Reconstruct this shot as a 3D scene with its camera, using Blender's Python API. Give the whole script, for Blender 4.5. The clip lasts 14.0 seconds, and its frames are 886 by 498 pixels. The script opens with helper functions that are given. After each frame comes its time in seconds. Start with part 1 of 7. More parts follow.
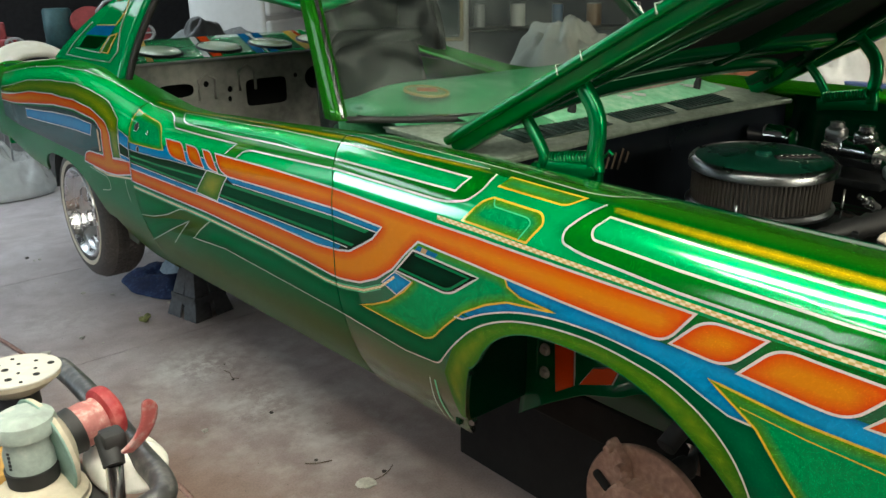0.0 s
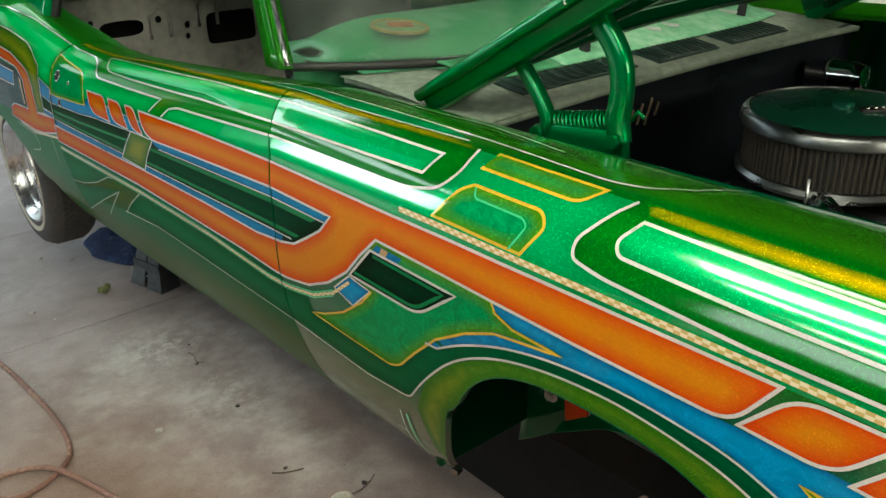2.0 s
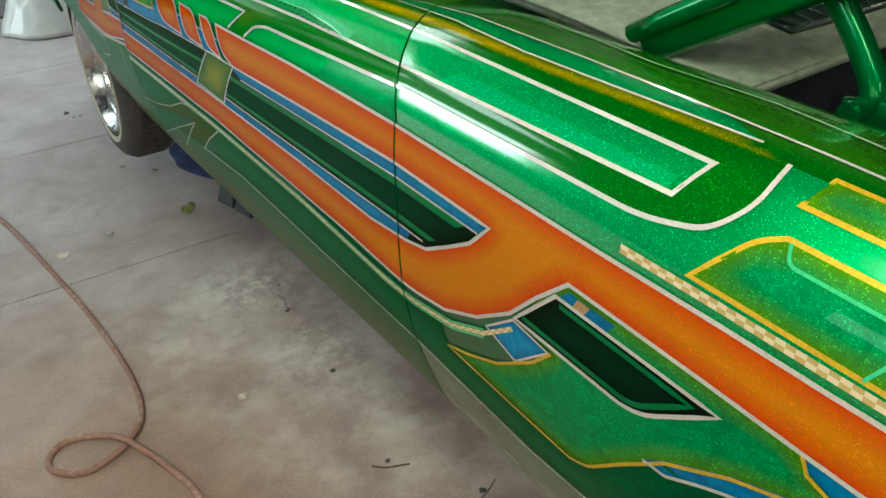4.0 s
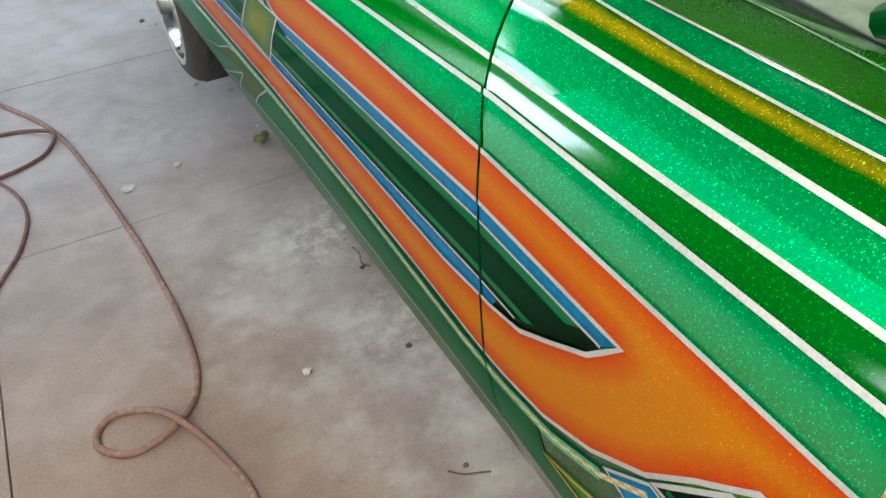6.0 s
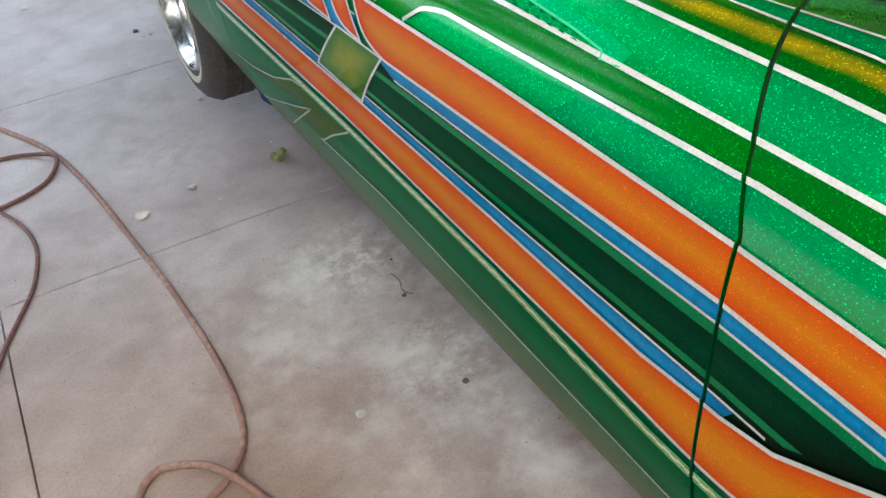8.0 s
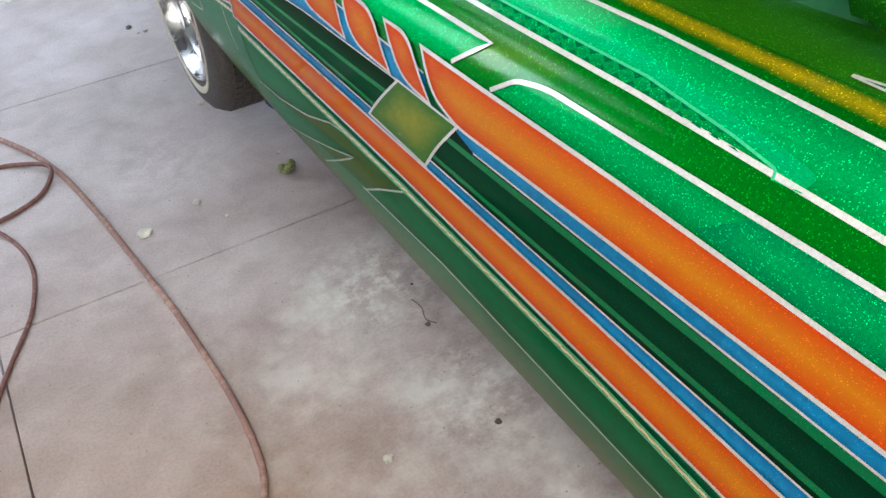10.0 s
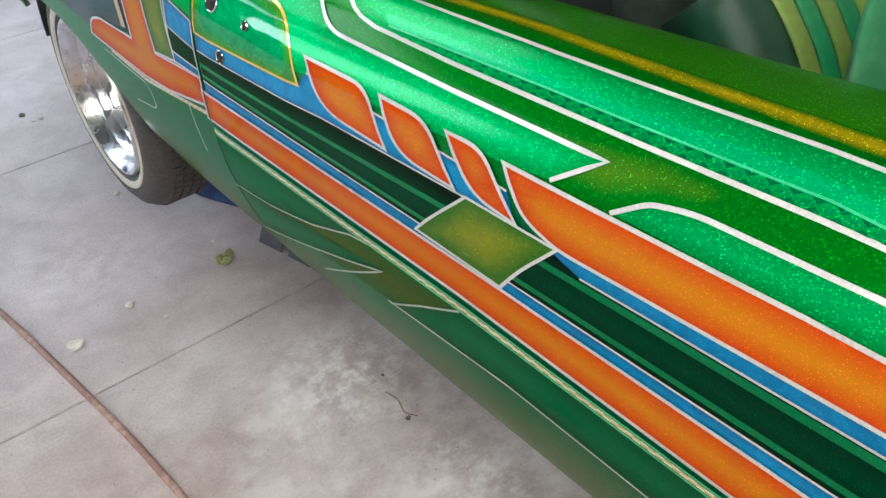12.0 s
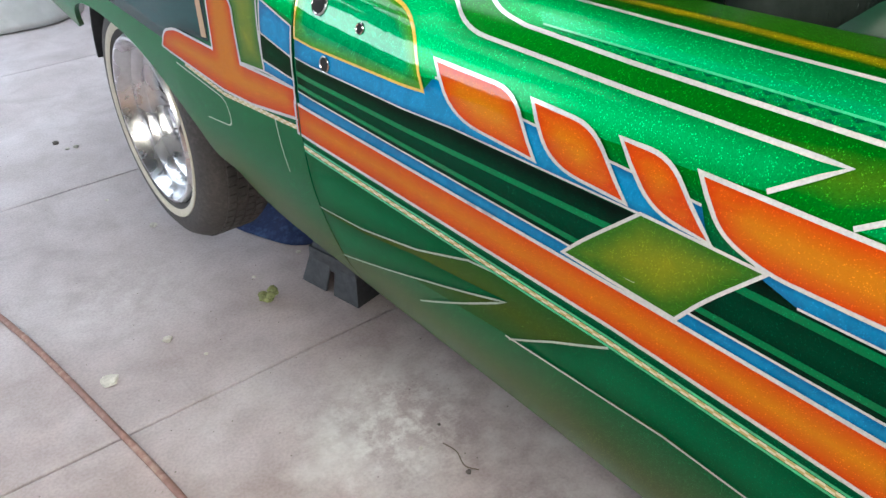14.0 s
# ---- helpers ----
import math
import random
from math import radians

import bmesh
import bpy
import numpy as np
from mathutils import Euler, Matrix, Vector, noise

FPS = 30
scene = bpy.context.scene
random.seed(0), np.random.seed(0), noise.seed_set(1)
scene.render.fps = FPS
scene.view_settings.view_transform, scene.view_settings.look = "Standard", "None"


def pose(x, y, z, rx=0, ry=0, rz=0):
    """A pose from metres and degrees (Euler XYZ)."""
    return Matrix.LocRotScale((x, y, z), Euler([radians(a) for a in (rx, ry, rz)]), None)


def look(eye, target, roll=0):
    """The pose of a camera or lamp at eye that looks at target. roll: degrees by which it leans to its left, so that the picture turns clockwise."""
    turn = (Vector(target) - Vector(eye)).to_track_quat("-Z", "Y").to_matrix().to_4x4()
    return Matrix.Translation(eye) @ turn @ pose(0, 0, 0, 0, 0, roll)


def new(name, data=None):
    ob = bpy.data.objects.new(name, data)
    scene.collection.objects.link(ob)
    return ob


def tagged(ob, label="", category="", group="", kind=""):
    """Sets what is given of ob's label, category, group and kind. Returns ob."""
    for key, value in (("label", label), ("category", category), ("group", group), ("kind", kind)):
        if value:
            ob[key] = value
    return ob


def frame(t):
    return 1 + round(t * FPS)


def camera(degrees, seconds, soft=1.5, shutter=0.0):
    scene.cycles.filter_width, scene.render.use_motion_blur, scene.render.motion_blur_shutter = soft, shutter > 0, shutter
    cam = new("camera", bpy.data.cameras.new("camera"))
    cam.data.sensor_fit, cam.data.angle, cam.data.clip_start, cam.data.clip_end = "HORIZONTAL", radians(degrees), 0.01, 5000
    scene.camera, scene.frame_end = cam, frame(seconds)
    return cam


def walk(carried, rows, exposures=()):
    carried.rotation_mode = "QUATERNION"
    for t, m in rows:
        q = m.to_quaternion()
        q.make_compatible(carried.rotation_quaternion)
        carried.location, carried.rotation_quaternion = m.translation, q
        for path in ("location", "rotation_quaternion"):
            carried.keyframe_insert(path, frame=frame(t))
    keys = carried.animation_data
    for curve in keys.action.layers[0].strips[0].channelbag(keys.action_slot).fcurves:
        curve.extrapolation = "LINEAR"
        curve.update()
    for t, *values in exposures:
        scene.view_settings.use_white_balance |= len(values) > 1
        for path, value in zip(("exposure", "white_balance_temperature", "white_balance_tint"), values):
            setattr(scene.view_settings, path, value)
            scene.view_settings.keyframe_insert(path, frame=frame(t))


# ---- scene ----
cam = camera(55.6, 14.0)
PATH = [
    (0, (-1.062, -1.66, 1.564), (0.165, -0.216, 0.924), -0.9),
    (0.5, (-1.005, -1.632, 1.553), (0.243, -0.218, 0.889), -0.9),
    (1, (-0.923, -1.524, 1.553), (0.335, -0.134, 0.857), -0.9),
    (1.5, (-0.83, -1.412, 1.536), (0.411, -0.036, 0.784), -1.6),
    (2, (-0.688, -1.334, 1.512), (0.474, 0.086, 0.717), -2.2),
    (2.5, (-0.587, -1.26, 1.482), (0.471, 0.237, 0.681), -2.3),
    (3, (-0.528, -1.106, 1.461), (0.474, 0.39, 0.59), -2.4),
    (3.2, (-0.522, -1.043, 1.46), (0.47, 0.442, 0.559), -2.4),
    (5.3, (-0.298, -0.598, 1.428), (0.421, 0.834, 0.231), -3.9),
    (5.5, (-0.28, -0.567, 1.422), (0.412, 0.867, 0.212), -4.2),
    (6, (-0.266, -0.519, 1.415), (0.375, 0.929, 0.193), -5.0),
    (6.5, (-0.276, -0.475, 1.414), (0.347, 0.967, 0.176), -5.2),
    (7, (-0.305, -0.381, 1.415), (0.344, 1.036, 0.161), -5.6),
    (7.2, (-0.317, -0.348, 1.415), (0.347, 1.062, 0.162), -5.9),
    (9.3, (-0.394, -0.237, 1.45), (0.317, 1.162, 0.211), -5.3),
    (9.5, (-0.385, -0.197, 1.446), (0.324, 1.19, 0.191), -5.7),
    (10, (-0.366, -0.105, 1.454), (0.338, 1.252, 0.164), -4.8),
    (10.5, (-0.383, -0.028, 1.456), (0.374, 1.315, 0.183), -4.4),
    (11, (-0.426, 0.038, 1.468), (0.425, 1.348, 0.22), -4.1),
    (11.5, (-0.444, 0.079, 1.468), (0.489, 1.35, 0.238), -3.4),
    (12, (-0.461, 0.115, 1.469), (0.513, 1.372, 0.256), -3.2),
    (12.5, (-0.469, 0.157, 1.466), (0.525, 1.41, 0.265), -3.0),
    (13, (-0.447, 0.224, 1.459), (0.524, 1.493, 0.257), -3.5),
    (13.5, (-0.446, 0.269, 1.454), (0.506, 1.56, 0.26), -4.0),
    (14, (-0.534, 0.266, 1.381), (0.49, 1.58, 0.274), -1.0),
]
walk(cam, [(t, look(eye, target, roll)) for t, eye, target, roll in PATH],
     [(0, -2.73, 6250, -2), (1.5, -2.76, 6350, -4), (3, -2.85, 6600, -10), (5.5, -2.5, 6050, -3), (7, -2.42, 5850, 0), (9.5, -2.25, 5950, 5), (12, -2.05, 6000, 4), (14, -1.98, 6050, 5)])

# ---- light ----
world = bpy.data.worlds.new("garage_air")
scene.world = world
world.use_nodes = True
world.node_tree.nodes["Background"].inputs["Color"].default_value = (0.80, 0.88, 1.0, 1)
world.node_tree.nodes["Background"].inputs["Strength"].default_value = 0.25


def area_lamp(name, m, sx, sy, watts, colour):
    data = bpy.data.lights.new(name, "AREA")
    data.shape, data.size, data.size_y, data.energy, data.color = "RECTANGLE", sx, sy, watts, colour
    ob = new(name, data)
    ob.matrix_world = m
    return ob


ROOF = 3.3
# daylight in the wide opening of the west wall, towards the rear of the car
area_lamp("west_daylight", pose(-5.95, 7.8, 2.15, 0, -90, 0), 1.7, 3.8, 1300, (0.84, 0.91, 1.0))
# a smaller window further forward in the same wall
area_lamp("window_daylight", pose(-5.95, 0.75, 2.4, 0, -90, 0), 1.2, 2.5, 240, (0.95, 0.97, 1.0))
# added warm fill lamp in the south, to brighten the engine bay
area_lamp("bay_fill", pose(0.9, -5.95, 2.3, 90, 0, 0), 3.0, 1.4, 1000, (1.0, 0.86, 0.70))


# ---- body surface ----
def spline(pts, n):
    """Points along a smooth curve through pts (Catmull-Rom)."""
    p = np.array(pts, float)
    p = np.vstack([2 * p[0] - p[1], p, 2 * p[-1] - p[-2]])
    out = []
    for i in range(1, len(p) - 2):
        u = np.linspace(0, 1, n, endpoint=False)[:, None]
        a, b, c, d = p[i - 1:i + 3]
        out.append(0.5 * (2 * b + (c - a) * u + (2 * a - 5 * b + 4 * c - d) * u ** 2 + (3 * b - a - 3 * c + d) * u ** 3))
    return np.vstack(out + [p[-2:-1]])


# the side's section, from the sill's lower edge up over the shoulder: x inwards, z up
SECTION = [(0.13, 0.500), (0.11, 0.525), (0.085, 0.56), (0.055, 0.615), (0.028, 0.69), (0.010, 0.757), (0.002, 0.81),
           (-0.001, 0.86), (-0.001, 0.93), (0.0, 1.0), (0.006, 1.065), (0.015, 1.10), (0.028, 1.125), (0.045, 1.143),
           (0.065, 1.158), (0.09, 1.168), (0.12, 1.172), (0.155, 1.169),
           (0.20, 1.162), (0.235, 1.15)]
CURVE = spline(SECTION, 12)
GIRTH = np.concatenate([[0], np.cumsum(np.hypot(*np.diff(CURVE, axis=0).T))])
GIRTH -= np.interp(0.93, CURVE[:150, 1], GIRTH[:150])
S_LOW, S_TOP = GIRTH[0], GIRTH[-1]


def surf(y, s):
    """The right-hand side of the body: y rearward from the door's front gap, s girth from 0.93 m up."""
    y, s = np.asarray(y, float), np.asarray(s, float)
    x, z = np.interp(s, GIRTH, CURVE[:, 0]), np.interp(s, GIRTH, CURVE[:, 1])
    bow = np.interp(y, [-1.95, -1.5, -1.2, -0.6, 0, 0.6, 1.2, 1.7, 2.2, 2.8, 3.3], [0.12, 0.035, 0.005, -0.001, 0.0, -0.01, -0.02, -0.022, -0.004, 0.022, 0.07])
    rise = np.interp(y, [-1.95, -1.2, -0.5, 0, 0.5, 1.0, 1.2, 1.5, 1.8, 2.1, 2.5, 3.3], [-0.04, -0.012, 0.0, 0.0, -0.03, -0.055, -0.05, -0.01, 0.03, 0.035, 0.01, -0.07])
    k = np.clip((z - 0.90) / 0.2, 0, 1)
    return np.stack([x + bow, y + 0 * x, z + rise * k * k * (3 - 2 * k)], -1)


def surf_normal(y, s):
    a = surf(np.add(y, 0.004), s) - surf(np.subtract(y, 0.004), s)
    s = np.minimum(s, S_TOP - 0.001)
    b = surf(y, np.minimum(np.add(s, 0.004), S_TOP)) - surf(y, np.maximum(np.subtract(s, 0.004), S_LOW))
    n = np.cross(b, a)
    n /= np.linalg.norm(n, axis=-1, keepdims=True)
    return n


def front_gap(s):
    return np.interp(s, [-1, 0.14, 0.20, 0.40], [0, 0, 0.0204, 0.1304])


REAR_GAP = 1.245
# ---- end of surface ----

# ---- building helpers ----
def mesh_of(name, verts, faces, smooth=True):
    me = bpy.data.meshes.new(name)
    me.from_pydata([tuple(map(float, v)) for v in verts], [], [tuple(map(int, f)) for f in faces])
    if smooth:
        me.polygons.foreach_set("use_smooth", [True] * len(me.polygons))
    me.update()
    return me


def part(name, bm, material, parent=None, label=""):
    """Links a bmesh (or a ready mesh) as one mesh object under a thing or a part."""
    if isinstance(bm, bmesh.types.BMesh):
        me = bpy.data.meshes.new(name)
        bmesh.ops.recalc_face_normals(bm, faces=bm.faces)
        bm.to_mesh(me)
        bm.free()
    else:
        me = bm
    if not me.materials:
        me.materials.append(material)
    ob = new(name, me)
    if parent is not None:
        ob.parent = parent
    if label:
        ob["label"] = label
    return ob


def thing(name, label, category, group="", at=(0, 0, 0), turn=0):
    ob = new(name)
    ob.empty_display_size = 0.1
    ob.matrix_world = pose(*at, 0, 0, turn)
    return tagged(ob, label, category, group)


def box(bm, centre, size, bevel=0.0, m=None, seg=2):
    made = bmesh.ops.create_cube(bm, size=1.0, matrix=Matrix.Translation(centre) @ Matrix.Diagonal((*size, 1)))
    vs = made["verts"]
    if bevel:
        es = list({e for v in vs for e in v.link_edges})
        out = bmesh.ops.bevel(bm, geom=es, offset=bevel, segments=seg, affect="EDGES", profile=0.5)
        vs = [v for v in {v for f in out["faces"] for v in f.verts} | {v for v in vs if v.is_valid}]
    if m is not None:
        bmesh.ops.transform(bm, matrix=m, verts=vs)
    return vs


def cyl(bm, a, b, r, r2=None, seg=20, caps=True):
    a, b = Vector(a), Vector(b)
    turn = (b - a).to_track_quat("Z", "Y").to_matrix().to_4x4()
    return bmesh.ops.create_cone(bm, cap_ends=caps, segments=seg, radius1=r, radius2=r if r2 is None else r2, depth=(b - a).length,
                                 matrix=Matrix.Translation((a + b) / 2) @ turn)["verts"]


def ball(bm, at, r, scale=(1, 1, 1), u=16, v=10):
    return bmesh.ops.create_uvsphere(bm, u_segments=u, v_segments=v, radius=r, matrix=Matrix.Translation(at) @ Matrix.Diagonal((*scale, 1)))["verts"]


def smooth_all(bm, angle=40):
    lim = radians(angle)
    for f in bm.faces:
        f.smooth = True
    for e in bm.edges:
        if len(e.link_faces) == 2 and e.calc_face_angle(0) > lim:
            e.smooth = False
    return bm


def lathe(profile, axis_m, seg=40):
    """A turned body: profile is rows of (radius, height) about the local z axis, placed by axis_m."""
    verts, faces = [], []
    n = len(profile)
    for i in range(seg):
        a = 2 * math.pi * i / seg
        for r, h in profile:
            verts.append(axis_m @ Vector((r * math.cos(a), r * math.sin(a), h)))
    for i in range(seg):
        j = (i + 1) % seg
        for k in range(n - 1):
            faces.append((i * n + k, j * n + k, j * n + k + 1, i * n + k + 1))
    bm = bmesh.new()
    vs = [bm.verts.new(v) for v in verts]
    for f in faces:
        bm.faces.new([vs[i] for i in f])
    bmesh.ops.remove_doubles(bm, verts=bm.verts, dist=1e-5)
    bm.faces.ensure_lookup_table()
    return smooth_all(bm)


def tube(bm, pts, r, seg=10, closed=False):
    """A round tube along pts; r may be a number or a list."""
    pts = [Vector(p) for p in pts]
    n = len(pts)
    rings = []
    up = Vector((0, 0, 1))
    for i, p in enumerate(pts):
        d = (pts[min(i + 1, n - 1)] - pts[max(i - 1, 0)]).normalized()
        side = d.cross(up)
        side = side.normalized() if side.length > 0.05 else d.cross(Vector((1, 0, 0))).normalized()
        top = side.cross(d)
        rr = r[i] if isinstance(r, (list, tuple)) else r
        rings.append([bm.verts.new(p + (side * math.cos(2 * math.pi * k / seg) + top * math.sin(2 * math.pi * k / seg)) * rr) for k in range(seg)])
    for a, b in zip(rings, rings[1:]):
        for k in range(seg):
            bm.faces.new((a[k], a[(k + 1) % seg], b[(k + 1) % seg], b[k])).smooth = True
    bm.faces.new(rings[0][::-1])
    bm.faces.new(rings[-1])
    return bm


def sheet(fn, us, vs, thick=0.0, flip=False):
    """A curved sheet: fn(u, v) gives points; with thickness it is a closed shell."""
    nu, nv = len(us), len(vs)
    P = np.array([[fn(u, v) for v in vs] for u in us], float)
    idx = np.arange(nu * nv).reshape(nu, nv)
    quads = [(idx[i, j], idx[i + 1, j], idx[i + 1, j + 1], idx[i, j + 1]) for i in range(nu - 1) for j in range(nv - 1)]
    verts = P.reshape(-1, 3)
    if thick:
        du, dv = np.gradient(P, axis=0), np.gradient(P, axis=1)
        nrm = np.cross(du, dv)
        nrm /= np.linalg.norm(nrm, axis=-1, keepdims=True) + 1e-12
        verts = np.vstack([verts, (P - nrm * thick).reshape(-1, 3)])
        n = nu * nv
        quads += [tuple(n + i for i in q[::-1]) for q in quads]
        rim = list(idx[:, 0]) + list(idx[-1, 1:]) + list(idx[-2::-1, -1]) + list(idx[0, -2:0:-1])
        quads += [(a, a + n, b + n, b) for a, b in zip(rim, rim[1:] + rim[:1])]
    if flip:
        quads = [q[::-1] for q in quads]
    return mesh_of("sheet", verts, quads)


# ---- materials ----
def material(name):
    m = bpy.data.materials.new(name)
    m.use_nodes = True
    nt = m.node_tree
    return m, nt, nt.nodes["Principled BSDF"]


def node(nt, kind, **values):
    n = nt.nodes.new(kind)
    for k, v in values.items():
        if k in n.inputs:
            n.inputs[k].default_value = v
        else:
            setattr(n, k, v)
    return n


def ramp_of(nt, fac, stops):
    r = nt.nodes.new("ShaderNodeValToRGB")
    while len(r.color_ramp.elements) < len(stops):
        r.color_ramp.elements.new(0.5)
    for e, (p, c) in zip(r.color_ramp.elements, stops):
        e.position, e.color = p, (*c, 1)
    nt.links.new(fac, r.inputs["Fac"])
    return r.outputs["Color"]


def coords(nt, scale=1.0):
    return nt.nodes.new("ShaderNodeNewGeometry").outputs["Position"]


def surface(name, colour, rough=0.5, metal=0.0, grain=30.0, vary=0.25, bump=0.15, large=3.0, coat=0.0, second=None, dist=0.002, spec=0.5):
    """A worn real surface: two scales of noise in colour, roughness and relief."""
    m, nt, bs = material(name)
    pos = coords(nt)
    n1 = node(nt, "ShaderNodeTexNoise", Scale=grain, Detail=6.0, Roughness=0.6)
    n2 = node(nt, "ShaderNodeTexNoise", Scale=large, Detail=4.0, Roughness=0.55)
    nt.links.new(pos, n1.inputs["Vector"]), nt.links.new(pos, n2.inputs["Vector"])
    add = node(nt, "ShaderNodeMath", operation="ADD")
    nt.links.new(n1.outputs["Fac"], add.inputs[0]), nt.links.new(n2.outputs["Fac"], add.inputs[1])
    half = node(nt, "ShaderNodeMath", operation="MULTIPLY")
    half.inputs[1].default_value = 0.5
    nt.links.new(add.outputs[0], half.inputs[0])
    lo = tuple(c * (1 - vary) for c in colour)
    hi = second if second else tuple(min(1, c * (1 + vary)) for c in colour)
    nt.links.new(ramp_of(nt, half.outputs[0], [(0.35, lo), (0.5, colour), (0.65, hi)]), bs.inputs["Base Color"])
    rr = node(nt, "ShaderNodeMapRange")
    rr.inputs["From Min"].default_value, rr.inputs["From Max"].default_value = 0.3, 0.7
    rr.inputs["To Min"].default_value, rr.inputs["To Max"].default_value = max(0.02, rough - 0.1), min(1, rough + 0.12)
    nt.links.new(n2.outputs["Fac"], rr.inputs["Value"]), nt.links.new(rr.outputs[0], bs.inputs["Roughness"])
    bs.inputs["Metallic"].default_value, bs.inputs["Coat Weight"].default_value = metal, coat
    bs.inputs["Specular IOR Level"].default_value = spec
    if bump:
        b = node(nt, "ShaderNodeBump", Strength=bump, Distance=dist)
        nt.links.new(half.outputs[0], b.inputs["Height"]), nt.links.new(b.outputs[0], bs.inputs["Normal"])
    return m


def candy(name, inner, edge=None, width=0.02, flake=0.5, marble=0.0, metal=0.55, coat=0.6, ior=1.4, haze=0.035, rough=0.42):
    """Candy lacquer over metal flake under clear coat; airbrushed from edge colour to inner colour over width metres."""
    m, nt, bs = material(name)
    pos = coords(nt)
    edge = edge or inner
    at = node(nt, "ShaderNodeAttribute", attribute_name="edge")
    wob = node(nt, "ShaderNodeTexNoise", Scale=45.0, Detail=3.0)
    nt.links.new(pos, wob.inputs["Vector"])
    k = node(nt, "ShaderNodeMath", operation="MULTIPLY_ADD")
    k.inputs[1].default_value, k.inputs[2].default_value = 0.25, -0.125
    nt.links.new(wob.outputs["Fac"], k.inputs[0])
    d = node(nt, "ShaderNodeMath", operation="DIVIDE")
    d.inputs[1].default_value = width
    nt.links.new(at.outputs["Fac"], d.inputs[0])
    sm = node(nt, "ShaderNodeMath", operation="ADD")
    nt.links.new(d.outputs[0], sm.inputs[0]), nt.links.new(k.outputs[0], sm.inputs[1])
    mid = tuple(a * 0.5 + b * 0.5 for a, b in zip(inner, edge))
    colour = ramp_of(nt, sm.outputs[0], [(0.12, edge), (0.55, mid), (1.0, inner)])
    if marble:
        mn = node(nt, "ShaderNodeTexNoise", Scale=22.0, Detail=5.0, Distortion=1.6)
        nt.links.new(pos, mn.inputs["Vector"])
        mr = ramp_of(nt, mn.outputs["Fac"], [(0.42, (1 - marble * 0.6,) * 3), (0.5, (1 + 0 * marble,) * 3), (0.56, (1 - marble * 0.4,) * 3)])
        mm = node(nt, "ShaderNodeMix", data_type="RGBA", blend_type="MULTIPLY")
        mm.inputs["Factor"].default_value = 1.0
        nt.links.new(colour, mm.inputs["A"]), nt.links.new(mr, mm.inputs["B"])
        colour = mm.outputs["Result"]
    vor = node(nt, "ShaderNodeTexVoronoi", Scale=1350.0)
    nt.links.new(pos, vor.inputs["Vector"])
    sep = node(nt, "ShaderNodeSeparateColor")
    nt.links.new(vor.outputs["Color"], sep.inputs[0])
    mot = node(nt, "ShaderNodeTexNoise", Scale=460.0, Detail=2.0, Roughness=0.7)
    nt.links.new(pos, mot.inputs["Vector"])
    mottle = ramp_of(nt, mot.outputs["Fac"], [(0.32, (1 - 0.28 * flake,) * 3), (0.5, (1.0,) * 3), (0.68, (1 + 0.35 * flake,) * 3)])
    mm2 = node(nt, "ShaderNodeMix", data_type="RGBA", blend_type="MULTIPLY")
    mm2.inputs["Factor"].default_value = 1.0
    nt.links.new(colour, mm2.inputs["A"]), nt.links.new(mottle, mm2.inputs["B"])
    colour = mm2.outputs["Result"]
    # the brightest cells have their glint put into the colour
    spark = ramp_of(nt, sep.outputs[0], [(0.0, (1 - 0.35 * flake,) * 3), (0.55, (1.0,) * 3), (0.955, (1 + 0.35 * flake,) * 3), (0.98, (1 + 7.0 * flake,) * 3)])
    mx = node(nt, "ShaderNodeMix", data_type="RGBA", blend_type="MULTIPLY")
    mx.inputs["Factor"].default_value = 1.0
    nt.links.new(colour, mx.inputs["A"]), nt.links.new(spark, mx.inputs["B"])
    nt.links.new(mx.outputs["Result"], bs.inputs["Base Color"])
    # each flake lies at its own small tilt
    geo = nt.nodes.new("ShaderNodeNewGeometry")
    off = node(nt, "ShaderNodeVectorMath", operation="MULTIPLY_ADD")
    off.inputs[1].default_value, off.inputs[2].default_value = (0.32 * flake,) * 3, (-0.16 * flake,) * 3
    nt.links.new(vor.outputs["Color"], off.inputs[0])
    sumv = node(nt, "ShaderNodeVectorMath", operation="ADD")
    nt.links.new(geo.outputs["Normal"], sumv.inputs[0]), nt.links.new(off.outputs[0], sumv.inputs[1])
    nrm = node(nt, "ShaderNodeVectorMath", operation="NORMALIZE")
    nt.links.new(sumv.outputs[0], nrm.inputs[0])
    nt.links.new(nrm.outputs[0], bs.inputs["Normal"])
    bs.inputs["Metallic"].default_value, bs.inputs["Roughness"].default_value = metal, rough
    bs.inputs["Coat Weight"].default_value, bs.inputs["Coat Roughness"].default_value, bs.inputs["Coat IOR"].default_value = coat, haze, ior
    bs.inputs["Specular IOR Level"].default_value = 0.0
    # the lacquer still tints what the flake throws back at a low angle
    most = max(inner)
    bs.inputs["Specular Tint"].default_value = (*(0.1 + 0.7 * c / most for c in inner), 1)
    return m


EMERALD = candy("candy_emerald_flake", (0.002, 0.40, 0.105), (0.002, 0.25, 0.05), 0.03, 0.40, metal=0.6, coat=0.3, haze=0.16)
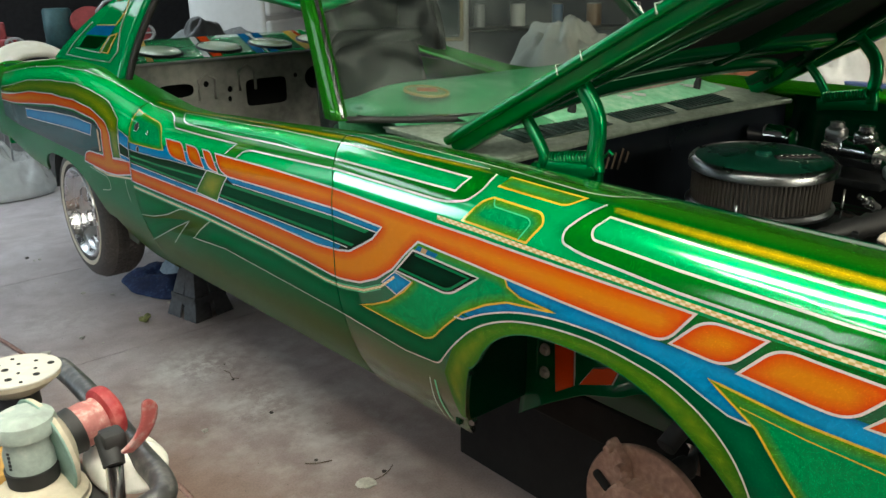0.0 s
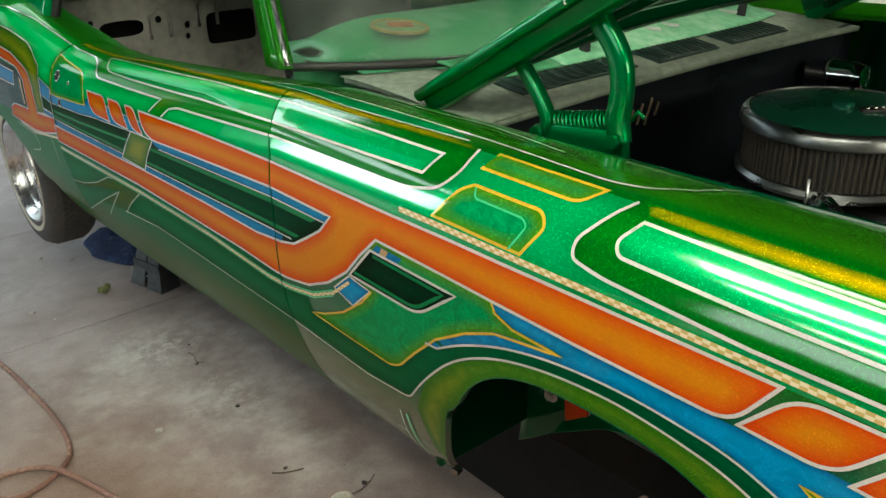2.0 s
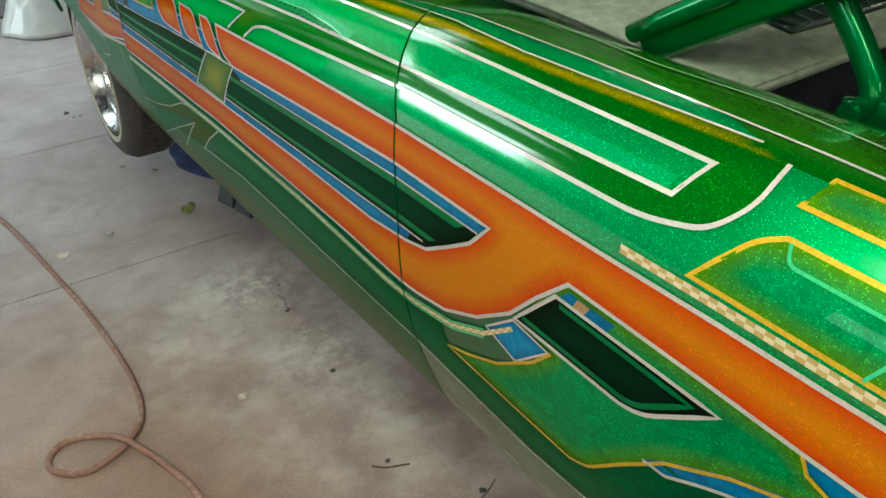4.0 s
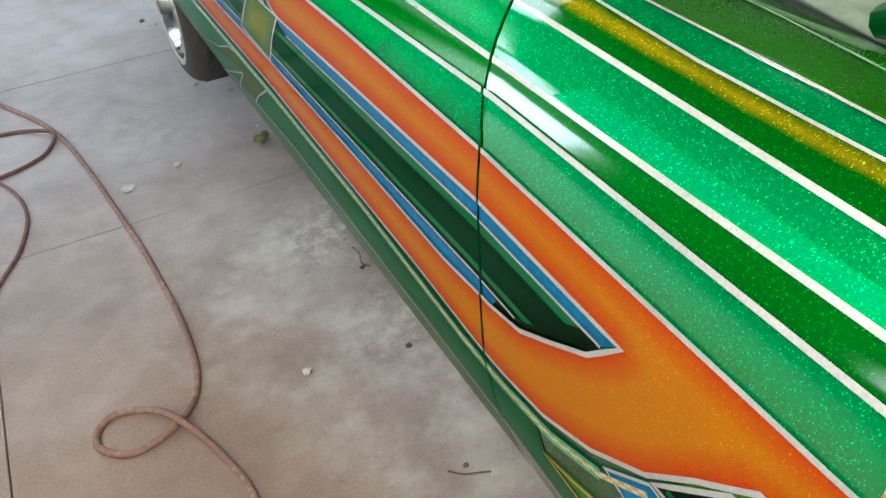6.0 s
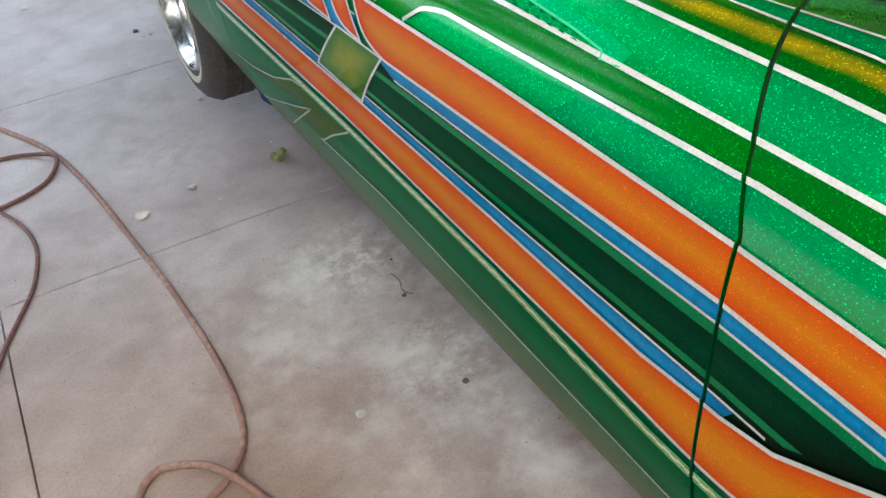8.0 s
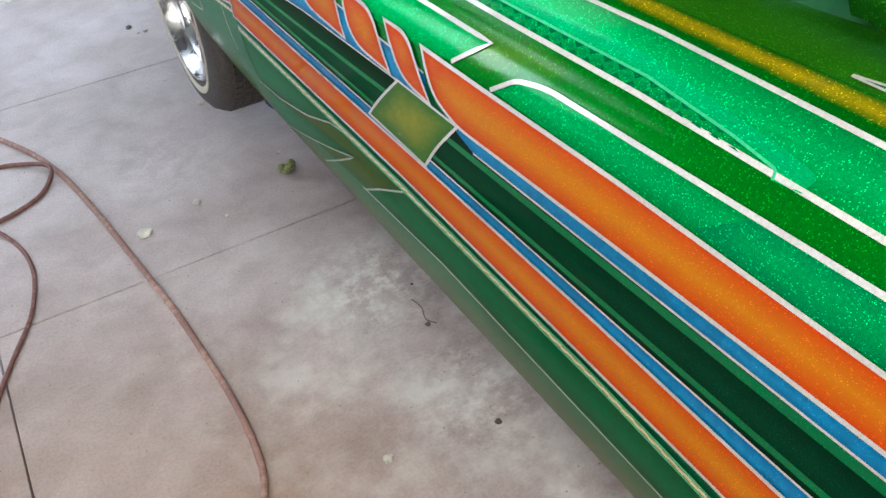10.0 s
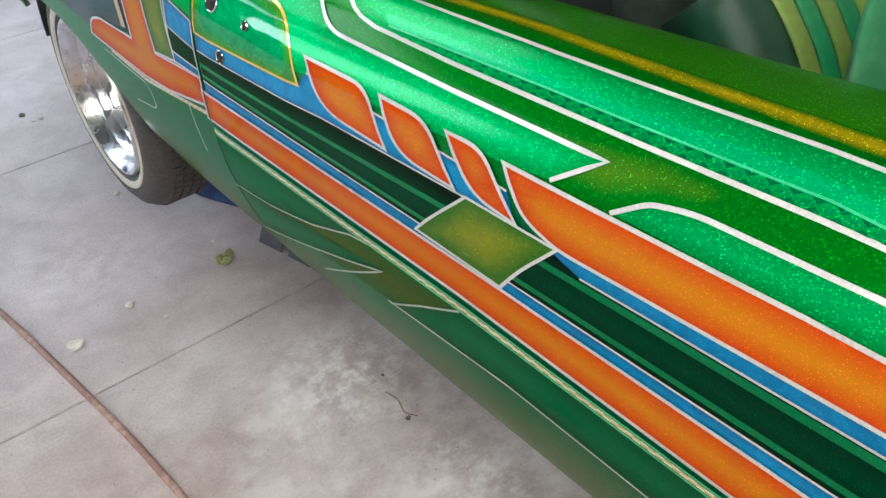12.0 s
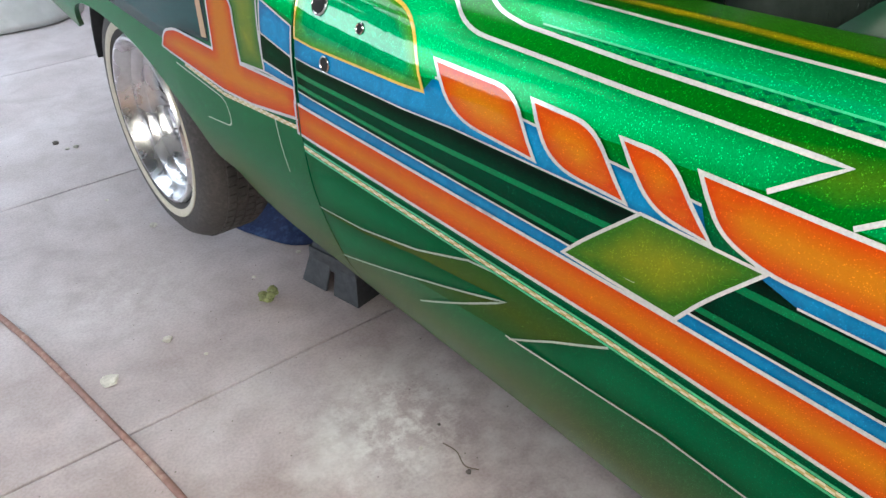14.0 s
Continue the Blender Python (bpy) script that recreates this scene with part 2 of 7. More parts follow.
# lighter, more reflective copy for the fender, so its glare comes out stronger
EMERALD_GLOSS = candy("fender_emerald_flake", (0.002, 0.42, 0.115), (0.002, 0.34, 0.085), 0.03, 0.40, metal=0.6, coat=1.0, ior=2.2, haze=0.11, rough=0.30)
ORANGE = candy("candy_orange", (0.47, 0.155, 0.005), (0.46, 0.044, 0.004), 0.026, 0.10, metal=0.15, coat=0.45)
BLUE = candy("candy_blue", (0.010, 0.22, 0.46), (0.008, 0.13, 0.30), 0.012, 0.1, marble=0.3, metal=0.15)
DEEP = candy("candy_deep_green", (0.0006, 0.050, 0.024), (0.0003, 0.006, 0.003), 0.055, 0.2, metal=0.6, coat=0.2)
MIDGREEN = candy("candy_mid_green", (0.003, 0.18, 0.06), flake=0.15, metal=0.6)
MARBLE = candy("marbled_green", (0.004, 0.27, 0.085), (0.075, 0.25, 0.006), 0.022, 0.25, marble=0.4, metal=0.45)
TEALBAND = candy("dull_teal", (0.003, 0.050, 0.050), (0.001, 0.02, 0.016), 0.03, 0.2, metal=0.2)
OLIVE = candy("candy_olive", (0.22, 0.23, 0.006), (0.030, 0.12, 0.006), 0.05, 0.2, metal=0.25)
GOLDFADE = candy("candy_gold_fade", (0.74, 0.48, 0.004), (0.006, 0.15, 0.004), 0.0145, 0.4, metal=0.65)
FROST = candy("frosted_emerald", (0.016, 0.39, 0.155), (0.006, 0.40, 0.12), 0.010, 0.35, metal=0.6, haze=0.2)
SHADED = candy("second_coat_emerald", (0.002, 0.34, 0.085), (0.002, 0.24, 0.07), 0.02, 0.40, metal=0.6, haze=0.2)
LACE = candy("lace_green", (0.001, 0.10, 0.035), (0.001, 0.13, 0.045), 0.006, 0.2, metal=0.3)
BLOOM = candy("gold_bloom", (0.075, 0.175, 0.005), (0.002, 0.145, 0.005), 0.030, 0.32, metal=0.6, coat=0.75, ior=1.36, haze=0.16)
LOWGREEN = candy("low_emerald", (0.001, 0.135, 0.055), (0.001, 0.09, 0.033), 0.03, 0.15, metal=0.6, coat=0.3)
FIELD = candy("low_olive_field", (0.055, 0.085, 0.010), (0.020, 0.085, 0.018), 0.05, 0.2, metal=0.4, coat=0.3)
WHITE_LINE = surface("silver_white_pinstripe", (0.50, 0.50, 0.49), 0.35, 0.15, 400, 0.25, 0.0, coat=0.8)
YELLOW_LINE = surface("yellow_gold_pinstripe", (0.62, 0.40, 0.02), 0.35, 0.3, 300, 0.3, 0.0, coat=0.8)
MINT_LINE = surface("mint_pinstripe", (0.05, 0.50, 0.22), 0.35, 0.2, 300, 0.3, 0.0, coat=0.8)
PALE_LINE = surface("pale_grey_pinstripe", (0.36, 0.46, 0.38), 0.35, 0.2, 300, 0.3, 0.0, coat=0.8)
BRONZE = surface("bronze_check", (0.40, 0.24, 0.10), 0.35, 0.4, 300, 0.4, 0.0, coat=0.8)


def rocker_paint(name="candy_green_to_olive_sill", coat=0.5, ior=1.36, haze=0.16):
    """Green candy that the painter faded to a dull olive gold along the sill."""
    m = candy(name, (0.002, 0.115, 0.044), flake=0.32, metal=0.62, coat=coat, ior=ior, haze=haze)
    nt = m.node_tree
    bs = nt.nodes["Principled BSDF"]
    flakes = bs.inputs["Base Color"].links[0].from_node.inputs["A"].links[0].from_node
    old = flakes.inputs["A"].links[0].from_socket
    pos = coords(nt)
    sx = node(nt, "ShaderNodeSeparateXYZ")
    nt.links.new(pos, sx.inputs[0])
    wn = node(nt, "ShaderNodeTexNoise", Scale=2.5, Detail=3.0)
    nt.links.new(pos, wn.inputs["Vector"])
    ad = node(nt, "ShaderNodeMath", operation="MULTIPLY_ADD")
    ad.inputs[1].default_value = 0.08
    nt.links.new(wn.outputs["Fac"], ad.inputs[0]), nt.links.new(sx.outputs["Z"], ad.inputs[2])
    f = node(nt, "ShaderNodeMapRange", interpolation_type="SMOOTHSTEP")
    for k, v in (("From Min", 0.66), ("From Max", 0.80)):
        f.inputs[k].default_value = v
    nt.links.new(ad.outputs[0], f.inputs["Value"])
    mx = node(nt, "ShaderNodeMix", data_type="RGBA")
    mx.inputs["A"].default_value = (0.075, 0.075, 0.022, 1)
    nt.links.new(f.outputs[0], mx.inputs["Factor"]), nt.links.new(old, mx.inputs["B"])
    # the shoulder stays a yellower green
    g = node(nt, "ShaderNodeMapRange", interpolation_type="SMOOTHSTEP")
    for k, v in (("From Min", 0.98), ("From Max", 1.06)):
        g.inputs[k].default_value = v
    nt.links.new(sx.outputs["Z"], g.inputs["Value"])
    mz = node(nt, "ShaderNodeMix", data_type="RGBA")
    mz.inputs["B"].default_value = (0.002, 0.145, 0.005, 1)
    nt.links.new(g.outputs[0], mz.inputs["Factor"]), nt.links.new(mx.outputs["Result"], mz.inputs["A"])
    # and turns to olive inboard of the gold line
    h = node(nt, "ShaderNodeMapRange", interpolation_type="SMOOTHSTEP")
    for k, v in (("From Min", 0.085), ("From Max", 0.115)):
        h.inputs[k].default_value = v
    nt.links.new(sx.outputs["X"], h.inputs["Value"])
    up = node(nt, "ShaderNodeMath", operation="MULTIPLY")
    nt.links.new(h.outputs[0], up.inputs[0]), nt.links.new(g.outputs[0], up.inputs[1])
    mw = node(nt, "ShaderNodeMix", data_type="RGBA")
    mw.inputs["B"].default_value = (0.032, 0.20, 0.005, 1)
    nt.links.new(up.outputs[0], mw.inputs["Factor"]), nt.links.new(mz.outputs["Result"], mw.inputs["A"])
    nt.links.new(mw.outputs["Result"], flakes.inputs["A"])
    return m


# the fender's copy reflects more than door and quarter, for stronger glare
BODY, BODY_GLOSS = rocker_paint(), rocker_paint("fender_candy_green", 1.0, 1.85, 0.10)


def checker_line():
    """Cream and bronze checks, two rows deep, along a line."""
    m, nt, bs = material("cream_and_bronze_checks")
    at = node(nt, "ShaderNodeAttribute", attribute_name="checks")
    sx = node(nt, "ShaderNodeSeparateXYZ")
    nt.links.new(at.outputs["Vector"], sx.inputs[0])
    ck = node(nt, "ShaderNodeTexChecker", Scale=1.0, Color1=(0.66, 0.60, 0.42, 1), Color2=(0.46, 0.36, 0.13, 1))
    nt.links.new(at.outputs["Vector"], ck.inputs["Vector"])
    nt.links.new(ck.outputs["Color"], bs.inputs["Base Color"])
    bs.inputs["Roughness"].default_value, bs.inputs["Coat Weight"].default_value, bs.inputs["Metallic"].default_value = 0.35, 0.8, 0.2
    return m


CHECKS = checker_line()

# ---- the car's right-hand panels ----
car = thing("lowrider_car", "green candy flake two-door lowrider with orange stripes, raised on stands", "car", at=(0, 0, 0))


def arch_s(y, mid, rear, ahead, top, low):
    """Girth of a wheel opening's edge at y, or None outside it."""
    u = (y - mid) / (rear if y > mid else ahead)
    if abs(u) >= 1:
        return S_LOW
    p = 3.2 if y > mid else 2.2
    z = low + (top - low) * (1 - abs(u) ** p) ** (1 / p)
    return float(np.interp(z, CURVE[:, 1][:190], GIRTH[:190]))


def fender_low(y):
    toe = S_LOW + np.clip((-0.36 - y) / 0.09, 0, 1.35) * 0.22 if y > -0.6 else S_LOW
    return float(max(S_LOW, toe, arch_s(y, -0.78, 0.335, 0.45, 0.905, 0.30)))


def quarter_low(y):
    base = float(np.interp(y, [1.2, 1.45, 1.6, 3.3], [S_LOW, S_LOW, -0.30, -0.22]))
    u = (y - 2.1) / 0.42
    if abs(u) < 1:
        z = 0.55 + 0.26 * (1 - abs(u) ** 2.5) ** 0.4
        base = max(base, float(np.interp(z, CURVE[:, 1][:190], GIRTH[:190])))
    return base


def panel(name, y0, y1, low, material_, label, thick=0.012, top=None):
    """A pressed panel between two gap lines (functions of s), with its edges turned in."""
    ts = np.linspace(0, 1, 120)
    vs = np.concatenate([np.linspace(0, 0.5, 26)[:-1], np.linspace(0.5, 1, 44)])
    P, idx = [], {}
    rows = []
    for a in ts:
        ym = y0(0) * (1 - a) + y1(0) * a
        lo = low(ym)
        s = lo + (((top or S_TOP) - lo) * vs)
        y = np.array([y0(q) * (1 - a) + y1(q) * a for q in s])
        rows.append((y, s))
    Y, S = np.array([r[0] for r in rows]), np.array([r[1] for r in rows])
    pts, nr = surf(Y, S), surf_normal(Y, S)
    # turned-in rim on all four sides
    rim = 0.004
    nu, nv = Y.shape
    inner = pts - nr * thick
    verts = np.vstack([pts.reshape(-1, 3), inner.reshape(-1, 3)])
    id0 = np.arange(nu * nv).reshape(nu, nv)
    faces = [(id0[i, j], id0[i, j + 1], id0[i + 1, j + 1], id0[i + 1, j]) for i in range(nu - 1) for j in range(nv - 1)]
    n = nu * nv
    faces += [tuple(n + k for k in f[::-1]) for f in faces]
    ring = list(id0[:, 0]) + list(id0[-1, 1:]) + list(id0[-2::-1, -1]) + list(id0[0, -2:0:-1])
    faces += [(b, a, a + n, b + n) for a, b in zip(ring, ring[1:] + ring[:1])]
    me = mesh_of(name, verts, faces)
    sharp = me.attributes.new("sharp_edge", "BOOLEAN", "EDGE")
    rs = set()
    for a, b in zip(ring, ring[1:] + ring[:1]):
        rs |= {(min(a, b), max(a, b)), (min(a, b) + n, max(a, b) + n)}
    sharp.data.foreach_set("value", [(min(e.vertices), max(e.vertices)) in rs for e in me.edges])
    return part(name, me, material_, car, label)


GAP = 0.002
fender = panel("front_fender", lambda s: -1.95, lambda s: float(front_gap(s)) - GAP, fender_low, BODY_GLOSS, "green candy flake front fender with painted scallops")
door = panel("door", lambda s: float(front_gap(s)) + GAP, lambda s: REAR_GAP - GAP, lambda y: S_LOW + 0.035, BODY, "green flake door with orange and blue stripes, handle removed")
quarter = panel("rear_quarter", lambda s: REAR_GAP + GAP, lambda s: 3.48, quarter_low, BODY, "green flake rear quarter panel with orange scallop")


# ---- painted graphics ----
from mathutils.geometry import tessellate_polygon

def rounded(pts, closed=True):
    """Corners (y, s) or (y, s, radius) to a fine polyline."""
    out, n = [], len(pts)
    for i, p in enumerate(pts):
        v = Vector(p[:2])
        r = p[2] if len(p) > 2 else 0
        if not r or (not closed and i in (0, n - 1)):
            out.append(v)
            continue
        a, b = Vector(pts[i - 1][:2]) - v, Vector(pts[(i + 1) % n][:2]) - v
        k = min(r, a.length * 0.48, b.length * 0.48)
        p0, p2 = v + a.normalized() * k, v + b.normalized() * k
        for t in np.linspace(0, 1, 7):
            out.append(p0 * (1 - t) ** 2 + v * 2 * t * (1 - t) + p2 * t * t)
    return out


def edge_distance(P, poly):
    A = np.array(poly)
    B = np.roll(A, -1, axis=0)
    d = np.full(len(P), 1e9)
    for a, b in zip(A, B):
        ab = b - a
        t = np.clip(((P - a) @ ab) / max(ab @ ab, 1e-12), 0, 1)
        d = np.minimum(d, np.hypot(*(P - a - t[:, None] * ab).T))
    return d


def cut_to_panels(bm):
    """Splits a flat (y, s) mesh at the two door gaps and gives each panel its share."""
    for co, no in (((0, 0, 0), (1, 0, 0)), ((0, 0.14, 0), Vector((1, -0.34, 0))), ((0.0204, 0.20, 0), Vector((1, -0.55, 0))), ((REAR_GAP, 0, 0), (1, 0, 0))):
        no = Vector(no).normalized()
        for side in (-GAP, GAP):
            bmesh.ops.bisect_plane(bm, geom=bm.verts[:] + bm.edges[:] + bm.faces[:], plane_co=Vector(co) + no * side, plane_no=no, dist=1e-6)
    out = {}
    for f in bm.faces:
        c = f.calc_center_median()
        g = float(front_gap(c.y))
        if abs(c.x - g) < GAP or abs(c.x - REAR_GAP) < GAP:
            continue
        panel_ = fender if c.x < g else door if c.x < REAR_GAP else quarter
        lo = fender_low(c.x) if panel_ is fender else S_LOW + 0.035 if panel_ is door else quarter_low(c.x)
        if c.y > lo:
            out.setdefault(panel_.name, (panel_, []))[1].append(f)
    return out


def laid(name, bm, material_, lift, poly=None, label=""):
    made = []
    for panel_, faces in cut_to_panels(bm).values():
        ids, flat, fs = {}, [], []
        for f in faces:
            for v in f.verts:
                if v not in ids:
                    ids[v] = len(flat)
                    flat.append((v.co.x, v.co.y))
            fs.append([ids[v] for v in f.verts])
        flat = np.array(flat)
        pts = surf(flat[:, 0], flat[:, 1]) + surf_normal(flat[:, 0], flat[:, 1]) * lift
        me = mesh_of(name, pts, fs)
        # faces look outwards
        if me.polygons[0].normal.x > 0.05 or me.polygons[0].normal.z < -0.5:
            me.flip_normals()
        if poly is not None:
            at = me.attributes.new("edge", "FLOAT", "POINT")
            at.data.foreach_set("value", edge_distance(flat, poly))
        made.append(part(name, me, EMERALD_GLOSS if panel_ is fender and material_ is EMERALD else material_, panel_, label))
    bm.free()
    return made


LIFT = 0.0004


def fill(name, pts, material_, layer=1, label="", fine=0.009, long=0.03):
    poly = rounded(pts)
    bm = bmesh.new()
    vs = [bm.verts.new((p[0], p[1], 0)) for p in poly]
    for tri in tessellate_polygon([[Vector((p[0], p[1], 0)) for p in poly]]):
        bm.faces.new([vs[i] for i in tri])
    ys, ss = [p[0] for p in poly], [p[1] for p in poly]
    for lo, hi, step, no in ((min(ss), max(ss), fine, (0, 1, 0)), (min(ys), max(ys), long, (1, 0, 0))):
        for k in np.arange(lo + step, hi, step):
            bmesh.ops.bisect_plane(bm, geom=bm.verts[:] + bm.edges[:] + bm.faces[:], plane_co=Vector(no) * k, plane_no=no, dist=1e-6)
    laid(name, bm, material_, LIFT * layer, [tuple(p) for p in poly], label)


def stroke(name, pts, material_, width=0.0046, layer=6, closed=False, checks=False, label=""):
    """A pinstripe of even width along a line; checks: the line carries a checked pattern."""
    line = [np.array(p) for p in rounded(pts, closed)]
    if closed:
        line.append(line[0])
    fine = [line[0]]
    step = 0.009 if checks else 0.02
    for a, b in zip(line, line[1:]):
        n = max(1, int(np.hypot(*(b - a)) / step))
        fine += [a + (b - a) * k / n for k in range(1, n + 1)]
    L = np.array(fine)
    d = np.diff(L, axis=0)
    d /= np.linalg.norm(d, axis=1, keepdims=True) + 1e-12
    first, last = (d[-1], d[0]) if closed else (d[0], d[-1])
    a, b = np.vstack([first, d]), np.vstack([d, last])
    na, nb = np.stack([-a[:, 1], a[:, 0]], 1), np.stack([-b[:, 1], b[:, 0]], 1)
    mit = na + nb
    mit /= np.maximum((mit * na).sum(1, keepdims=True), 0.45)
    bm = bmesh.new()
    for i in range(len(L) - 1):
        q = [L[i] + mit[i] * width / 2, L[i] - mit[i] * width / 2, L[i + 1] - mit[i + 1] * width / 2, L[i + 1] + mit[i + 1] * width / 2]
        bm.faces.new([bm.verts.new((p[0], p[1], 0)) for p in q])
    bmesh.ops.remove_doubles(bm, verts=bm.verts[:], dist=1e-5)
    run = np.concatenate([[0], np.cumsum(np.hypot(*np.diff(L, axis=0).T))])
    for ob in laid(name, bm, material_, LIFT * layer, None, label):
        if checks:
            co = np.array([v.co for v in ob.data.vertices])
            mid = surf(L[:, 0], L[:, 1])
            k = np.argmin(((co[:, None, :] - mid[None]) ** 2).sum(-1), axis=1)
            side = np.sign((co - mid[k])[:, 2])
            at = ob.data.attributes.new("checks", "FLOAT_VECTOR", "POINT")
            at.data.foreach_set("vector", np.stack([run[k] / 0.009, side + 1.0, 0 * side + 0.5], 1).ravel())


def framed(name, pts, material_, layer=1, line=None, width=0.0046, label=""):
    fill(name, pts, material_, layer, label)
    stroke("pinstripe", pts, line or WHITE_LINE, width, layer + 1, closed=True)


def graphics():
    # bright emerald grounds
    fill("emerald_panel", [(0.481, 0.159), (0.449, 0.180, 0.01), (0.41, 0.187, 0.02), (0.3, 0.184), (0.02, 0.178), (-0.40, 0.177, 0.03), (-0.465, 0.192, 0.02), (-0.49, 0.226, 0.02),
                           (-0.486, 0.268), (-0.766, 0.264), (-0.718, 0.192, 0.012), (-0.72, 0.170, 0.012), (-0.767, 0.161, 0.02), (-0.965, 0.150), (-1.6, 0.144), (-1.6, 0.124),
                           (-0.36, 0.128), (0, 0.133), (0.3, 0.149)], EMERALD, 1, "bright emerald flake scallop")
    stroke("pinstripe", [(0.481, 0.159), (0.449, 0.180, 0.01), (0.41, 0.187, 0.02), (0.3, 0.184), (0.02, 0.178), (-0.40, 0.177, 0.03), (-0.465, 0.192, 0.02), (-0.49, 0.226, 0.02), (-0.486, 0.268)], WHITE_LINE)
    stroke("pinstripe", [(-0.766, 0.264), (-0.718, 0.192, 0.012), (-0.72, 0.170, 0.012), (-0.767, 0.161, 0.02), (-0.965, 0.150), (-1.6, 0.144)], WHITE_LINE)
    framed("emerald_panel", [(0.985, 0.290, 0.01), (0.905, 0.243, 0.03), (0.86, 0.235), (0.72, 0.228), (0.32, 0.217), (0, 0.202), (-0.416, 0.205), (-0.432, 0.243), (0, 0.249), (0.35, 0.271), (0.62, 0.278), (0.91, 0.289)],
           EMERALD, 1, label="bright emerald flake band")
    framed("emerald_panel", [(-0.79, 0.240), (-0.771, 0.208, 0.015), (-0.78, 0.191, 0.012), (-0.955, 0.184), (-1.6, 0.176), (-1.6, 0.222), (-0.98, 0.232)], EMERALD, 1, label="bright emerald flake band")
    fill("emerald_arrow", [(1.24, 0.278), (1.05, 0.272), (0.985, 0.252, 0.03), (0.93, 0.212, 0.04), (0.70, 0.203), (0.501, 0.198), (0.551, 0.163), (0.609, 0.158), (0.95, 0.150), (1.24, 0.120)], EMERALD, 2, "emerald flake arrow")
    stroke("pinstripe", [(1.24, 0.278), (1.05, 0.272), (0.985, 0.252, 0.03), (0.93, 0.212, 0.04), (0.70, 0.203), (0.501, 0.198), (0.551, 0.163)], WHITE_LINE)
    # bands between the two orange stripes
    fill("deep_green_band", [(0.60, 0.085), (-0.19, 0.075), (-0.165, 0.045), (-0.118, 0.018), (-0.07, -0.008), (-0.02, -0.018), (0.07, -0.025), (0.60, -0.019)], DEEP, 1, "deep green painted band")
    fill("deep_green_band", [(1.24, 0.060), (0.916, 0.086), (0.58, 0.088), (0.58, -0.018), (1.24, -0.026)], DEEP, 1, "deep green painted band")
    for a, b in ((-0.155, 0.60), (0.60, 1.24)):
        up = (lambda y, k: k) if b < 1 else (lambda y, k: k if y < 1 else k - 0.026)
        fill("green_line", [(a, up(a, 0.062)), (b, up(b, 0.063)), (b, up(b, 0.053)), (a + 0.02, up(a, 0.051))], MIDGREEN, 2)
    fill("green_line", [(-0.09, 0.013), (1.24, 0.013), (1.24, 0.005), (-0.075, 0.005)], MIDGREEN, 2)
    fill("blue_stripe", [(0.56, 0.091), (-0.198, 0.080), (-0.178, 0.063), (0.50, 0.068)], BLUE, 2, "candy blue painted stripe")
    stroke("pinstripe", [(-0.178, 0.063), (0.50, 0.068)], WHITE_LINE, 0.0028, 3)
    fill("blue_stripe", [(-0.03, -0.003), (1.24, -0.003), (1.24, -0.026), (0.60, -0.020), (0.07, -0.026), (-0.02, -0.018)], BLUE, 2, "candy blue painted stripe")
    stroke("pinstripe", [(-0.06, -0.002), (1.24, -0.002)], WHITE_LINE, 0.0028, 3)
    fill("blue_stripe", [(1.24, 0.108), (0.966, 0.132), (0.952, 0.154), (0.60, 0.130), (0.585, 0.092), (0.63, 0.091), (0.916, 0.089), (1.24, 0.064)], BLUE, 2, "candy blue painted band")
    stroke("pinstripe", [(0.63, 0.091), (0.916, 0.089), (1.24, 0.064)], WHITE_LINE, 0.003, 3)
    stroke("pinstripe", [(0.95, 0.153), (0.60, 0.130)], WHITE_LINE, 0.003, 3)
    framed("olive_patch", [(0.655, 0.092), (0.53, 0.089), (0.572, 0.030, 0.05), (0.602, -0.017), (0.739, -0.014), (0.70, 0.035, 0.05)], OLIVE, 3, width=0.004, label="olive gold painted patch")
    # the orange stripe with its hook
    framed("orange_stripe", [(0.609, 0.159), (0.30, 0.149), (0, 0.133), (-0.36, 0.128), (-1.002, 0.126), (-0.955, 0.059, 0.03), (-0.74, 0.063), (-0.331, 0.077), (-0.285, 0.037), (-0.24, -0.008),
                             (-0.177, -0.049), (-0.107, -0.078), (-0.012, -0.094, 0.04), (0.15, -0.083), (0.355, -0.077), (0.67, -0.068), (1.252, -0.071), (1.252, -0.024), (0.60, -0.019), (0.30, -0.02), (0.07, -0.025),
                             (-0.02, -0.018), (-0.07, -0.008), (-0.118, 0.018), (-0.165, 0.045), (-0.201, 0.080), (0, 0.084), (0.3, 0.088), (0.53, 0.090, 0.02), (0.575, 0.108, 0.02)],
           ORANGE, 5, label="candy orange painted stripe with darker airbrushed edges")
    for p in ([(0.956, 0.173), (0.828, 0.170, 0.03), (0.787, 0.098), (0.907, 0.108, 0.04)], [(0.805, 0.168), (0.721, 0.164, 0.03), (0.672, 0.096), (0.763, 0.102, 0.035)],
              [(0.693, 0.163), (0.637, 0.162, 0.025), (0.583, 0.094), (0.642, 0.101, 0.03)], [(-0.964, 0.061), (-1.02, 0.123, 0.03), (-1.123, 0.123), (-1.065, 0.056, 0.03)],
              [(-1.084, 0.053), (-1.14, 0.119, 0.03), (-1.305, 0.112), (-1.25, 0.042, 0.03)], [(-1.271, 0.040), (-1.33, 0.106, 0.03), (-1.5, 0.10), (-1.45, 0.035, 0.03)]):
        framed("orange_block", p, ORANGE, 5, label="candy orange painted block")
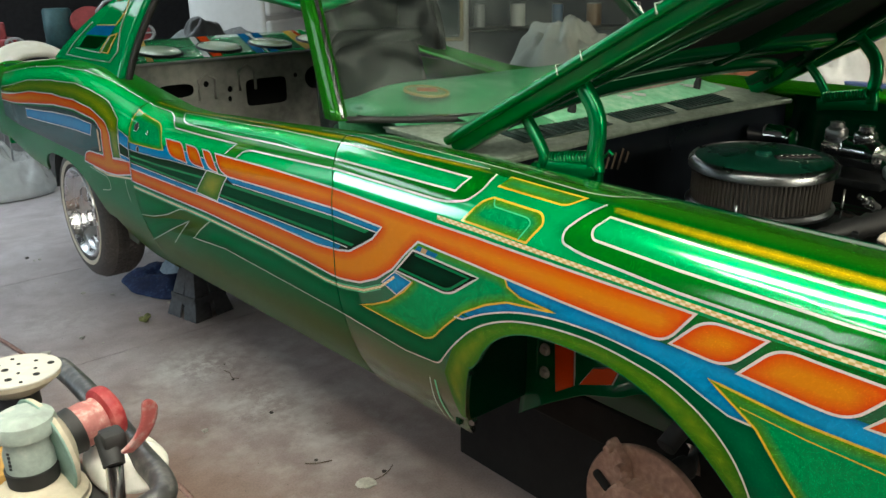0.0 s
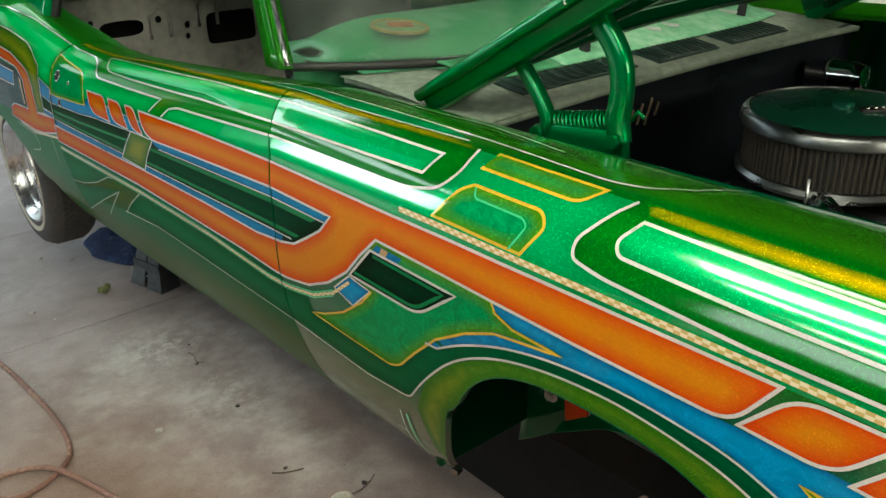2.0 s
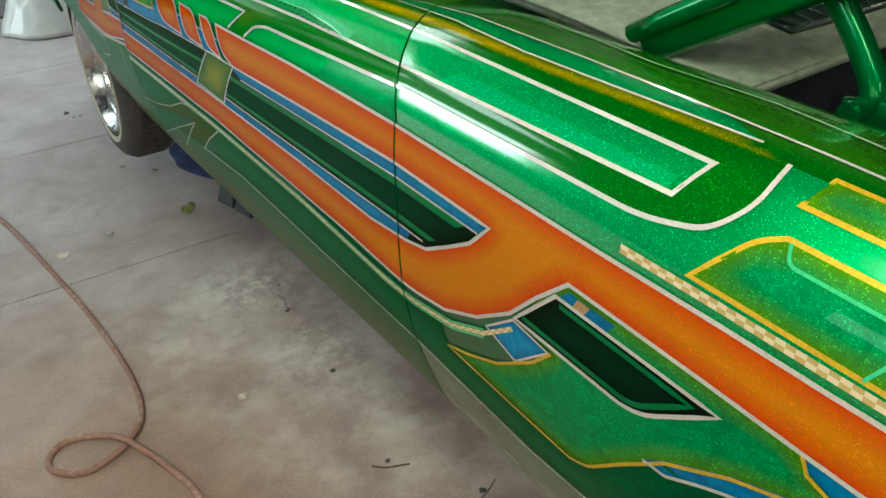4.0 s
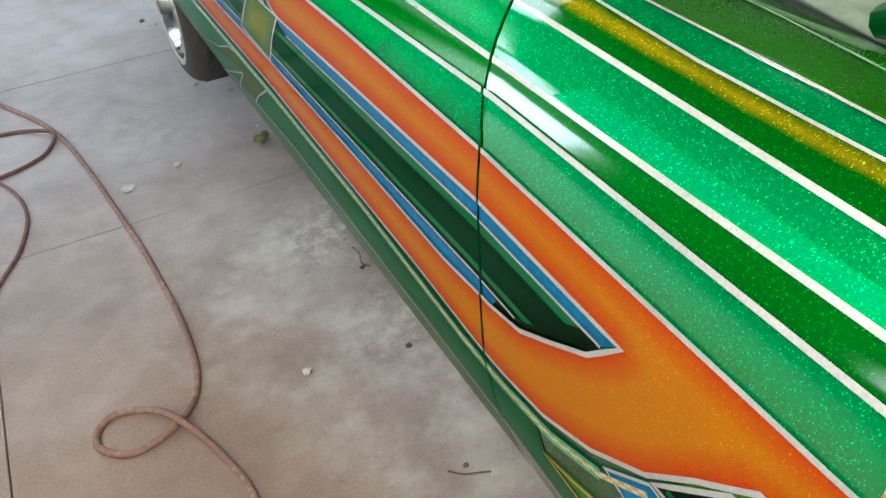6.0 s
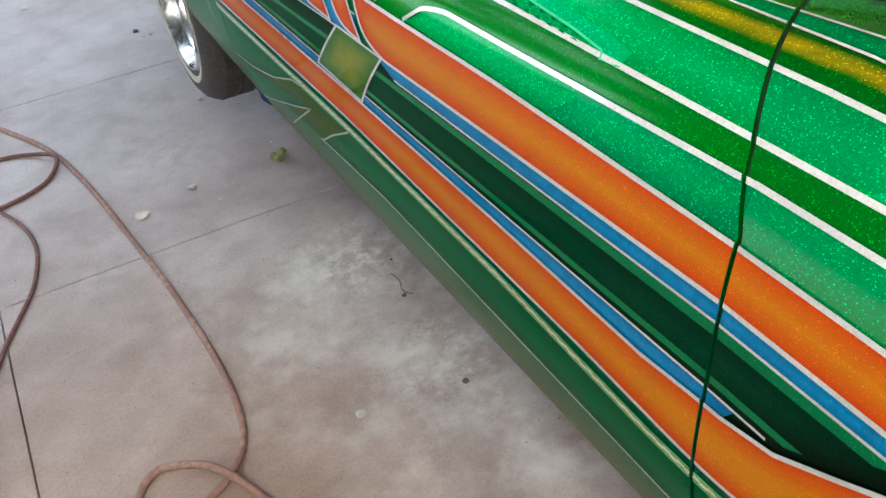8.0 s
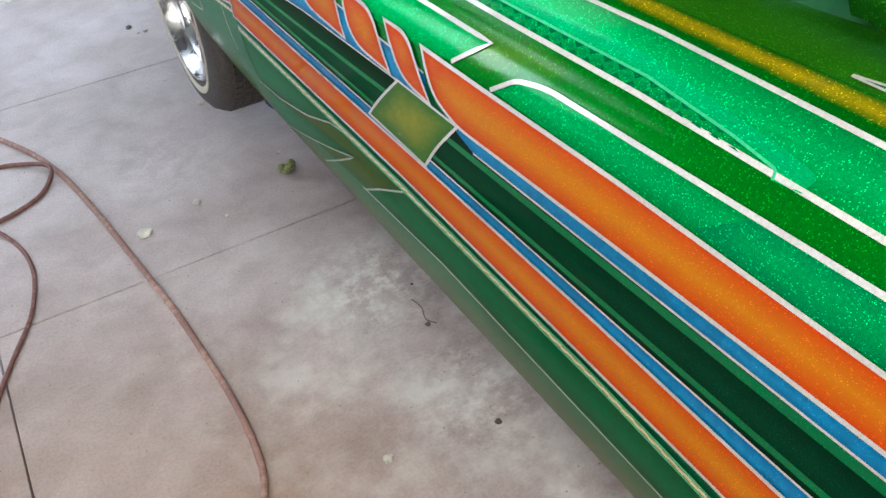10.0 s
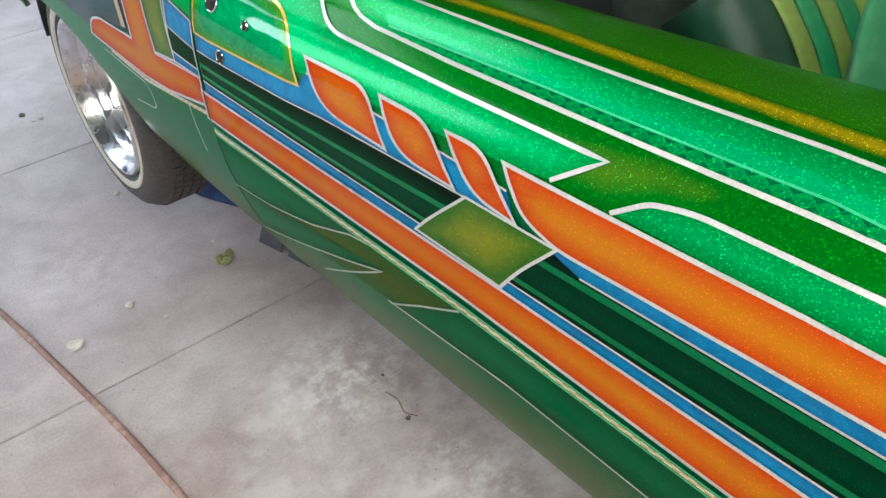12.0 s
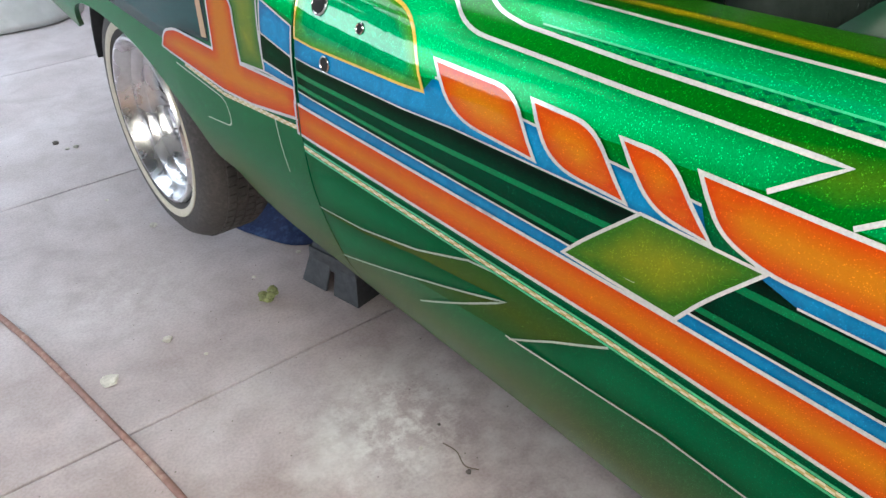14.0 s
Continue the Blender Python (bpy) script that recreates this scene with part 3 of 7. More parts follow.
    # lime edge and checked gold line
    fill("gold_fade", [(1.24, 0.320), (0.7, 0.324), (0.44, 0.308), (0.12, 0.290), (-0.02, 0.2835), (-0.19, 0.2805), (-0.45, 0.283), (-0.49, 0.266), (-0.2, 0.261), (-0.02, 0.2615), (0.12, 0.266), (0.44, 0.284), (0.70, 0.300), (1.24, 0.298)], GOLDFADE, 1)
    fill("gold_fade", [(-0.77, 0.270), (-1.6, 0.264), (-1.6, 0.236), (-1.0, 0.241), (-0.79, 0.248)], GOLDFADE, 1)
    stroke("checked_line", [(-0.388, 0.143), (-0.6, 0.141), (-1.0, 0.137), (-1.6, 0.128)], CHECKS, 0.0085, 6, checks=True)
    stroke("checked_line", [(1.24, -0.089), (0.67, -0.087), (0.3, -0.095), (0.05, -0.113), (-0.02, -0.112, 0.03), (-0.12, -0.094), (-0.19, -0.065), (-0.245, -0.026)], CHECKS, 0.006, 6, checks=True)
    for k in (-0.0055, 0.0055):
        stroke("pinstripe", [(1.24, -0.089 + k), (0.67, -0.087 + k), (0.3, -0.095 + k), (0.05, -0.113 + k), (-0.02, -0.112 + k, 0.03), (-0.12, -0.094 + k), (-0.19, -0.065 + k)], MINT_LINE, 0.003, 6)
    # fender: lens, barbs and blue band
    fill("marbled_scallop", [(-0.10, -0.138), (-0.233, -0.143), (-0.34, -0.145), (-0.370, -0.134, 0.02), (-0.416, -0.090), (-0.472, -0.042), (-0.54, -0.004), (-0.60, 0.020), (-0.65, 0.027), (-0.724, 0.036),
                             (-0.635, 0.040), (-0.602, 0.052), (-0.594, 0.068), (-0.331, 0.074), (-0.285, 0.033), (-0.25, -0.010), (-0.31, -0.020), (-0.28, -0.050), (-0.216, -0.093), (-0.15, -0.120)], MARBLE, 1, "marbled green scallop edged in gold")
    stroke("pinstripe", [(-0.31, -0.020), (-0.28, -0.050), (-0.216, -0.093), (-0.15, -0.122), (-0.10, -0.138), (-0.233, -0.143), (-0.34, -0.145), (-0.370, -0.134, 0.02), (-0.416, -0.090), (-0.472, -0.042), (-0.54, -0.004),
                         (-0.60, 0.020), (-0.65, 0.027), (-0.724, 0.036), (-0.635, 0.040), (-0.602, 0.052), (-0.594, 0.068)], YELLOW_LINE, 0.004)
    fill("blue_band", [(-0.594, 0.070), (-0.74, 0.060), (-0.95, 0.056), (-1.06, 0.056), (-1.25, 0.048), (-1.6, 0.035), (-1.6, -0.005), (-1.3, 0.003), (-1.17, 0.012), (-1.037, 0.025), (-1.114, -0.026), (-1.076, -0.025),
                       (-1.036, -0.012), (-0.961, 0.017), (-0.83, 0.030), (-0.71, 0.024), (-0.61, 0.004), (-0.527, -0.028), (-0.475, -0.056), (-0.447, -0.058), (-0.472, -0.040), (-0.54, -0.002), (-0.60, 0.022),
                       (-0.65, 0.029), (-0.724, 0.038), (-0.635, 0.042), (-0.602, 0.054)], BLUE, 2, "marbled candy blue band")
    stroke("pinstripe", [(-0.447, -0.058), (-0.475, -0.056), (-0.527, -0.028, 0.04), (-0.61, 0.004, 0.05), (-0.71, 0.024, 0.06), (-0.83, 0.030, 0.06), (-0.961, 0.017, 0.05), (-1.036, -0.012, 0.04), (-1.076, -0.025), (-1.114, -0.026)], WHITE_LINE, 0.0035)
    framed("black_lens", [(-0.313, 0.054), (-0.520, 0.047), (-0.43, -0.016, 0.03), (-0.248, -0.010)], DEEP, 3, width=0.0045, label="dark green lens with white edge")
    stroke("green_line", [(-0.320, 0.046), (-0.492, 0.039), (-0.426, -0.007, 0.02), (-0.262, -0.001)], MIDGREEN, 0.006, 5)
    fill("blue_chip", [(-0.332, 0.068), (-0.396, 0.065), (-0.385, 0.053), (-0.319, 0.056)], BLUE, 3)
    fill("bronze_chip", [(-0.345, 0.067), (-0.362, 0.066), (-0.355, 0.055), (-0.338, 0.055)], BRONZE, 4)
    framed("blue_chip", [(-0.195, -0.052), (-0.245, -0.014), (-0.305, -0.022), (-0.25, -0.068)], BLUE, 3, width=0.003)
    fill("green_wedge", [(-1.037, 0.023), (-1.17, 0.010), (-1.6, -0.010), (-1.6, -0.30), (-1.26, -0.23), (-1.194, -0.114), (-1.123, -0.029)], MARBLE, 3, "marbled green wedge edged in gold")
    stroke("pinstripe", [(-1.6, -0.008), (-1.17, 0.012), (-1.037, 0.025), (-1.123, -0.029), (-1.194, -0.114), (-1.26, -0.23)], YELLOW_LINE, 0.0045)
    stroke("pinstripe", [(-1.093, -0.003), (-1.304, -0.022), (-1.6, -0.04)], YELLOW_LINE, 0.002)
    arch = [(-0.375, -0.200, 0.02), (-0.435, -0.130), (-0.51, -0.060), (-0.60, -0.017), (-0.70, 0.004), (-0.80, 0.010), (-0.87, 0.005), (-0.963, -0.010), (-1.039, -0.046), (-1.092, -0.092), (-1.124, -0.153), (-1.14, -0.26)]
    stroke("pinstripe", [(0.83, -0.186), (0.60, -0.168), (0.017, -0.195), (-0.25, -0.212), arch[0], *[(y, s, 0.05) for y, s, *_ in arch[1:]]], WHITE_LINE, 0.0035)
    fill("arch_band", [(-0.47, -0.090), (-0.51, -0.057, 0.05), (-0.60, -0.014, 0.05), (-0.70, 0.007, 0.05), (-0.80, 0.013, 0.05), (-0.87, 0.008, 0.05), (-0.963, -0.007, 0.05), (-1.039, -0.043, 0.05), (-1.092, -0.089, 0.05), (-1.124, -0.150, 0.05), (-1.14, -0.26), (-1.26, -0.23), (-1.194, -0.114, 0.03), (-1.125, -0.031), (-1.076, -0.025), (-1.036, -0.012), (-0.961, 0.017, 0.05), (-0.83, 0.030, 0.05), (-0.71, 0.024, 0.05), (-0.61, 0.004, 0.05), (-0.527, -0.028, 0.03), (-0.475, -0.056)], LOWGREEN, 1, "emerald band round the wheel opening")
    fill("lime_arch", [(-0.385, -0.36), (-0.385, -0.22), *[(y, s - 0.004) for y, s, *_ in arch[1:]], *[(y, fender_low(y) + 0.003) for y in np.linspace(-1.19, -0.40, 44)]], OLIVE, 1, "yellow-green fade round the wheel opening")
    # short upright stripes at the sill's front end
    stroke("pinstripe", [(-0.320, -0.262), (-0.300, -0.350), (-0.290, -0.42)], PALE_LINE, 0.004)
    stroke("pinstripe", [(-0.338, -0.262), (-0.325, -0.346), (-0.316, -0.42)], MINT_LINE, 0.006)
    # fender top boxes
    framed("gold_box", [(-0.462, 0.152), (-0.505, 0.202, 0.02), (-0.525, 0.213), (-0.653, 0.211, 0.02), (-0.668, 0.192, 0.02), (-0.638, 0.149)], MARBLE, 2, YELLOW_LINE, 0.0045, "marbled green box edged in gold")
    stroke("pinstripe", [(-0.530, 0.211), (-0.536, 0.196, 0.008), (-0.628, 0.194, 0.01), (-0.640, 0.186, 0.008), (-0.618, 0.150)], MINT_LINE, 0.003)
    framed("gold_box", [(-0.517, 0.240), (-0.523, 0.272), (-0.716, 0.268), (-0.695, 0.237, 0.02)], MARBLE, 2, YELLOW_LINE, 0.0045, "marbled green box edged in gold")
    framed("gold_box", [(1.24, 0.104), (0.967, 0.128), (1.013, 0.214, 0.05), (1.24, 0.234)], MARBLE, 3, YELLOW_LINE, 0.0045, "marbled green box edged in gold")
    fill("emerald_wedge", [(0.20, 0.302), (0.11, 0.311), (-0.105, 0.307), (-0.197, 0.306), (-0.40, 0.299), (-0.45, 0.281), (-0.227, 0.2785), (-0.139, 0.2785), (-0.027, 0.284), (0.10, 0.294)], SHADED, 2, "emerald wedge over the crest")
    stroke("pinstripe", [(0.20, 0.302), (0.10, 0.294), (-0.027, 0.284), (-0.139, 0.2785), (-0.227, 0.2785), (-0.45, 0.281)], WHITE_LINE, 0.0028, 4)
    stroke("pinstripe", [(0.20, 0.302), (0.11, 0.311), (-0.105, 0.307), (-0.197, 0.306), (-0.40, 0.299), (-0.592, 0.290), (-0.71, 0.284, 0.03), (-0.765, 0.296, 0.02), (-0.80, 0.33), (-0.83, 0.40)], WHITE_LINE, 0.003)
    stroke("pinstripe", [(-0.03, 0.384), (-0.11, 0.376), (-0.25, 0.358), (-0.40, 0.362), (-0.59, 0.33)], PALE_LINE, 0.003)
    # pale scallops low on the door
    for p in ([(1.24, -0.195), (1.12, -0.175), (0.986, -0.139), (0.883, -0.100), (0.833, -0.092)], [(1.24, -0.300), (0.98, -0.190), (0.818, -0.125), (0.90, -0.178), (1.02, -0.255)], [(0.825, -0.189), (0.75, -0.140), (0.67, -0.095)]):
        stroke("pinstripe", p, PALE_LINE, 0.003)
    # frosted band and lace row along the door
    fill("frosted_band", [(0.86, 0.256), (0.63, 0.250), (0.338, 0.248), (0.25, 0.236), (0.187, 0.228, 0.01), (0.157, 0.222, 0.01), (0.160, 0.208), (0.182, 0.207), (0.184, 0.214), (0.226, 0.221), (0.323, 0.232), (0.60, 0.238), (0.84, 0.241)], FROST, 2, "paler frosted emerald band")
    stroke("lace_frame", [(0.84, 0.241), (0.60, 0.238), (0.323, 0.232), (0.226, 0.221), (0.184, 0.214, 0.005), (0.182, 0.207)], MINT_LINE, 0.0022, 4)
    lo = lambda y: float(np.interp(y, [0.18, 0.32, 0.72, 0.86], [0.2105, 0.2195, 0.2305, 0.2365]))
    hi = lambda y: float(np.interp(y, [0.184, 0.226, 0.323, 0.6, 0.84], [0.212, 0.2195, 0.2305, 0.2365, 0.2395]))
    for y in np.arange(0.212, 0.81, 0.0185):
        c, e = y + 0.0085, y + 0.017
        mid = (lo(c) + hi(c)) / 2
        fill("lace_leaf", [(y + 0.0025, lo(y)), (c, mid - 0.0012), (e - 0.0025, lo(e))], LACE, 3)
        fill("lace_leaf", [(y + 0.0025, hi(y)), (c, mid + 0.0012), (e - 0.0025, hi(e))], LACE, 3)
        fill("lace_leaf", [(e - 0.001, lo(e) + 0.002), (c + 0.0022, mid), (e - 0.001, hi(e) - 0.002), (e + 0.0045, mid)], SHADED, 3)
    # later coats: a lighter step on the fender, a deeper one behind the door's front edge, a gold bloom
    fill("frosted_band", [(-0.064, 0.206), (-0.088, 0.2235, 0.01), (-0.41, 0.221), (-0.41, 0.2075), (-0.2, 0.2055)], FROST, 2)
    fill("emerald_step", [(0.219, 0.150), (0.177, 0.181), (0.003, 0.176), (0.003, 0.136), (0.15, 0.143)], SHADED, 2)
    fill("gold_bloom", [(0.545, 0.166), (0.60, 0.206, 0.02), (0.46, 0.222, 0.02), (0.37, 0.214, 0.02), (0.40, 0.192, 0.01), (0.45, 0.183), (0.487, 0.164)], BLOOM, 1)
    # low on the door and fender: emerald leaves on an olive field
    fill("olive_field", [(1.24, -0.095), (0.67, -0.093), (0.52, -0.096), (0.56, -0.170), (0.83, -0.186), (1.05, -0.215), (1.24, -0.25)], FIELD, 1, "olive green painted field")
    fill("emerald_leaf", [(1.24, -0.195), (1.12, -0.175), (0.986, -0.139), (0.883, -0.100), (0.90, -0.096), (1.24, -0.097)], LOWGREEN, 2, "emerald painted leaf")
    fill("emerald_leaf", [(1.24, -0.298), (0.98, -0.190), (0.818, -0.125), (1.0, -0.155), (1.12, -0.185), (1.24, -0.205)], LOWGREEN, 2, "emerald painted leaf")
    fill("low_emerald_band", [(0.825, -0.187), (0.75, -0.140), (0.67, -0.095), (0.3, -0.103), (0.05, -0.121), (-0.02, -0.120), (-0.09, -0.108), (-0.10, -0.138), (-0.233, -0.143), (-0.34, -0.145), (-0.37, -0.134), (-0.416, -0.090), (-0.472, -0.042),
                              (-0.52, -0.052), (-0.435, -0.132), (-0.376, -0.198), (-0.25, -0.210), (0.017, -0.193), (0.60, -0.166)], LOWGREEN, 2, "emerald band low on the side")
    # quarter panel
    fill("emerald_panel", [(1.25, 0.277), (1.573, 0.279), (1.93, 0.245), (2.6, 0.222), (3.2, 0.20), (3.2, 0.13), (2.54, 0.158), (2.05, 0.172), (1.647, 0.203), (1.457, 0.205, 0.05), (1.348, 0.165), (1.336, 0.130), (1.25, 0.130)], EMERALD, 1)
    stroke("pinstripe", [(1.25, 0.277), (1.573, 0.279), (1.93, 0.245), (2.6, 0.222), (3.2, 0.20)], WHITE_LINE, 0.004)
    framed("olive_band", [(1.412, -0.013), (1.42, 0.08), (1.455, 0.125, 0.04), (1.6, 0.142), (1.96, 0.122), (2.48, 0.112), (3.2, 0.07), (3.2, 0.12), (2.54, 0.158), (2.05, 0.172), (1.647, 0.203), (1.457, 0.205, 0.05), (1.348, 0.165), (1.336, -0.003)], OLIVE, 2, width=0.004)
    framed("blue_stripe", [(1.336, 0.13), (1.25, 0.12), (1.25, -0.001), (1.336, -0.003)], BLUE, 2, width=0.0035)
    framed("deep_green_band", [(1.336, 0.07), (1.25, 0.06), (1.25, 0.015), (1.336, 0.018)], DEEP, 3, width=0.0035)
    fill("deep_green_band", [(1.52, -0.01), (1.515, 0.085), (1.58, 0.10), (2.06, 0.078), (2.5, 0.05), (3.2, 0.0), (3.2, -0.08), (1.72, -0.06), (1.6, -0.02)], TEALBAND, 2)
    framed("blue_stripe", [(1.60, 0.085), (2.06, 0.060), (2.6, 0.030), (2.6, -0.01), (1.62, 0.040)], BLUE, 3, width=0.0035)
    fill("bronze_strip", [(1.525, -0.005), (1.53, 0.075), (1.548, 0.078), (1.545, -0.008)], BRONZE, 4)
    framed("orange_scallop", [(1.735, -0.075), (1.71, -0.040, 0.02), (1.66, -0.024, 0.02), (1.508, -0.018), (1.505, 0.08), (1.56, 0.108, 0.02), (1.65, 0.105), (2.06, 0.085), (2.5, 0.06), (3.2, 0.01), (3.2, 0.065), (2.48, 0.112),
                              (1.96, 0.122), (1.6, 0.142), (1.455, 0.125, 0.04), (1.42, 0.08), (1.412, -0.015), (1.25, -0.001), (1.25, -0.049), (1.39, -0.074), (1.488, -0.082)], ORANGE, 4, label="candy orange scallop")
    stroke("checked_line", [(1.25, -0.063), (1.49, -0.09), (1.64, -0.082)], CHECKS, 0.007, 5, checks=True)
    stroke("pinstripe", [(1.32, -0.07), (1.31, -0.16)], PALE_LINE, 0.003)
    stroke("pinstripe", [(1.68, -0.09), (1.49, -0.10, 0.03), (1.49, -0.15, 0.03), (1.60, -0.17)], PALE_LINE, 0.003)


graphics()

# black seals behind the two gaps, and the seam where the sill trim meets the fender
SEAL = surface("black_gap_rubber", (0.006, 0.006, 0.006), 0.8, 0, 60, 0.2, 0.0, 5)
stroke("sill_seam", [(0.20, -0.352), (0.08, -0.357), (0.004, -0.362)], SEAL, 0.0022, 6)
for gap in (front_gap, lambda s: REAR_GAP):
    me = sheet(lambda s, k, gap=gap: tuple(surf(float(gap(s)) + k, s) - surf_normal(float(gap(s)) + k, s) * 0.004), np.linspace(S_LOW + 0.04, S_TOP - 0.002, 60), np.linspace(-0.012, 0.012, 3))
    part("gap_seal", me, SEAL, car)

# ---- room ----
def concrete():
    """Power-floated concrete: grey-brown clouds, white sanding dust, fine grit."""
    m, nt, bs = material("dusty_concrete")
    pos = coords(nt)
    big = node(nt, "ShaderNodeTexNoise", Scale=1.1, Detail=5.0, Roughness=0.6)
    mid = node(nt, "ShaderNodeTexNoise", Scale=6.0, Detail=6.0, Roughness=0.65, Distortion=0.4)
    fine = node(nt, "ShaderNodeTexNoise", Scale=140.0, Detail=4.0)
    for n in (big, mid, fine):
        nt.links.new(pos, n.inputs["Vector"])
    c1 = ramp_of(nt, big.outputs["Fac"], [(0.34, (0.405, 0.352, 0.360)), (0.5, (0.475, 0.424, 0.440)), (0.66, (0.535, 0.492, 0.518))])
    c2 = ramp_of(nt, mid.outputs["Fac"], [(0.35, (0.87, 0.855, 0.84)), (0.52, (1.0, 1.0, 1.0)), (0.68, (1.12, 1.12, 1.12))])
    c3 = ramp_of(nt, fine.outputs["Fac"], [(0.3, (0.86, 0.86, 0.86)), (0.6, (1.05, 1.05, 1.05))])
    mul = None
    for a, b in ((c1, c2), (None, c3)):
        mx = node(nt, "ShaderNodeMix", data_type="RGBA", blend_type="MULTIPLY")
        mx.inputs["Factor"].default_value = 1.0
        nt.links.new(a if a is not None else mul, mx.inputs["A"]), nt.links.new(b, mx.inputs["B"])
        mul = mx.outputs["Result"]
    # browner and darker towards the front of the bay
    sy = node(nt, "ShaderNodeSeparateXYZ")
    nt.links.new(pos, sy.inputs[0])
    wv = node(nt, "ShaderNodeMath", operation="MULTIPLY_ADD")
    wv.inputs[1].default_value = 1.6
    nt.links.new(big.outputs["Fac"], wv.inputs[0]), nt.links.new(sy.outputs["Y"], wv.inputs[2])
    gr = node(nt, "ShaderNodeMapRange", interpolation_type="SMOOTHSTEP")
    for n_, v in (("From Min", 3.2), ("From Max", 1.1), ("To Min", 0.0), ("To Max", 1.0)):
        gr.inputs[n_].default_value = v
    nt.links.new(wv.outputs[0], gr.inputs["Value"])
    # the brown is weaker along the car
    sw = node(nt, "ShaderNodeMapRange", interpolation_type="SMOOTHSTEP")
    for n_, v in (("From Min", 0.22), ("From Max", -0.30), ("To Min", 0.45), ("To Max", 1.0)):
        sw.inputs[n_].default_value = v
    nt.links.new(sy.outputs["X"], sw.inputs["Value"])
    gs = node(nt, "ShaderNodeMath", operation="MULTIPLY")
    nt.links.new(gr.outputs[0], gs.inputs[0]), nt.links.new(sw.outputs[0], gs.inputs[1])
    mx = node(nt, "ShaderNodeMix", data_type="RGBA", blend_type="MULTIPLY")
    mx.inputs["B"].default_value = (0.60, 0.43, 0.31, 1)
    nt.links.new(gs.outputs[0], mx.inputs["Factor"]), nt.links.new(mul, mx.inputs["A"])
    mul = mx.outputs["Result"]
    # spilled white dust in ragged patches; three broad ones lighten the sill's shade too
    for at, r, most in (((0.20, 1.42, 0), 0.29, 1.0), ((0.26, 0.95, 0), 0.27, 0.7), ((-0.1, 2.3, 0), 0.3, 0.3), ((0.32, 0.60, 0), 0.55, 0.5), ((0.24, 1.25, 0), 0.80, 0.55), ((0.12, 0.15, 0), 0.40, 0.3)):
        d = node(nt, "ShaderNodeVectorMath", operation="DISTANCE")
        d.inputs[1].default_value = at
        nt.links.new(pos, d.inputs[0])
        k = node(nt, "ShaderNodeMapRange", interpolation_type="SMOOTHSTEP")
        for n_, v in (("From Min", r), ("From Max", r * 0.1), ("To Min", 0.0), ("To Max", most)):
            k.inputs[n_].default_value = v
        nt.links.new(d.outputs["Value"], k.inputs["Value"])
        nz = node(nt, "ShaderNodeTexNoise", Scale=19.0 if r < 0.31 else 5.5, Detail=7.0, Roughness=0.75 if r < 0.31 else 0.62)
        nt.links.new(pos, nz.inputs["Vector"])
        th = node(nt, "ShaderNodeMapRange", interpolation_type="SMOOTHSTEP")
        for n_, v in (("From Min", 0.41), ("From Max", 0.70)):
            th.inputs[n_].default_value = v
        nt.links.new(nz.outputs["Fac"], th.inputs["Value"])
        f = node(nt, "ShaderNodeMath", operation="MULTIPLY")
        nt.links.new(k.outputs[0], f.inputs[0]), nt.links.new(th.outputs[0], f.inputs[1])
        mx = node(nt, "ShaderNodeMix", data_type="RGBA")
        mx.inputs["B"].default_value = (0.80, 0.79, 0.77, 1)
        nt.links.new(f.outputs[0], mx.inputs["Factor"]), nt.links.new(mul, mx.inputs["A"])
        mul = mx.outputs["Result"]
    # dark specks
    vo = node(nt, "ShaderNodeTexVoronoi", Scale=26.0)
    nt.links.new(pos, vo.inputs["Vector"])
    sp = node(nt, "ShaderNodeMapRange")
    for n_, v in (("From Min", 0.035), ("From Max", 0.06)):
        sp.inputs[n_].default_value = v
    nt.links.new(vo.outputs["Distance"], sp.inputs["Value"])
    mx = node(nt, "ShaderNodeMix", data_type="RGBA")
    mx.inputs["A"].default_value = (0.14, 0.12, 0.10, 1)
    nt.links.new(sp.outputs[0], mx.inputs["Factor"]), nt.links.new(mul, mx.inputs["B"])
    nt.links.new(mx.outputs["Result"], bs.inputs["Base Color"])
    bs.inputs["Roughness"].default_value = 0.62
    b = node(nt, "ShaderNodeBump", Strength=0.25, Distance=0.002)
    nt.links.new(fine.outputs["Fac"], b.inputs["Height"]), nt.links.new(b.outputs[0], bs.inputs["Normal"])
    return m


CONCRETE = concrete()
WALL = surface("dark_sheet_wall", (0.045, 0.043, 0.046), 0.7, 0.1, 12, 0.3, 0.2, 1.0)
CEIL = surface("dull_grey_ceiling", (0.055, 0.055, 0.055), 0.8, 0, 12, 0.2, 0.2, 1.0)
b = bmesh.new()
box(b, (1.0, 4.0, -0.115), (14.4, 20.4, 0.2))
floor = tagged(part("floor", b, surface("dark_joint_filler", (0.10, 0.09, 0.085), 0.85, 0, 60, 0.3, 0.2, 3)), "dusty grey concrete garage floor with sawn joints", "floor", kind="structure")
XS = [-6.0, -3.11, -0.672, 1.77, 4.21, 8.0]
YS = [-6.0, -0.68, 1.766, 2.988, 4.21, 6.65, 9.1, 14.0]
for i in range(len(XS) - 1):
    for j in range(len(YS) - 1):
        b = bmesh.new()
        w, d = XS[i + 1] - XS[i] - 0.0035, YS[j + 1] - YS[j] - 0.005
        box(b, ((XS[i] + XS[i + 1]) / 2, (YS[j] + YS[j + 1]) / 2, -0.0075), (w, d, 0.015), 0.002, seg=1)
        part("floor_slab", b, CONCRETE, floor)


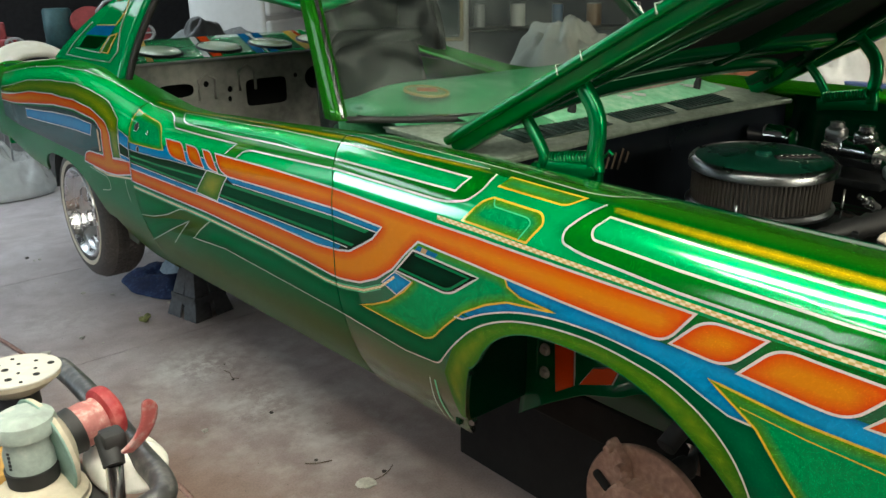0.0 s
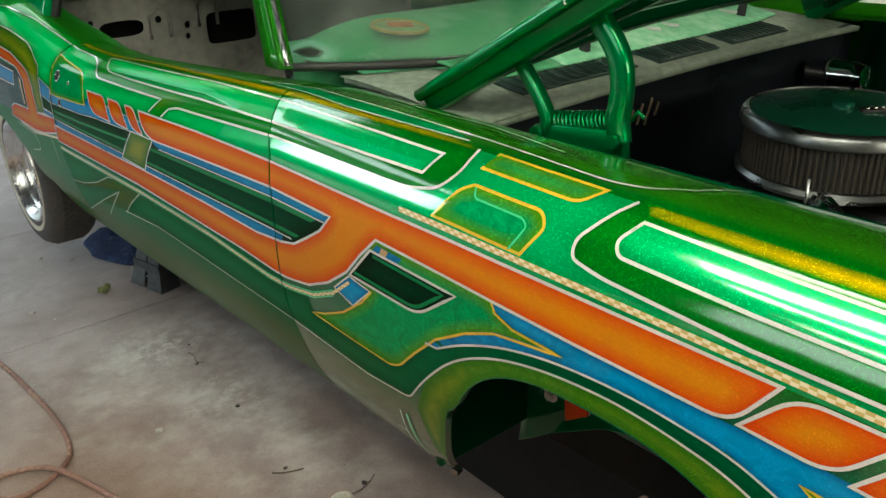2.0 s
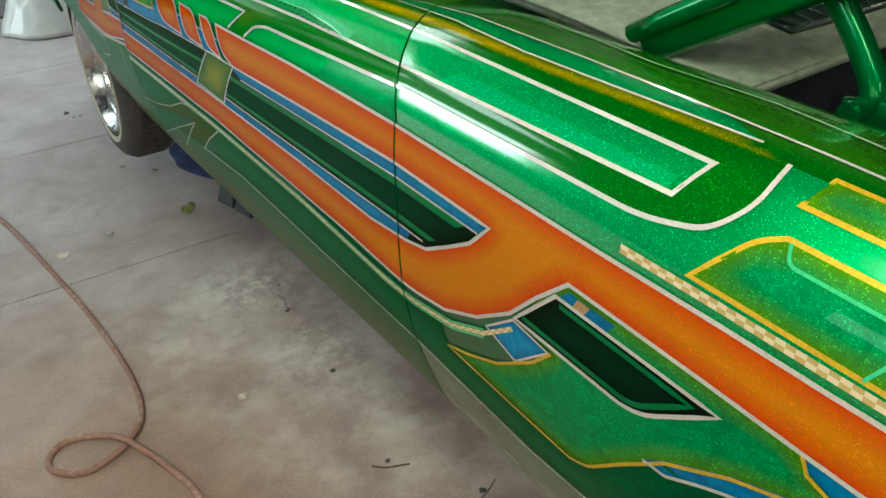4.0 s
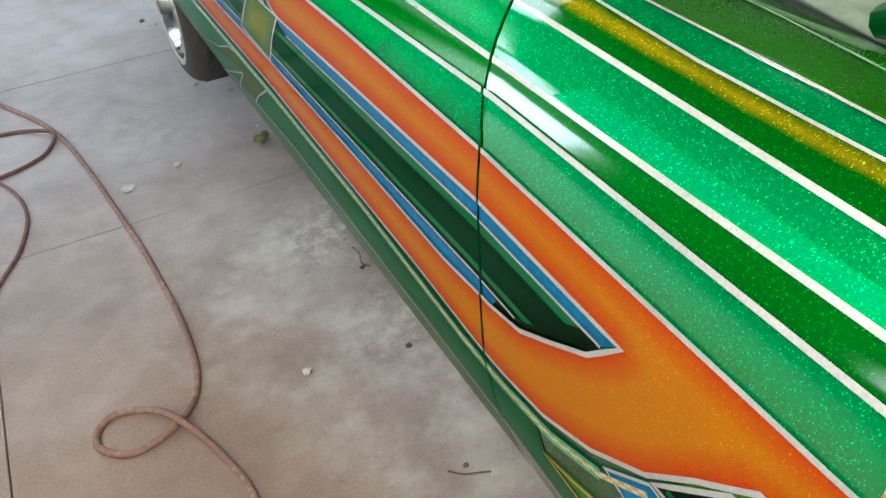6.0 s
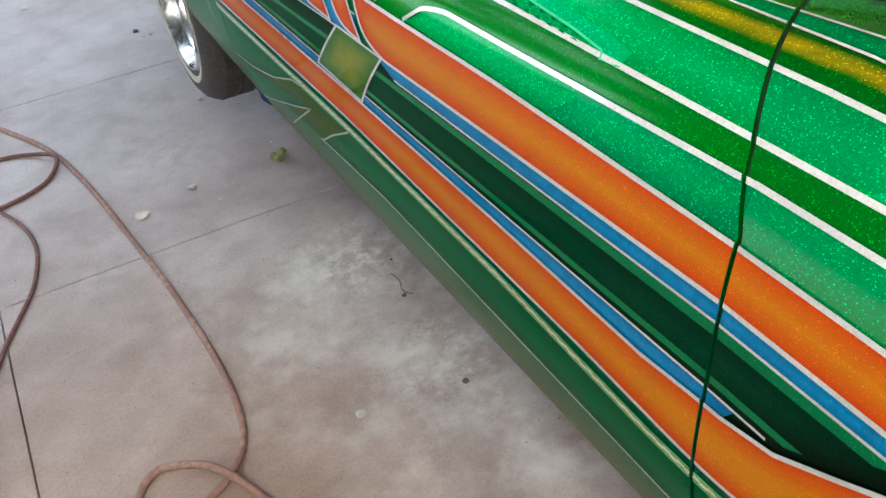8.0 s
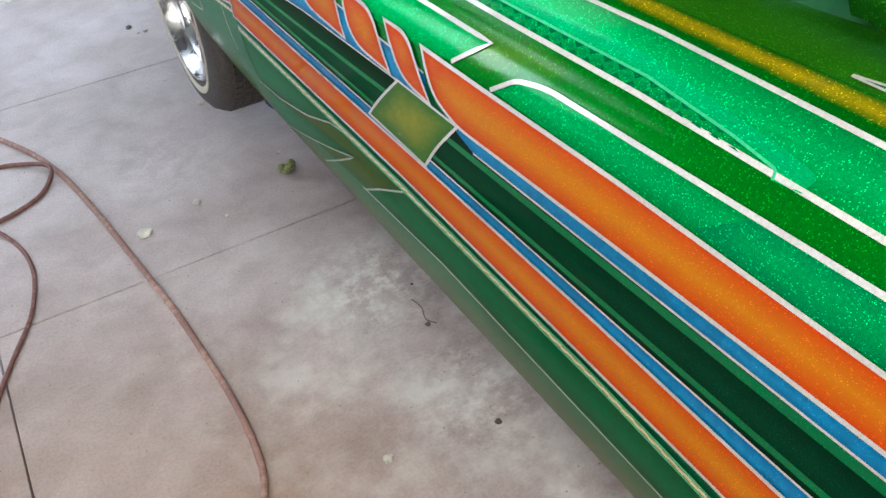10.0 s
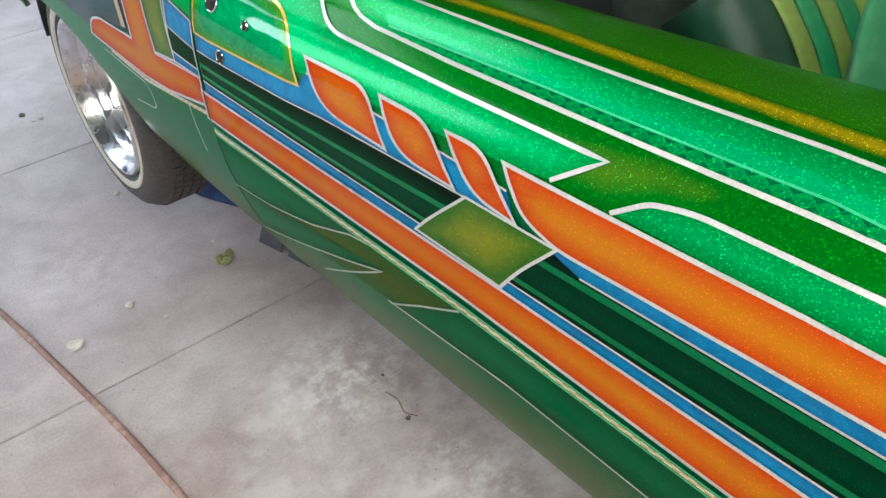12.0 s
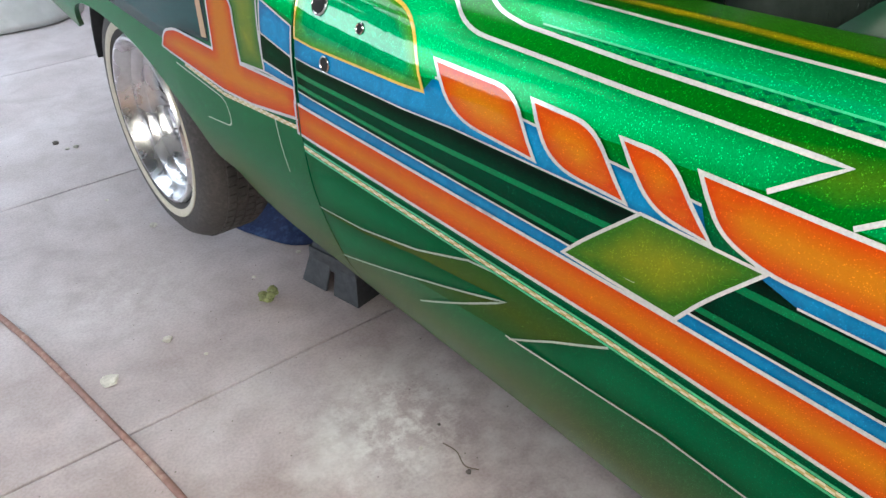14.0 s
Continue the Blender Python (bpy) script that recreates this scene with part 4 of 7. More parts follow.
def wall_piece(name, c, s, label="dark sheet-metal garage wall", m=None, cat="wall"):
    b = bmesh.new()
    box(b, c, s)
    return tagged(part(name, b, m or WALL), label, cat, kind="structure")


wall_piece("wall_east", (8.1, 4, ROOF / 2), (0.2, 20.4, ROOF))
wall_piece("wall_north", (1, 14.1, ROOF / 2), (14.0, 0.2, ROOF))
# south wall with a gap left for the added fill lamp
for k, (c, s) in enumerate((((-3.3, -6.1, ROOF / 2), (5.4, 0.2, ROOF)), ((5.2, -6.1, ROOF / 2), (5.6, 0.2, ROOF)), ((0.9, -6.1, 0.8), (3.0, 0.2, 1.6)), ((0.9, -6.1, 3.15), (3.0, 0.2, 0.3)))):
    wall_piece("wall_south_%d" % (k + 1), c, s)
# west wall with its opening
for k, (c, s) in enumerate((((-6.1, -3.25, ROOF / 2), (0.2, 5.5, ROOF)), ((-6.1, 3.95, ROOF / 2), (0.2, 3.9, ROOF)), ((-6.1, 0.75, 0.9), (0.2, 2.5, 1.8)), ((-6.1, 0.75, 3.15), (0.2, 2.5, 0.3)), ((-6.1, 11.95, ROOF / 2), (0.2, 4.5, ROOF)), ((-6.1, 7.8, 0.65), (0.2, 3.8, 1.3)), ((-6.1, 7.8, 3.15), (0.2, 3.8, 0.3)))):
    wall_piece("wall_west_%d" % (k + 1), c, s)
wall_piece("ceiling", (1, 4, ROOF + 0.1), (14.4, 20.4, 0.2), "dull grey garage ceiling", CEIL, "ceiling")


def glow(name, strength, colour=(1, 0.97, 0.92)):
    m, nt, bs = material(name)
    bs.inputs["Emission Color"].default_value, bs.inputs["Emission Strength"].default_value = (*colour, 1), strength
    return m


TUBE, PANEL, COOLPANEL = glow("lit_tube", 260), glow("lit_led_panel", 112, (1, 0.90, 0.76)), glow("glowing_roof_sheet", 28, (0.86, 0.92, 1.0))
STEEL = surface("white_enamel_steel", (0.6, 0.6, 0.58), 0.4, 0, 30, 0.1, 0.05, 4)


def tube_light(x, y, n=2):
    g = thing("ceiling_light", "lit twin-tube ceiling light", "ceiling light", "tube lights", at=(x, y, ROOF))
    b = bmesh.new()
    box(b, (0, 0, -0.03), (0.20, 1.26, 0.06), 0.008)
    part("housing", b, STEEL, g)
    for k in (-0.05, 0.05):
        b = bmesh.new()
        cyl(b, (k, -0.6, -0.075), (k, 0.6, -0.075), 0.014, seg=12)
        part("tube", smooth_all(b), TUBE, g)


# unseen tube lights, added to brighten the background
for x, y in ((1.0, 5.2), (3.3, 3.0), (3.0, 6.2)):
    tube_light(x, y)
# the last strip, on the east side, is added to brighten bay and cowl
for x, z, wide in ((-0.22, 2.72, 0.12), (-0.80, 2.70, 0.30), (-1.38, 2.66, 0.30), (-2.40, 2.62, 0.20), (2.75, 2.70, 0.22)):
    g = thing("led_panel", "lit white work light strip hung from the ceiling on rods", "work light", "work light strips", at=(x, -1.3, z))
    b = bmesh.new()
    box(b, (0, 0, 0.03), (wide + 0.05, 2.65, 0.06), 0.008)
    part("housing", b, STEEL, g)
    b = bmesh.new()
    box(b, (0, 0, -0.004), (wide, 2.6, 0.006))
    part("diffuser", b, PANEL, g)
    for k in (-1.1, 1.1):
        b = bmesh.new()
        cyl(b, (0, k, 0.055), (0, k, ROOF - z), 0.006, seg=8)
        part("rod", b, STEEL, g)

# unseen glowing sheets behind and beside the car, added as overhead fill
for x, y in ((0.35, 3.5), (-1.2, 4.7), (-3.0, 4.4), (-3.5, 7.4), (-1.4, 8.2), (0.6, 6.6)):
    g = thing("roof_light", "translucent daylit roof sheet in a steel frame", "roof light", "roof lights", at=(x, y, ROOF))
    b = bmesh.new()
    for dx, dy, wx, wy in ((-0.72, 0, 0.05, 1.5), (0.72, 0, 0.05, 1.5), (0, -0.73, 1.39, 0.05), (0, 0.73, 1.39, 0.05)):
        box(b, (dx, dy, -0.02), (wx, wy, 0.04), 0.004)
    part("frame", b, STEEL, g)
    b = bmesh.new()
    box(b, (0, 0, -0.012), (1.39, 1.41, 0.006))
    part("sheet", b, COOLPANEL, g)

# ---- the rest of the car ----
CX = 0.93
DARKMETAL = surface("dark_oily_metal", (0.018, 0.020, 0.022), 0.55, 0.4, 40, 0.5, 0.2, 6)
BLACK = surface("black_rubber", (0.018, 0.018, 0.019), 0.6, 0, 80, 0.3, 0.2, 8)
CHROME = surface("chrome", (0.80, 0.80, 0.82), 0.08, 1.0, 60, 0.06, 0.02, 5)
DULLCHROME = surface("dull_chrome", (0.55, 0.55, 0.55), 0.22, 1.0, 60, 0.15, 0.05, 8)
PRIMER = surface("grey_primer_metal", (0.44, 0.43, 0.40), 0.55, 0.1, 25, 0.35, 0.15, 4, second=(0.56, 0.54, 0.50))
RUST = surface("light_rust_iron", (0.23, 0.135, 0.105), 0.7, 0.3, 60, 0.35, 0.4, 9, second=(0.34, 0.225, 0.185))
DUSTGREEN = surface("dusty_green_enamel", (0.06, 0.27, 0.12), 0.45, 0.0, 30, 0.25, 0.05, 3, second=(0.16, 0.34, 0.21), coat=0.3)
DUSTGREY = surface("dusty_grey_cowl", (0.20, 0.245, 0.20), 0.7, 0.0, 50, 0.35, 0.2, 4, second=(0.30, 0.345, 0.29))
HOODGREEN = candy("candy_green_hood", (0.002, 0.18, 0.046), flake=0.15, metal=0.8, coat=1.0, rough=0.36)
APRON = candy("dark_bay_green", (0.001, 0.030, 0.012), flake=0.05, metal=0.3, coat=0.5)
NAVY = surface("dark_navy_firewall", (0.006, 0.008, 0.012), 0.35, 0.0, 25, 0.4, 0.1, 4, spec=0.25)
GLASS, gnt, gbs = material("window_glass")
gbs.inputs["Base Color"].default_value, gbs.inputs["Roughness"].default_value = (0.86, 0.95, 0.90, 1), 0.02
gbs.inputs["IOR"].default_value = 1.10
# uneven pale haze in the glass, standing in for smeary reflections
gn = node(gnt, "ShaderNodeTexNoise", Scale=7.0, Detail=5.0, Distortion=1.2)
gnt.links.new(coords(gnt), gn.inputs["Vector"])
gm = node(gnt, "ShaderNodeMapRange")
for k, v in (("From Min", 0.35), ("From Max", 0.7), ("To Min", 0.996), ("To Max", 0.955)):
    gm.inputs[k].default_value = v
gnt.links.new(gn.outputs["Fac"], gm.inputs["Value"]), gnt.links.new(gm.outputs[0], gbs.inputs["Transmission Weight"])
RUBBER_TYRE = surface("tyre_rubber", (0.055, 0.050, 0.049), 0.75, 0, 120, 0.35, 0.25, 10, second=(0.095, 0.085, 0.082))
WHITEWALL = surface("cream_whitewall", (0.52, 0.48, 0.39), 0.55, 0, 80, 0.12, 0.1, 8)

UNDERSEAL = surface("black_underseal", (0.006, 0.006, 0.006), 0.8, 0, 40, 0.4, 0.2, 6, spec=0.2)

# far side, plain, mirrored across the centre line
ys_far, ss_far = np.linspace(-1.95, 3.48, 120), np.linspace(S_LOW, S_TOP, 40)


def far_point(y, s):
    p = surf(y, s)
    return (2 * CX - p[0], p[1], p[2])


part("far_side", sheet(far_point, ys_far, ss_far, 0.012), BODY, car, "plain green far side of the body")
b = bmesh.new()
tube(b, [(2 * CX - 0.09, y, float(surf(y, 0.272)[2]) + 0.003) for y in np.linspace(-1.9, -0.6, 24)], 0.008, 6)
part("far_gold_edge", b, YELLOW_LINE, car)


# underbody, sills and wheel housings
b = bmesh.new()
box(b, (CX, 1.15, 0.60), (1.42, 3.0, 0.10), 0.01)
part("floor_pan", b, UNDERSEAL, car, "dark oily floor pan")
b = bmesh.new()
box(b, (CX, -1.0, 0.52), (0.9, 1.5, 0.08), 0.01)
part("front_pan", b, UNDERSEAL, car)
for x in (0.42, 2 * CX - 0.42):
    b = bmesh.new()
    box(b, (x, 0.8, 0.51), (0.09, 4.2, 0.11), 0.008)
    part("frame_rail", b, UNDERSEAL, car)
b = bmesh.new()
box(b, (0.16, 0.67, 0.53), (0.05, 1.95, 0.06), 0.008)
part("sill_flange", b, DARKMETAL, car)


def apron(y, s):
    x = 0.232 + 0.10 * min(1, s * 2.2) ** 2
    return (x, y, 1.148 - 0.55 * s)


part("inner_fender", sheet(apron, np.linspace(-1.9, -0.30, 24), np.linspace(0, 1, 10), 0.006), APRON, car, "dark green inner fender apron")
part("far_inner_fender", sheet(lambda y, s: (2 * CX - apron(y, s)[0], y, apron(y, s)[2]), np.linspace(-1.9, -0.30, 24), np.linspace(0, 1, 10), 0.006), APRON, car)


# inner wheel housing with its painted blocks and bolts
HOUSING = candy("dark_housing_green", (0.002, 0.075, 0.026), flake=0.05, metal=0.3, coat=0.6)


def housing_point(y, v):
    """Inner panel over the wheel: its lower edge rises forward and rolls outwards."""
    low = float(np.interp(y, [-0.92, -0.80, -0.70, -0.655, -0.552, -0.44, -0.345], [0.73, 0.71, 0.68, 0.652, 0.619, 0.551, 0.484]))
    return (0.316 - 0.012 * (1 - v) ** 10, y, low + (1.0 - low) * v)


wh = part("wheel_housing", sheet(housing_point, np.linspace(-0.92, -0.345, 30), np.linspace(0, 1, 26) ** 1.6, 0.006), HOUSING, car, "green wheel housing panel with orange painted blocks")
b = bmesh.new()
box(b, (0.20, -0.352, 0.77), (0.23, 0.015, 0.46), 0.003)
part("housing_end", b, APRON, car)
b = bmesh.new()
tube(b, [(0.313, -0.392, 0.56), (0.313, -0.394, 0.80)], 0.005, 6)
part("crease", b, HOUSING, wh)


def plate(name, pts, m, x, parent, thick=0.003):
    bm = bmesh.new()
    f = bm.faces.new([bm.verts.new((x, y, z)) for y, z in pts])
    out = bmesh.ops.extrude_face_region(bm, geom=[f])
    bmesh.ops.translate(bm, vec=(-thick, 0, 0), verts=[v for v in out["geom"] if isinstance(v, bmesh.types.BMVert)])
    return part(name, bm, m, parent)


for p in ([(-0.455, 0.76), (-0.512, 0.76), (-0.516, 0.628), (-0.463, 0.592)], [(-0.535, 0.640), (-0.572, 0.694), (-0.645, 0.722), (-0.625, 0.674)]):
    c = Vector((sum(q[0] for q in p) / 4, sum(q[1] for q in p) / 4))
    plate("white_border", [tuple(c + (Vector(q) - c) * 1.08) for q in p], WHITE_LINE, 0.3075, wh)
    plate("orange_block", p, ORANGE, 0.3040, wh)
WASHER = surface("dull_steel_washer", (0.62, 0.62, 0.62), 0.42, 0.8, 80, 0.3, 0.1, 8)
for y, z in ((-0.420, 0.686), (-0.421, 0.626)):
    b = bmesh.new()
    cyl(b, (0.316, y, z), (0.298, y, z), 0.0095, seg=6)
    cyl(b, (0.318, y, z), (0.307, y, z), 0.017, 0.0155, seg=24)
    part("bolt", smooth_all(b, 30), WASHER, wh, "dull steel bolt with washer")
for y, z in ((-0.430, 0.715), (-0.441, 0.600)):
    b = bmesh.new()
    cyl(b, (0.06, y, z), (0.045, y - 0.004, z), 0.008, seg=6)
    part("screw", b, DULLCHROME, car)

# radiator support and front valance close the bay ahead
b = bmesh.new()
box(b, (CX, -1.78, 0.66), (1.5, 0.05, 0.68), 0.01)
part("radiator_support", b, DARKMETAL, car, "dark radiator support across the front")

# added black board that shades and hides the floor under the car
b = bmesh.new()
box(b, (0.485, -0.72, 0.44), (0.02, 1.60, 0.68), 0.004)
part("splash_panel", b, UNDERSEAL, car, "black splash panel inside the wheel opening")

# front hub: rotor, calliper and arms
b = lathe([(0.03, 0.0), (0.05, -0.045), (0.082, -0.045), (0.086, -0.03), (0.086, -0.005), (0.15, -0.004), (0.153, 0.0), (0.153, 0.008), (0.15, 0.012), (0.06, 0.012), (0.03, 0.03)], pose(0.235, -0.785, 0.445, 0, 90, 0) @ Matrix.Scale(1.06, 4), 48)
rotor = part("brake_rotor", b, RUST, car, "rust-brown brake rotor with wheel removed")
for k in range(5):
    a = 2 * math.pi * k / 5 + 0.3
    b = bmesh.new()
    y, z = -0.785 + 0.062 * math.cos(a), 0.445 + 0.062 * math.sin(a)
    cyl(b, (0.195, y, z), (0.162, y, z), 0.006, seg=8)
    part("wheel_stud", b, DULLCHROME, rotor)
b = bmesh.new()
for (y0, z0), (y1, z1) in (((-0.700, 0.598), (-0.735, 0.565)), ((-0.735, 0.565), (-0.745, 0.520))):
    d = Vector((0, y1 - y0, z1 - z0))
    box(b, (0, 0, 0), (0.020, 0.026, d.length + 0.014), 0.006, m=Matrix.Translation((0.218, (y0 + y1) / 2, (z0 + z1) / 2)) @ d.to_track_quat("Z", "X").to_matrix().to_4x4())
for y, z in ((-0.706, 0.592), (-0.737, 0.560), (-0.746, 0.528)):
    cyl(b, (0.215, y, z), (0.190, y, z), 0.011, 0.009, seg=10)
part("brake_bracket", smooth_all(b), RUST, rotor, "rusty bolted bracket over the rotor")
b = bmesh.new()
box(b, (0.226, -0.672, 0.485), (0.012, 0.052, 0.022), 0.009, m=Matrix.Translation((0, -0.672, 0.485)) @ pose(0, 0, 0, 35, 0, 0) @ Matrix.Translation((0, 0.672, -0.485)), seg=3)
part("slot", b, UNDERSEAL, rotor, "dark slot in the rotor")
b = bmesh.new()
tube(b, [(0.28, -0.79, 0.52), (0.45, -0.78, 0.50), (0.62, -0.74, 0.48)], 0.028, 10)
tube(b, [(0.28, -0.79, 0.60), (0.42, -0.80, 0.68), (0.55, -0.78, 0.70)], 0.022, 10)
tube(b, [(0.30, -0.70, 0.47), (0.6, -0.66, 0.46)], 0.012, 8)
part("suspension_arm", b, DARKMETAL, car, "black suspension arms")
b = bmesh.new()
cyl(b, (0.42, -0.80, 0.50), (0.44, -0.80, 0.86), 0.05, seg=16)
part("hydraulic_cylinder", smooth_all(b), DULLCHROME, car)

# engine bay
def firewall_point(x, v):
    return (x, -0.285, 0.60 + v * 0.535)


part("firewall", sheet(firewall_point, np.linspace(0.26, 1.60, 20), np.linspace(0, 1, 8), 0.02), NAVY, car, "glossy dark navy firewall")
# faint script on the firewall, as plain slanted bars
SCRIPT = surface("dull_bronze_script", (0.16, 0.12, 0.09), 0.5, 0.3, 60, 0.2, 0.0, 8)
for k in range(10):
    b = bmesh.new()
    box(b, (0.50 + 0.027 * k, -0.2985, 1.062 + 0.001 * k), (0.007, 0.003, 0.030 + 0.014 * (k % 3)), 0.001)
    bmesh.ops.rotate(b, cent=(0.50 + 0.027 * k, -0.2985, 1.062), matrix=Matrix.Rotation(radians(22), 3, "Y"), verts=b.verts)
    part("script_bar", b, SCRIPT, car)


def cowl_point(x, v):
    """The cowl, from the firewall's top edge back to the glass."""
    u = abs(x - CX) / 0.68
    y = -0.30 + v * (0.22 + 0.19 * u ** 3)
    return (x, y, 1.130 + 0.030 * math.sin(v * 1.5) + 0.012 * (1 - u * u))


cowl = part("cowl", sheet(cowl_point, np.linspace(0.25, 1.61, 40), np.linspace(0, 1, 16), 0.012, flip=True), DUSTGREY, car, "dusty grey-green cowl below the windscreen")
part("cowl_back", sheet(lambda x, v: tuple(Vector(cowl_point(x, 0.54 + v * 0.44)) + Vector((0, 0, 0.006 + 0.018 * v))), np.linspace(0.60, 1.50, 34), np.linspace(0, 1, 6), 0.004, flip=True), surface("pale_dusty_green", (0.17, 0.46, 0.26), 0.6, 0.0, 40, 0.25, 0.1, 5, second=(0.32, 0.55, 0.38)), car, "pale dusty green wiper tray")
part("cowl_side", sheet(lambda x, v: tuple(Vector(cowl_point(x, v)) + Vector((0, 0, 0.004))), np.linspace(0.245, 0.40, 8), np.linspace(0, 1, 16), 0.004, flip=True), DUSTGREY, car, "dusty grey flange beside the cowl")
part("cowl_corner", sheet(lambda x, v: tuple(Vector(cowl_point(x, 0.54 + v * 0.44)) + Vector((0, 0, 0.006 + 0.016 * v))), np.linspace(0.40, 0.60, 10), np.linspace(0, 1, 6), 0.004, flip=True), DUSTGREEN, car, "dusty green corner of the cowl")
b = bmesh.new()
tube(b, [tuple(Vector(cowl_point(x, 0.985)) + Vector((0, 0, 0.026))) for x in np.linspace(0.60, 1.50, 30)], 0.009, 8)
part("screen_rubber", smooth_all(b), surface("dusty_brown_rubber", (0.24, 0.17, 0.15), 0.8, 0, 60, 0.3, 0.2, 8), cowl, "dusty brown rubber strip along the glass")
VENT = surface("dark_teal_mesh", (0.008, 0.026, 0.020), 0.4, 0.2, 90, 0.4, 0.2, 9)
for x0, x1, v0, v1 in ((0.42, 0.74, 0.22, 0.52), (0.80, 1.02, 0.18, 0.52), (1.08, 1.34, 0.2, 0.52)):
    part("cowl_vent", sheet(lambda x, v: tuple(Vector(cowl_point(x, v)) + Vector((0, 0, 0.004))), np.linspace(x0, x1, 14), np.linspace(v0, v1, 6), 0.004, flip=True), VENT, cowl, "dark teal mesh vent")
    for k in range(12):
        xx = x0 + (x1 - x0) * (k + 0.5) / 12
        b = bmesh.new()
        p, q = Vector(cowl_point(xx, v0 + 0.02)), Vector(cowl_point(xx, v1 - 0.02))
        tube(b, [p + Vector((0, 0, 0.007)), q + Vector((0, 0, 0.007))], 0.0016, 5)
        part("vent_bar", b, VENT, cowl)
for x in (0.62, 0.95, 1.02, 1.30):
    b = bmesh.new()
    p = Vector(cowl_point(x, 0.80))
    box(b, p + Vector((0, 0, 0.021)), (0.006, 0.05, 0.008), 0.002)
    part("clip", b, WHITE_LINE, cowl)
for x in (0.70, 1.33):
    b = bmesh.new()
    p = Vector(cowl_point(x, 0.72))
    cyl(b, p, p + Vector((0, -0.01, 0.045)), 0.014, 0.009, 12)
    part("wiper_post", smooth_all(b), DARKMETAL, cowl)

# air cleaner
SATINRIM = surface("satin_chrome_rim", (0.24, 0.25, 0.26), 0.3, 1.0, 60, 0.25, 0.05, 8)
AC = (0.80, -0.655)
acm = pose(AC[0], AC[1], 1.0, 1.5, -1.0, 0) @ Matrix.Diagonal((0.945, 0.945, 0.97, 1))
cleaner = thing("air_cleaner", "round air cleaner with chrome rim and pleated filter", "air cleaner")
part("lid", lathe([(0.0, 0.128), (0.035, 0.128), (0.160, 0.123), (0.166, 0.1215)], acm, 56), surface("green_cleaner_lid", (0.012, 0.10, 0.06), 0.3, 0.3, 60, 0.25, 0.05, 8, coat=0.4), cleaner, "dark green lid")
part("rim", lathe([(0.165, 0.119), (0.168, 0.1245), (0.175, 0.122), (0.181, 0.114), (0.182, 0.098), (0.176, 0.095), (0.15, 0.100)], acm, 56), SATINRIM, cleaner, "chrome rim")
part("base_rim", lathe([(0.15, 0.018), (0.176, 0.018), (0.183, 0.010), (0.180, 0.002), (0.06, -0.004), (0.06, -0.06), (0.0, -0.06)], acm, 56), SATINRIM, cleaner)
b = bmesh.new()
cyl(b, acm @ Vector((0, 0, 0.0)), acm @ Vector((0, 0, 0.11)), 0.155, seg=56)
part("filter_core", smooth_all(b), BLACK, cleaner)
PLEAT = surface("brown_filter_pleat", (0.030, 0.025, 0.020), 0.8, 0, 90, 0.3, 0.2, 9)
pm = bmesh.new()
box(pm, (0.162, 0, 0.058), (0.018, 0.0062, 0.080), 0.0022, seg=1)
pme = bpy.data.meshes.new("pleat")
pm.to_mesh(pme), pm.free()
pme.materials.append(PLEAT)
for k in range(96):
    o = part("pleat", pme, PLEAT, cleaner)
    o.matrix_basis = acm @ pose(0, 0, 0, 0, 0, 360 * k / 96)
b = lathe([(0.0, 0.139), (0.016, 0.139), (0.020, 0.135), (0.020, 0.127), (0.010, 0.126)], acm, 24)
part("wing_nut", b, surface("green_nut", (0.012, 0.11, 0.07), 0.3, 0.3, 60, 0.2, 0.0, 8), cleaner)
badge = part("badge", smooth_all((lambda q: (box(q, (0.072, -0.03, 0.129), (0.11, 0.024, 0.006), 0.002, m=acm @ pose(0, 0, 0, 0, 0, -38)), q)[1])(bmesh.new())), BLACK, cleaner, "black maker's plate")
for k in range(7):
    b = bmesh.new()
    box(b, (0.030 + k * 0.014, -0.03, 0.1335), (0.008, 0.012 + 0.004 * (k % 2), 0.003), 0.001, m=acm @ pose(0, 0, 0, 0, 0, -38))
    part("badge_bar", b, DULLCHROME, cleaner)

# engine
engine = thing("engine", "dusty engine with chrome covers, hoses and wires", "engine")
b = bmesh.new()
box(b, (0.86, -0.80, 0.72), (0.46, 0.90, 0.34), 0.04)
box(b, (0.86, -0.78, 0.92), (0.24, 0.62, 0.10), 0.03)
part("block", smooth_all(b), DARKMETAL, engine)
b = bmesh.new()
cyl(b, (AC[0], AC[1], 0.88), (AC[0], AC[1], 0.95), 0.075, 0.06, 16)
box(b, (AC[0], AC[1], 0.91), (0.17, 0.22, 0.06), 0.012)
part("carburettor", smooth_all(b), DULLCHROME, engine)
for x, tilt in ((0.62, -32), (1.10, 32)):
    b = bmesh.new()
    box(b, (0, 0, 0), (0.13, 0.56, 0.075), 0.022, m=pose(x, -0.80, 0.91, 0, tilt, 0), seg=3)
    vc = part("valve_cover", smooth_all(b), CHROME, engine, "chrome valve cover")
    for k in range(4):
        b = bmesh.new()
        p = pose(x, -0.80, 0.91, 0, tilt, 0) @ Vector((0.04, -0.22 + k * 0.147, 0.038))
        q = pose(x, -0.80, 0.91, 0, tilt, 0) @ Vector((0.04, -0.22 + k * 0.147, 0.052))
        cyl(b, p, q, 0.009, seg=6)
        part("cover_bolt", b, DULLCHROME, vc)
b = bmesh.new()
cyl(b, (0.60, -1.06, 0.98), (0.60, -1.20, 0.98), 0.075, 0.068, 24)
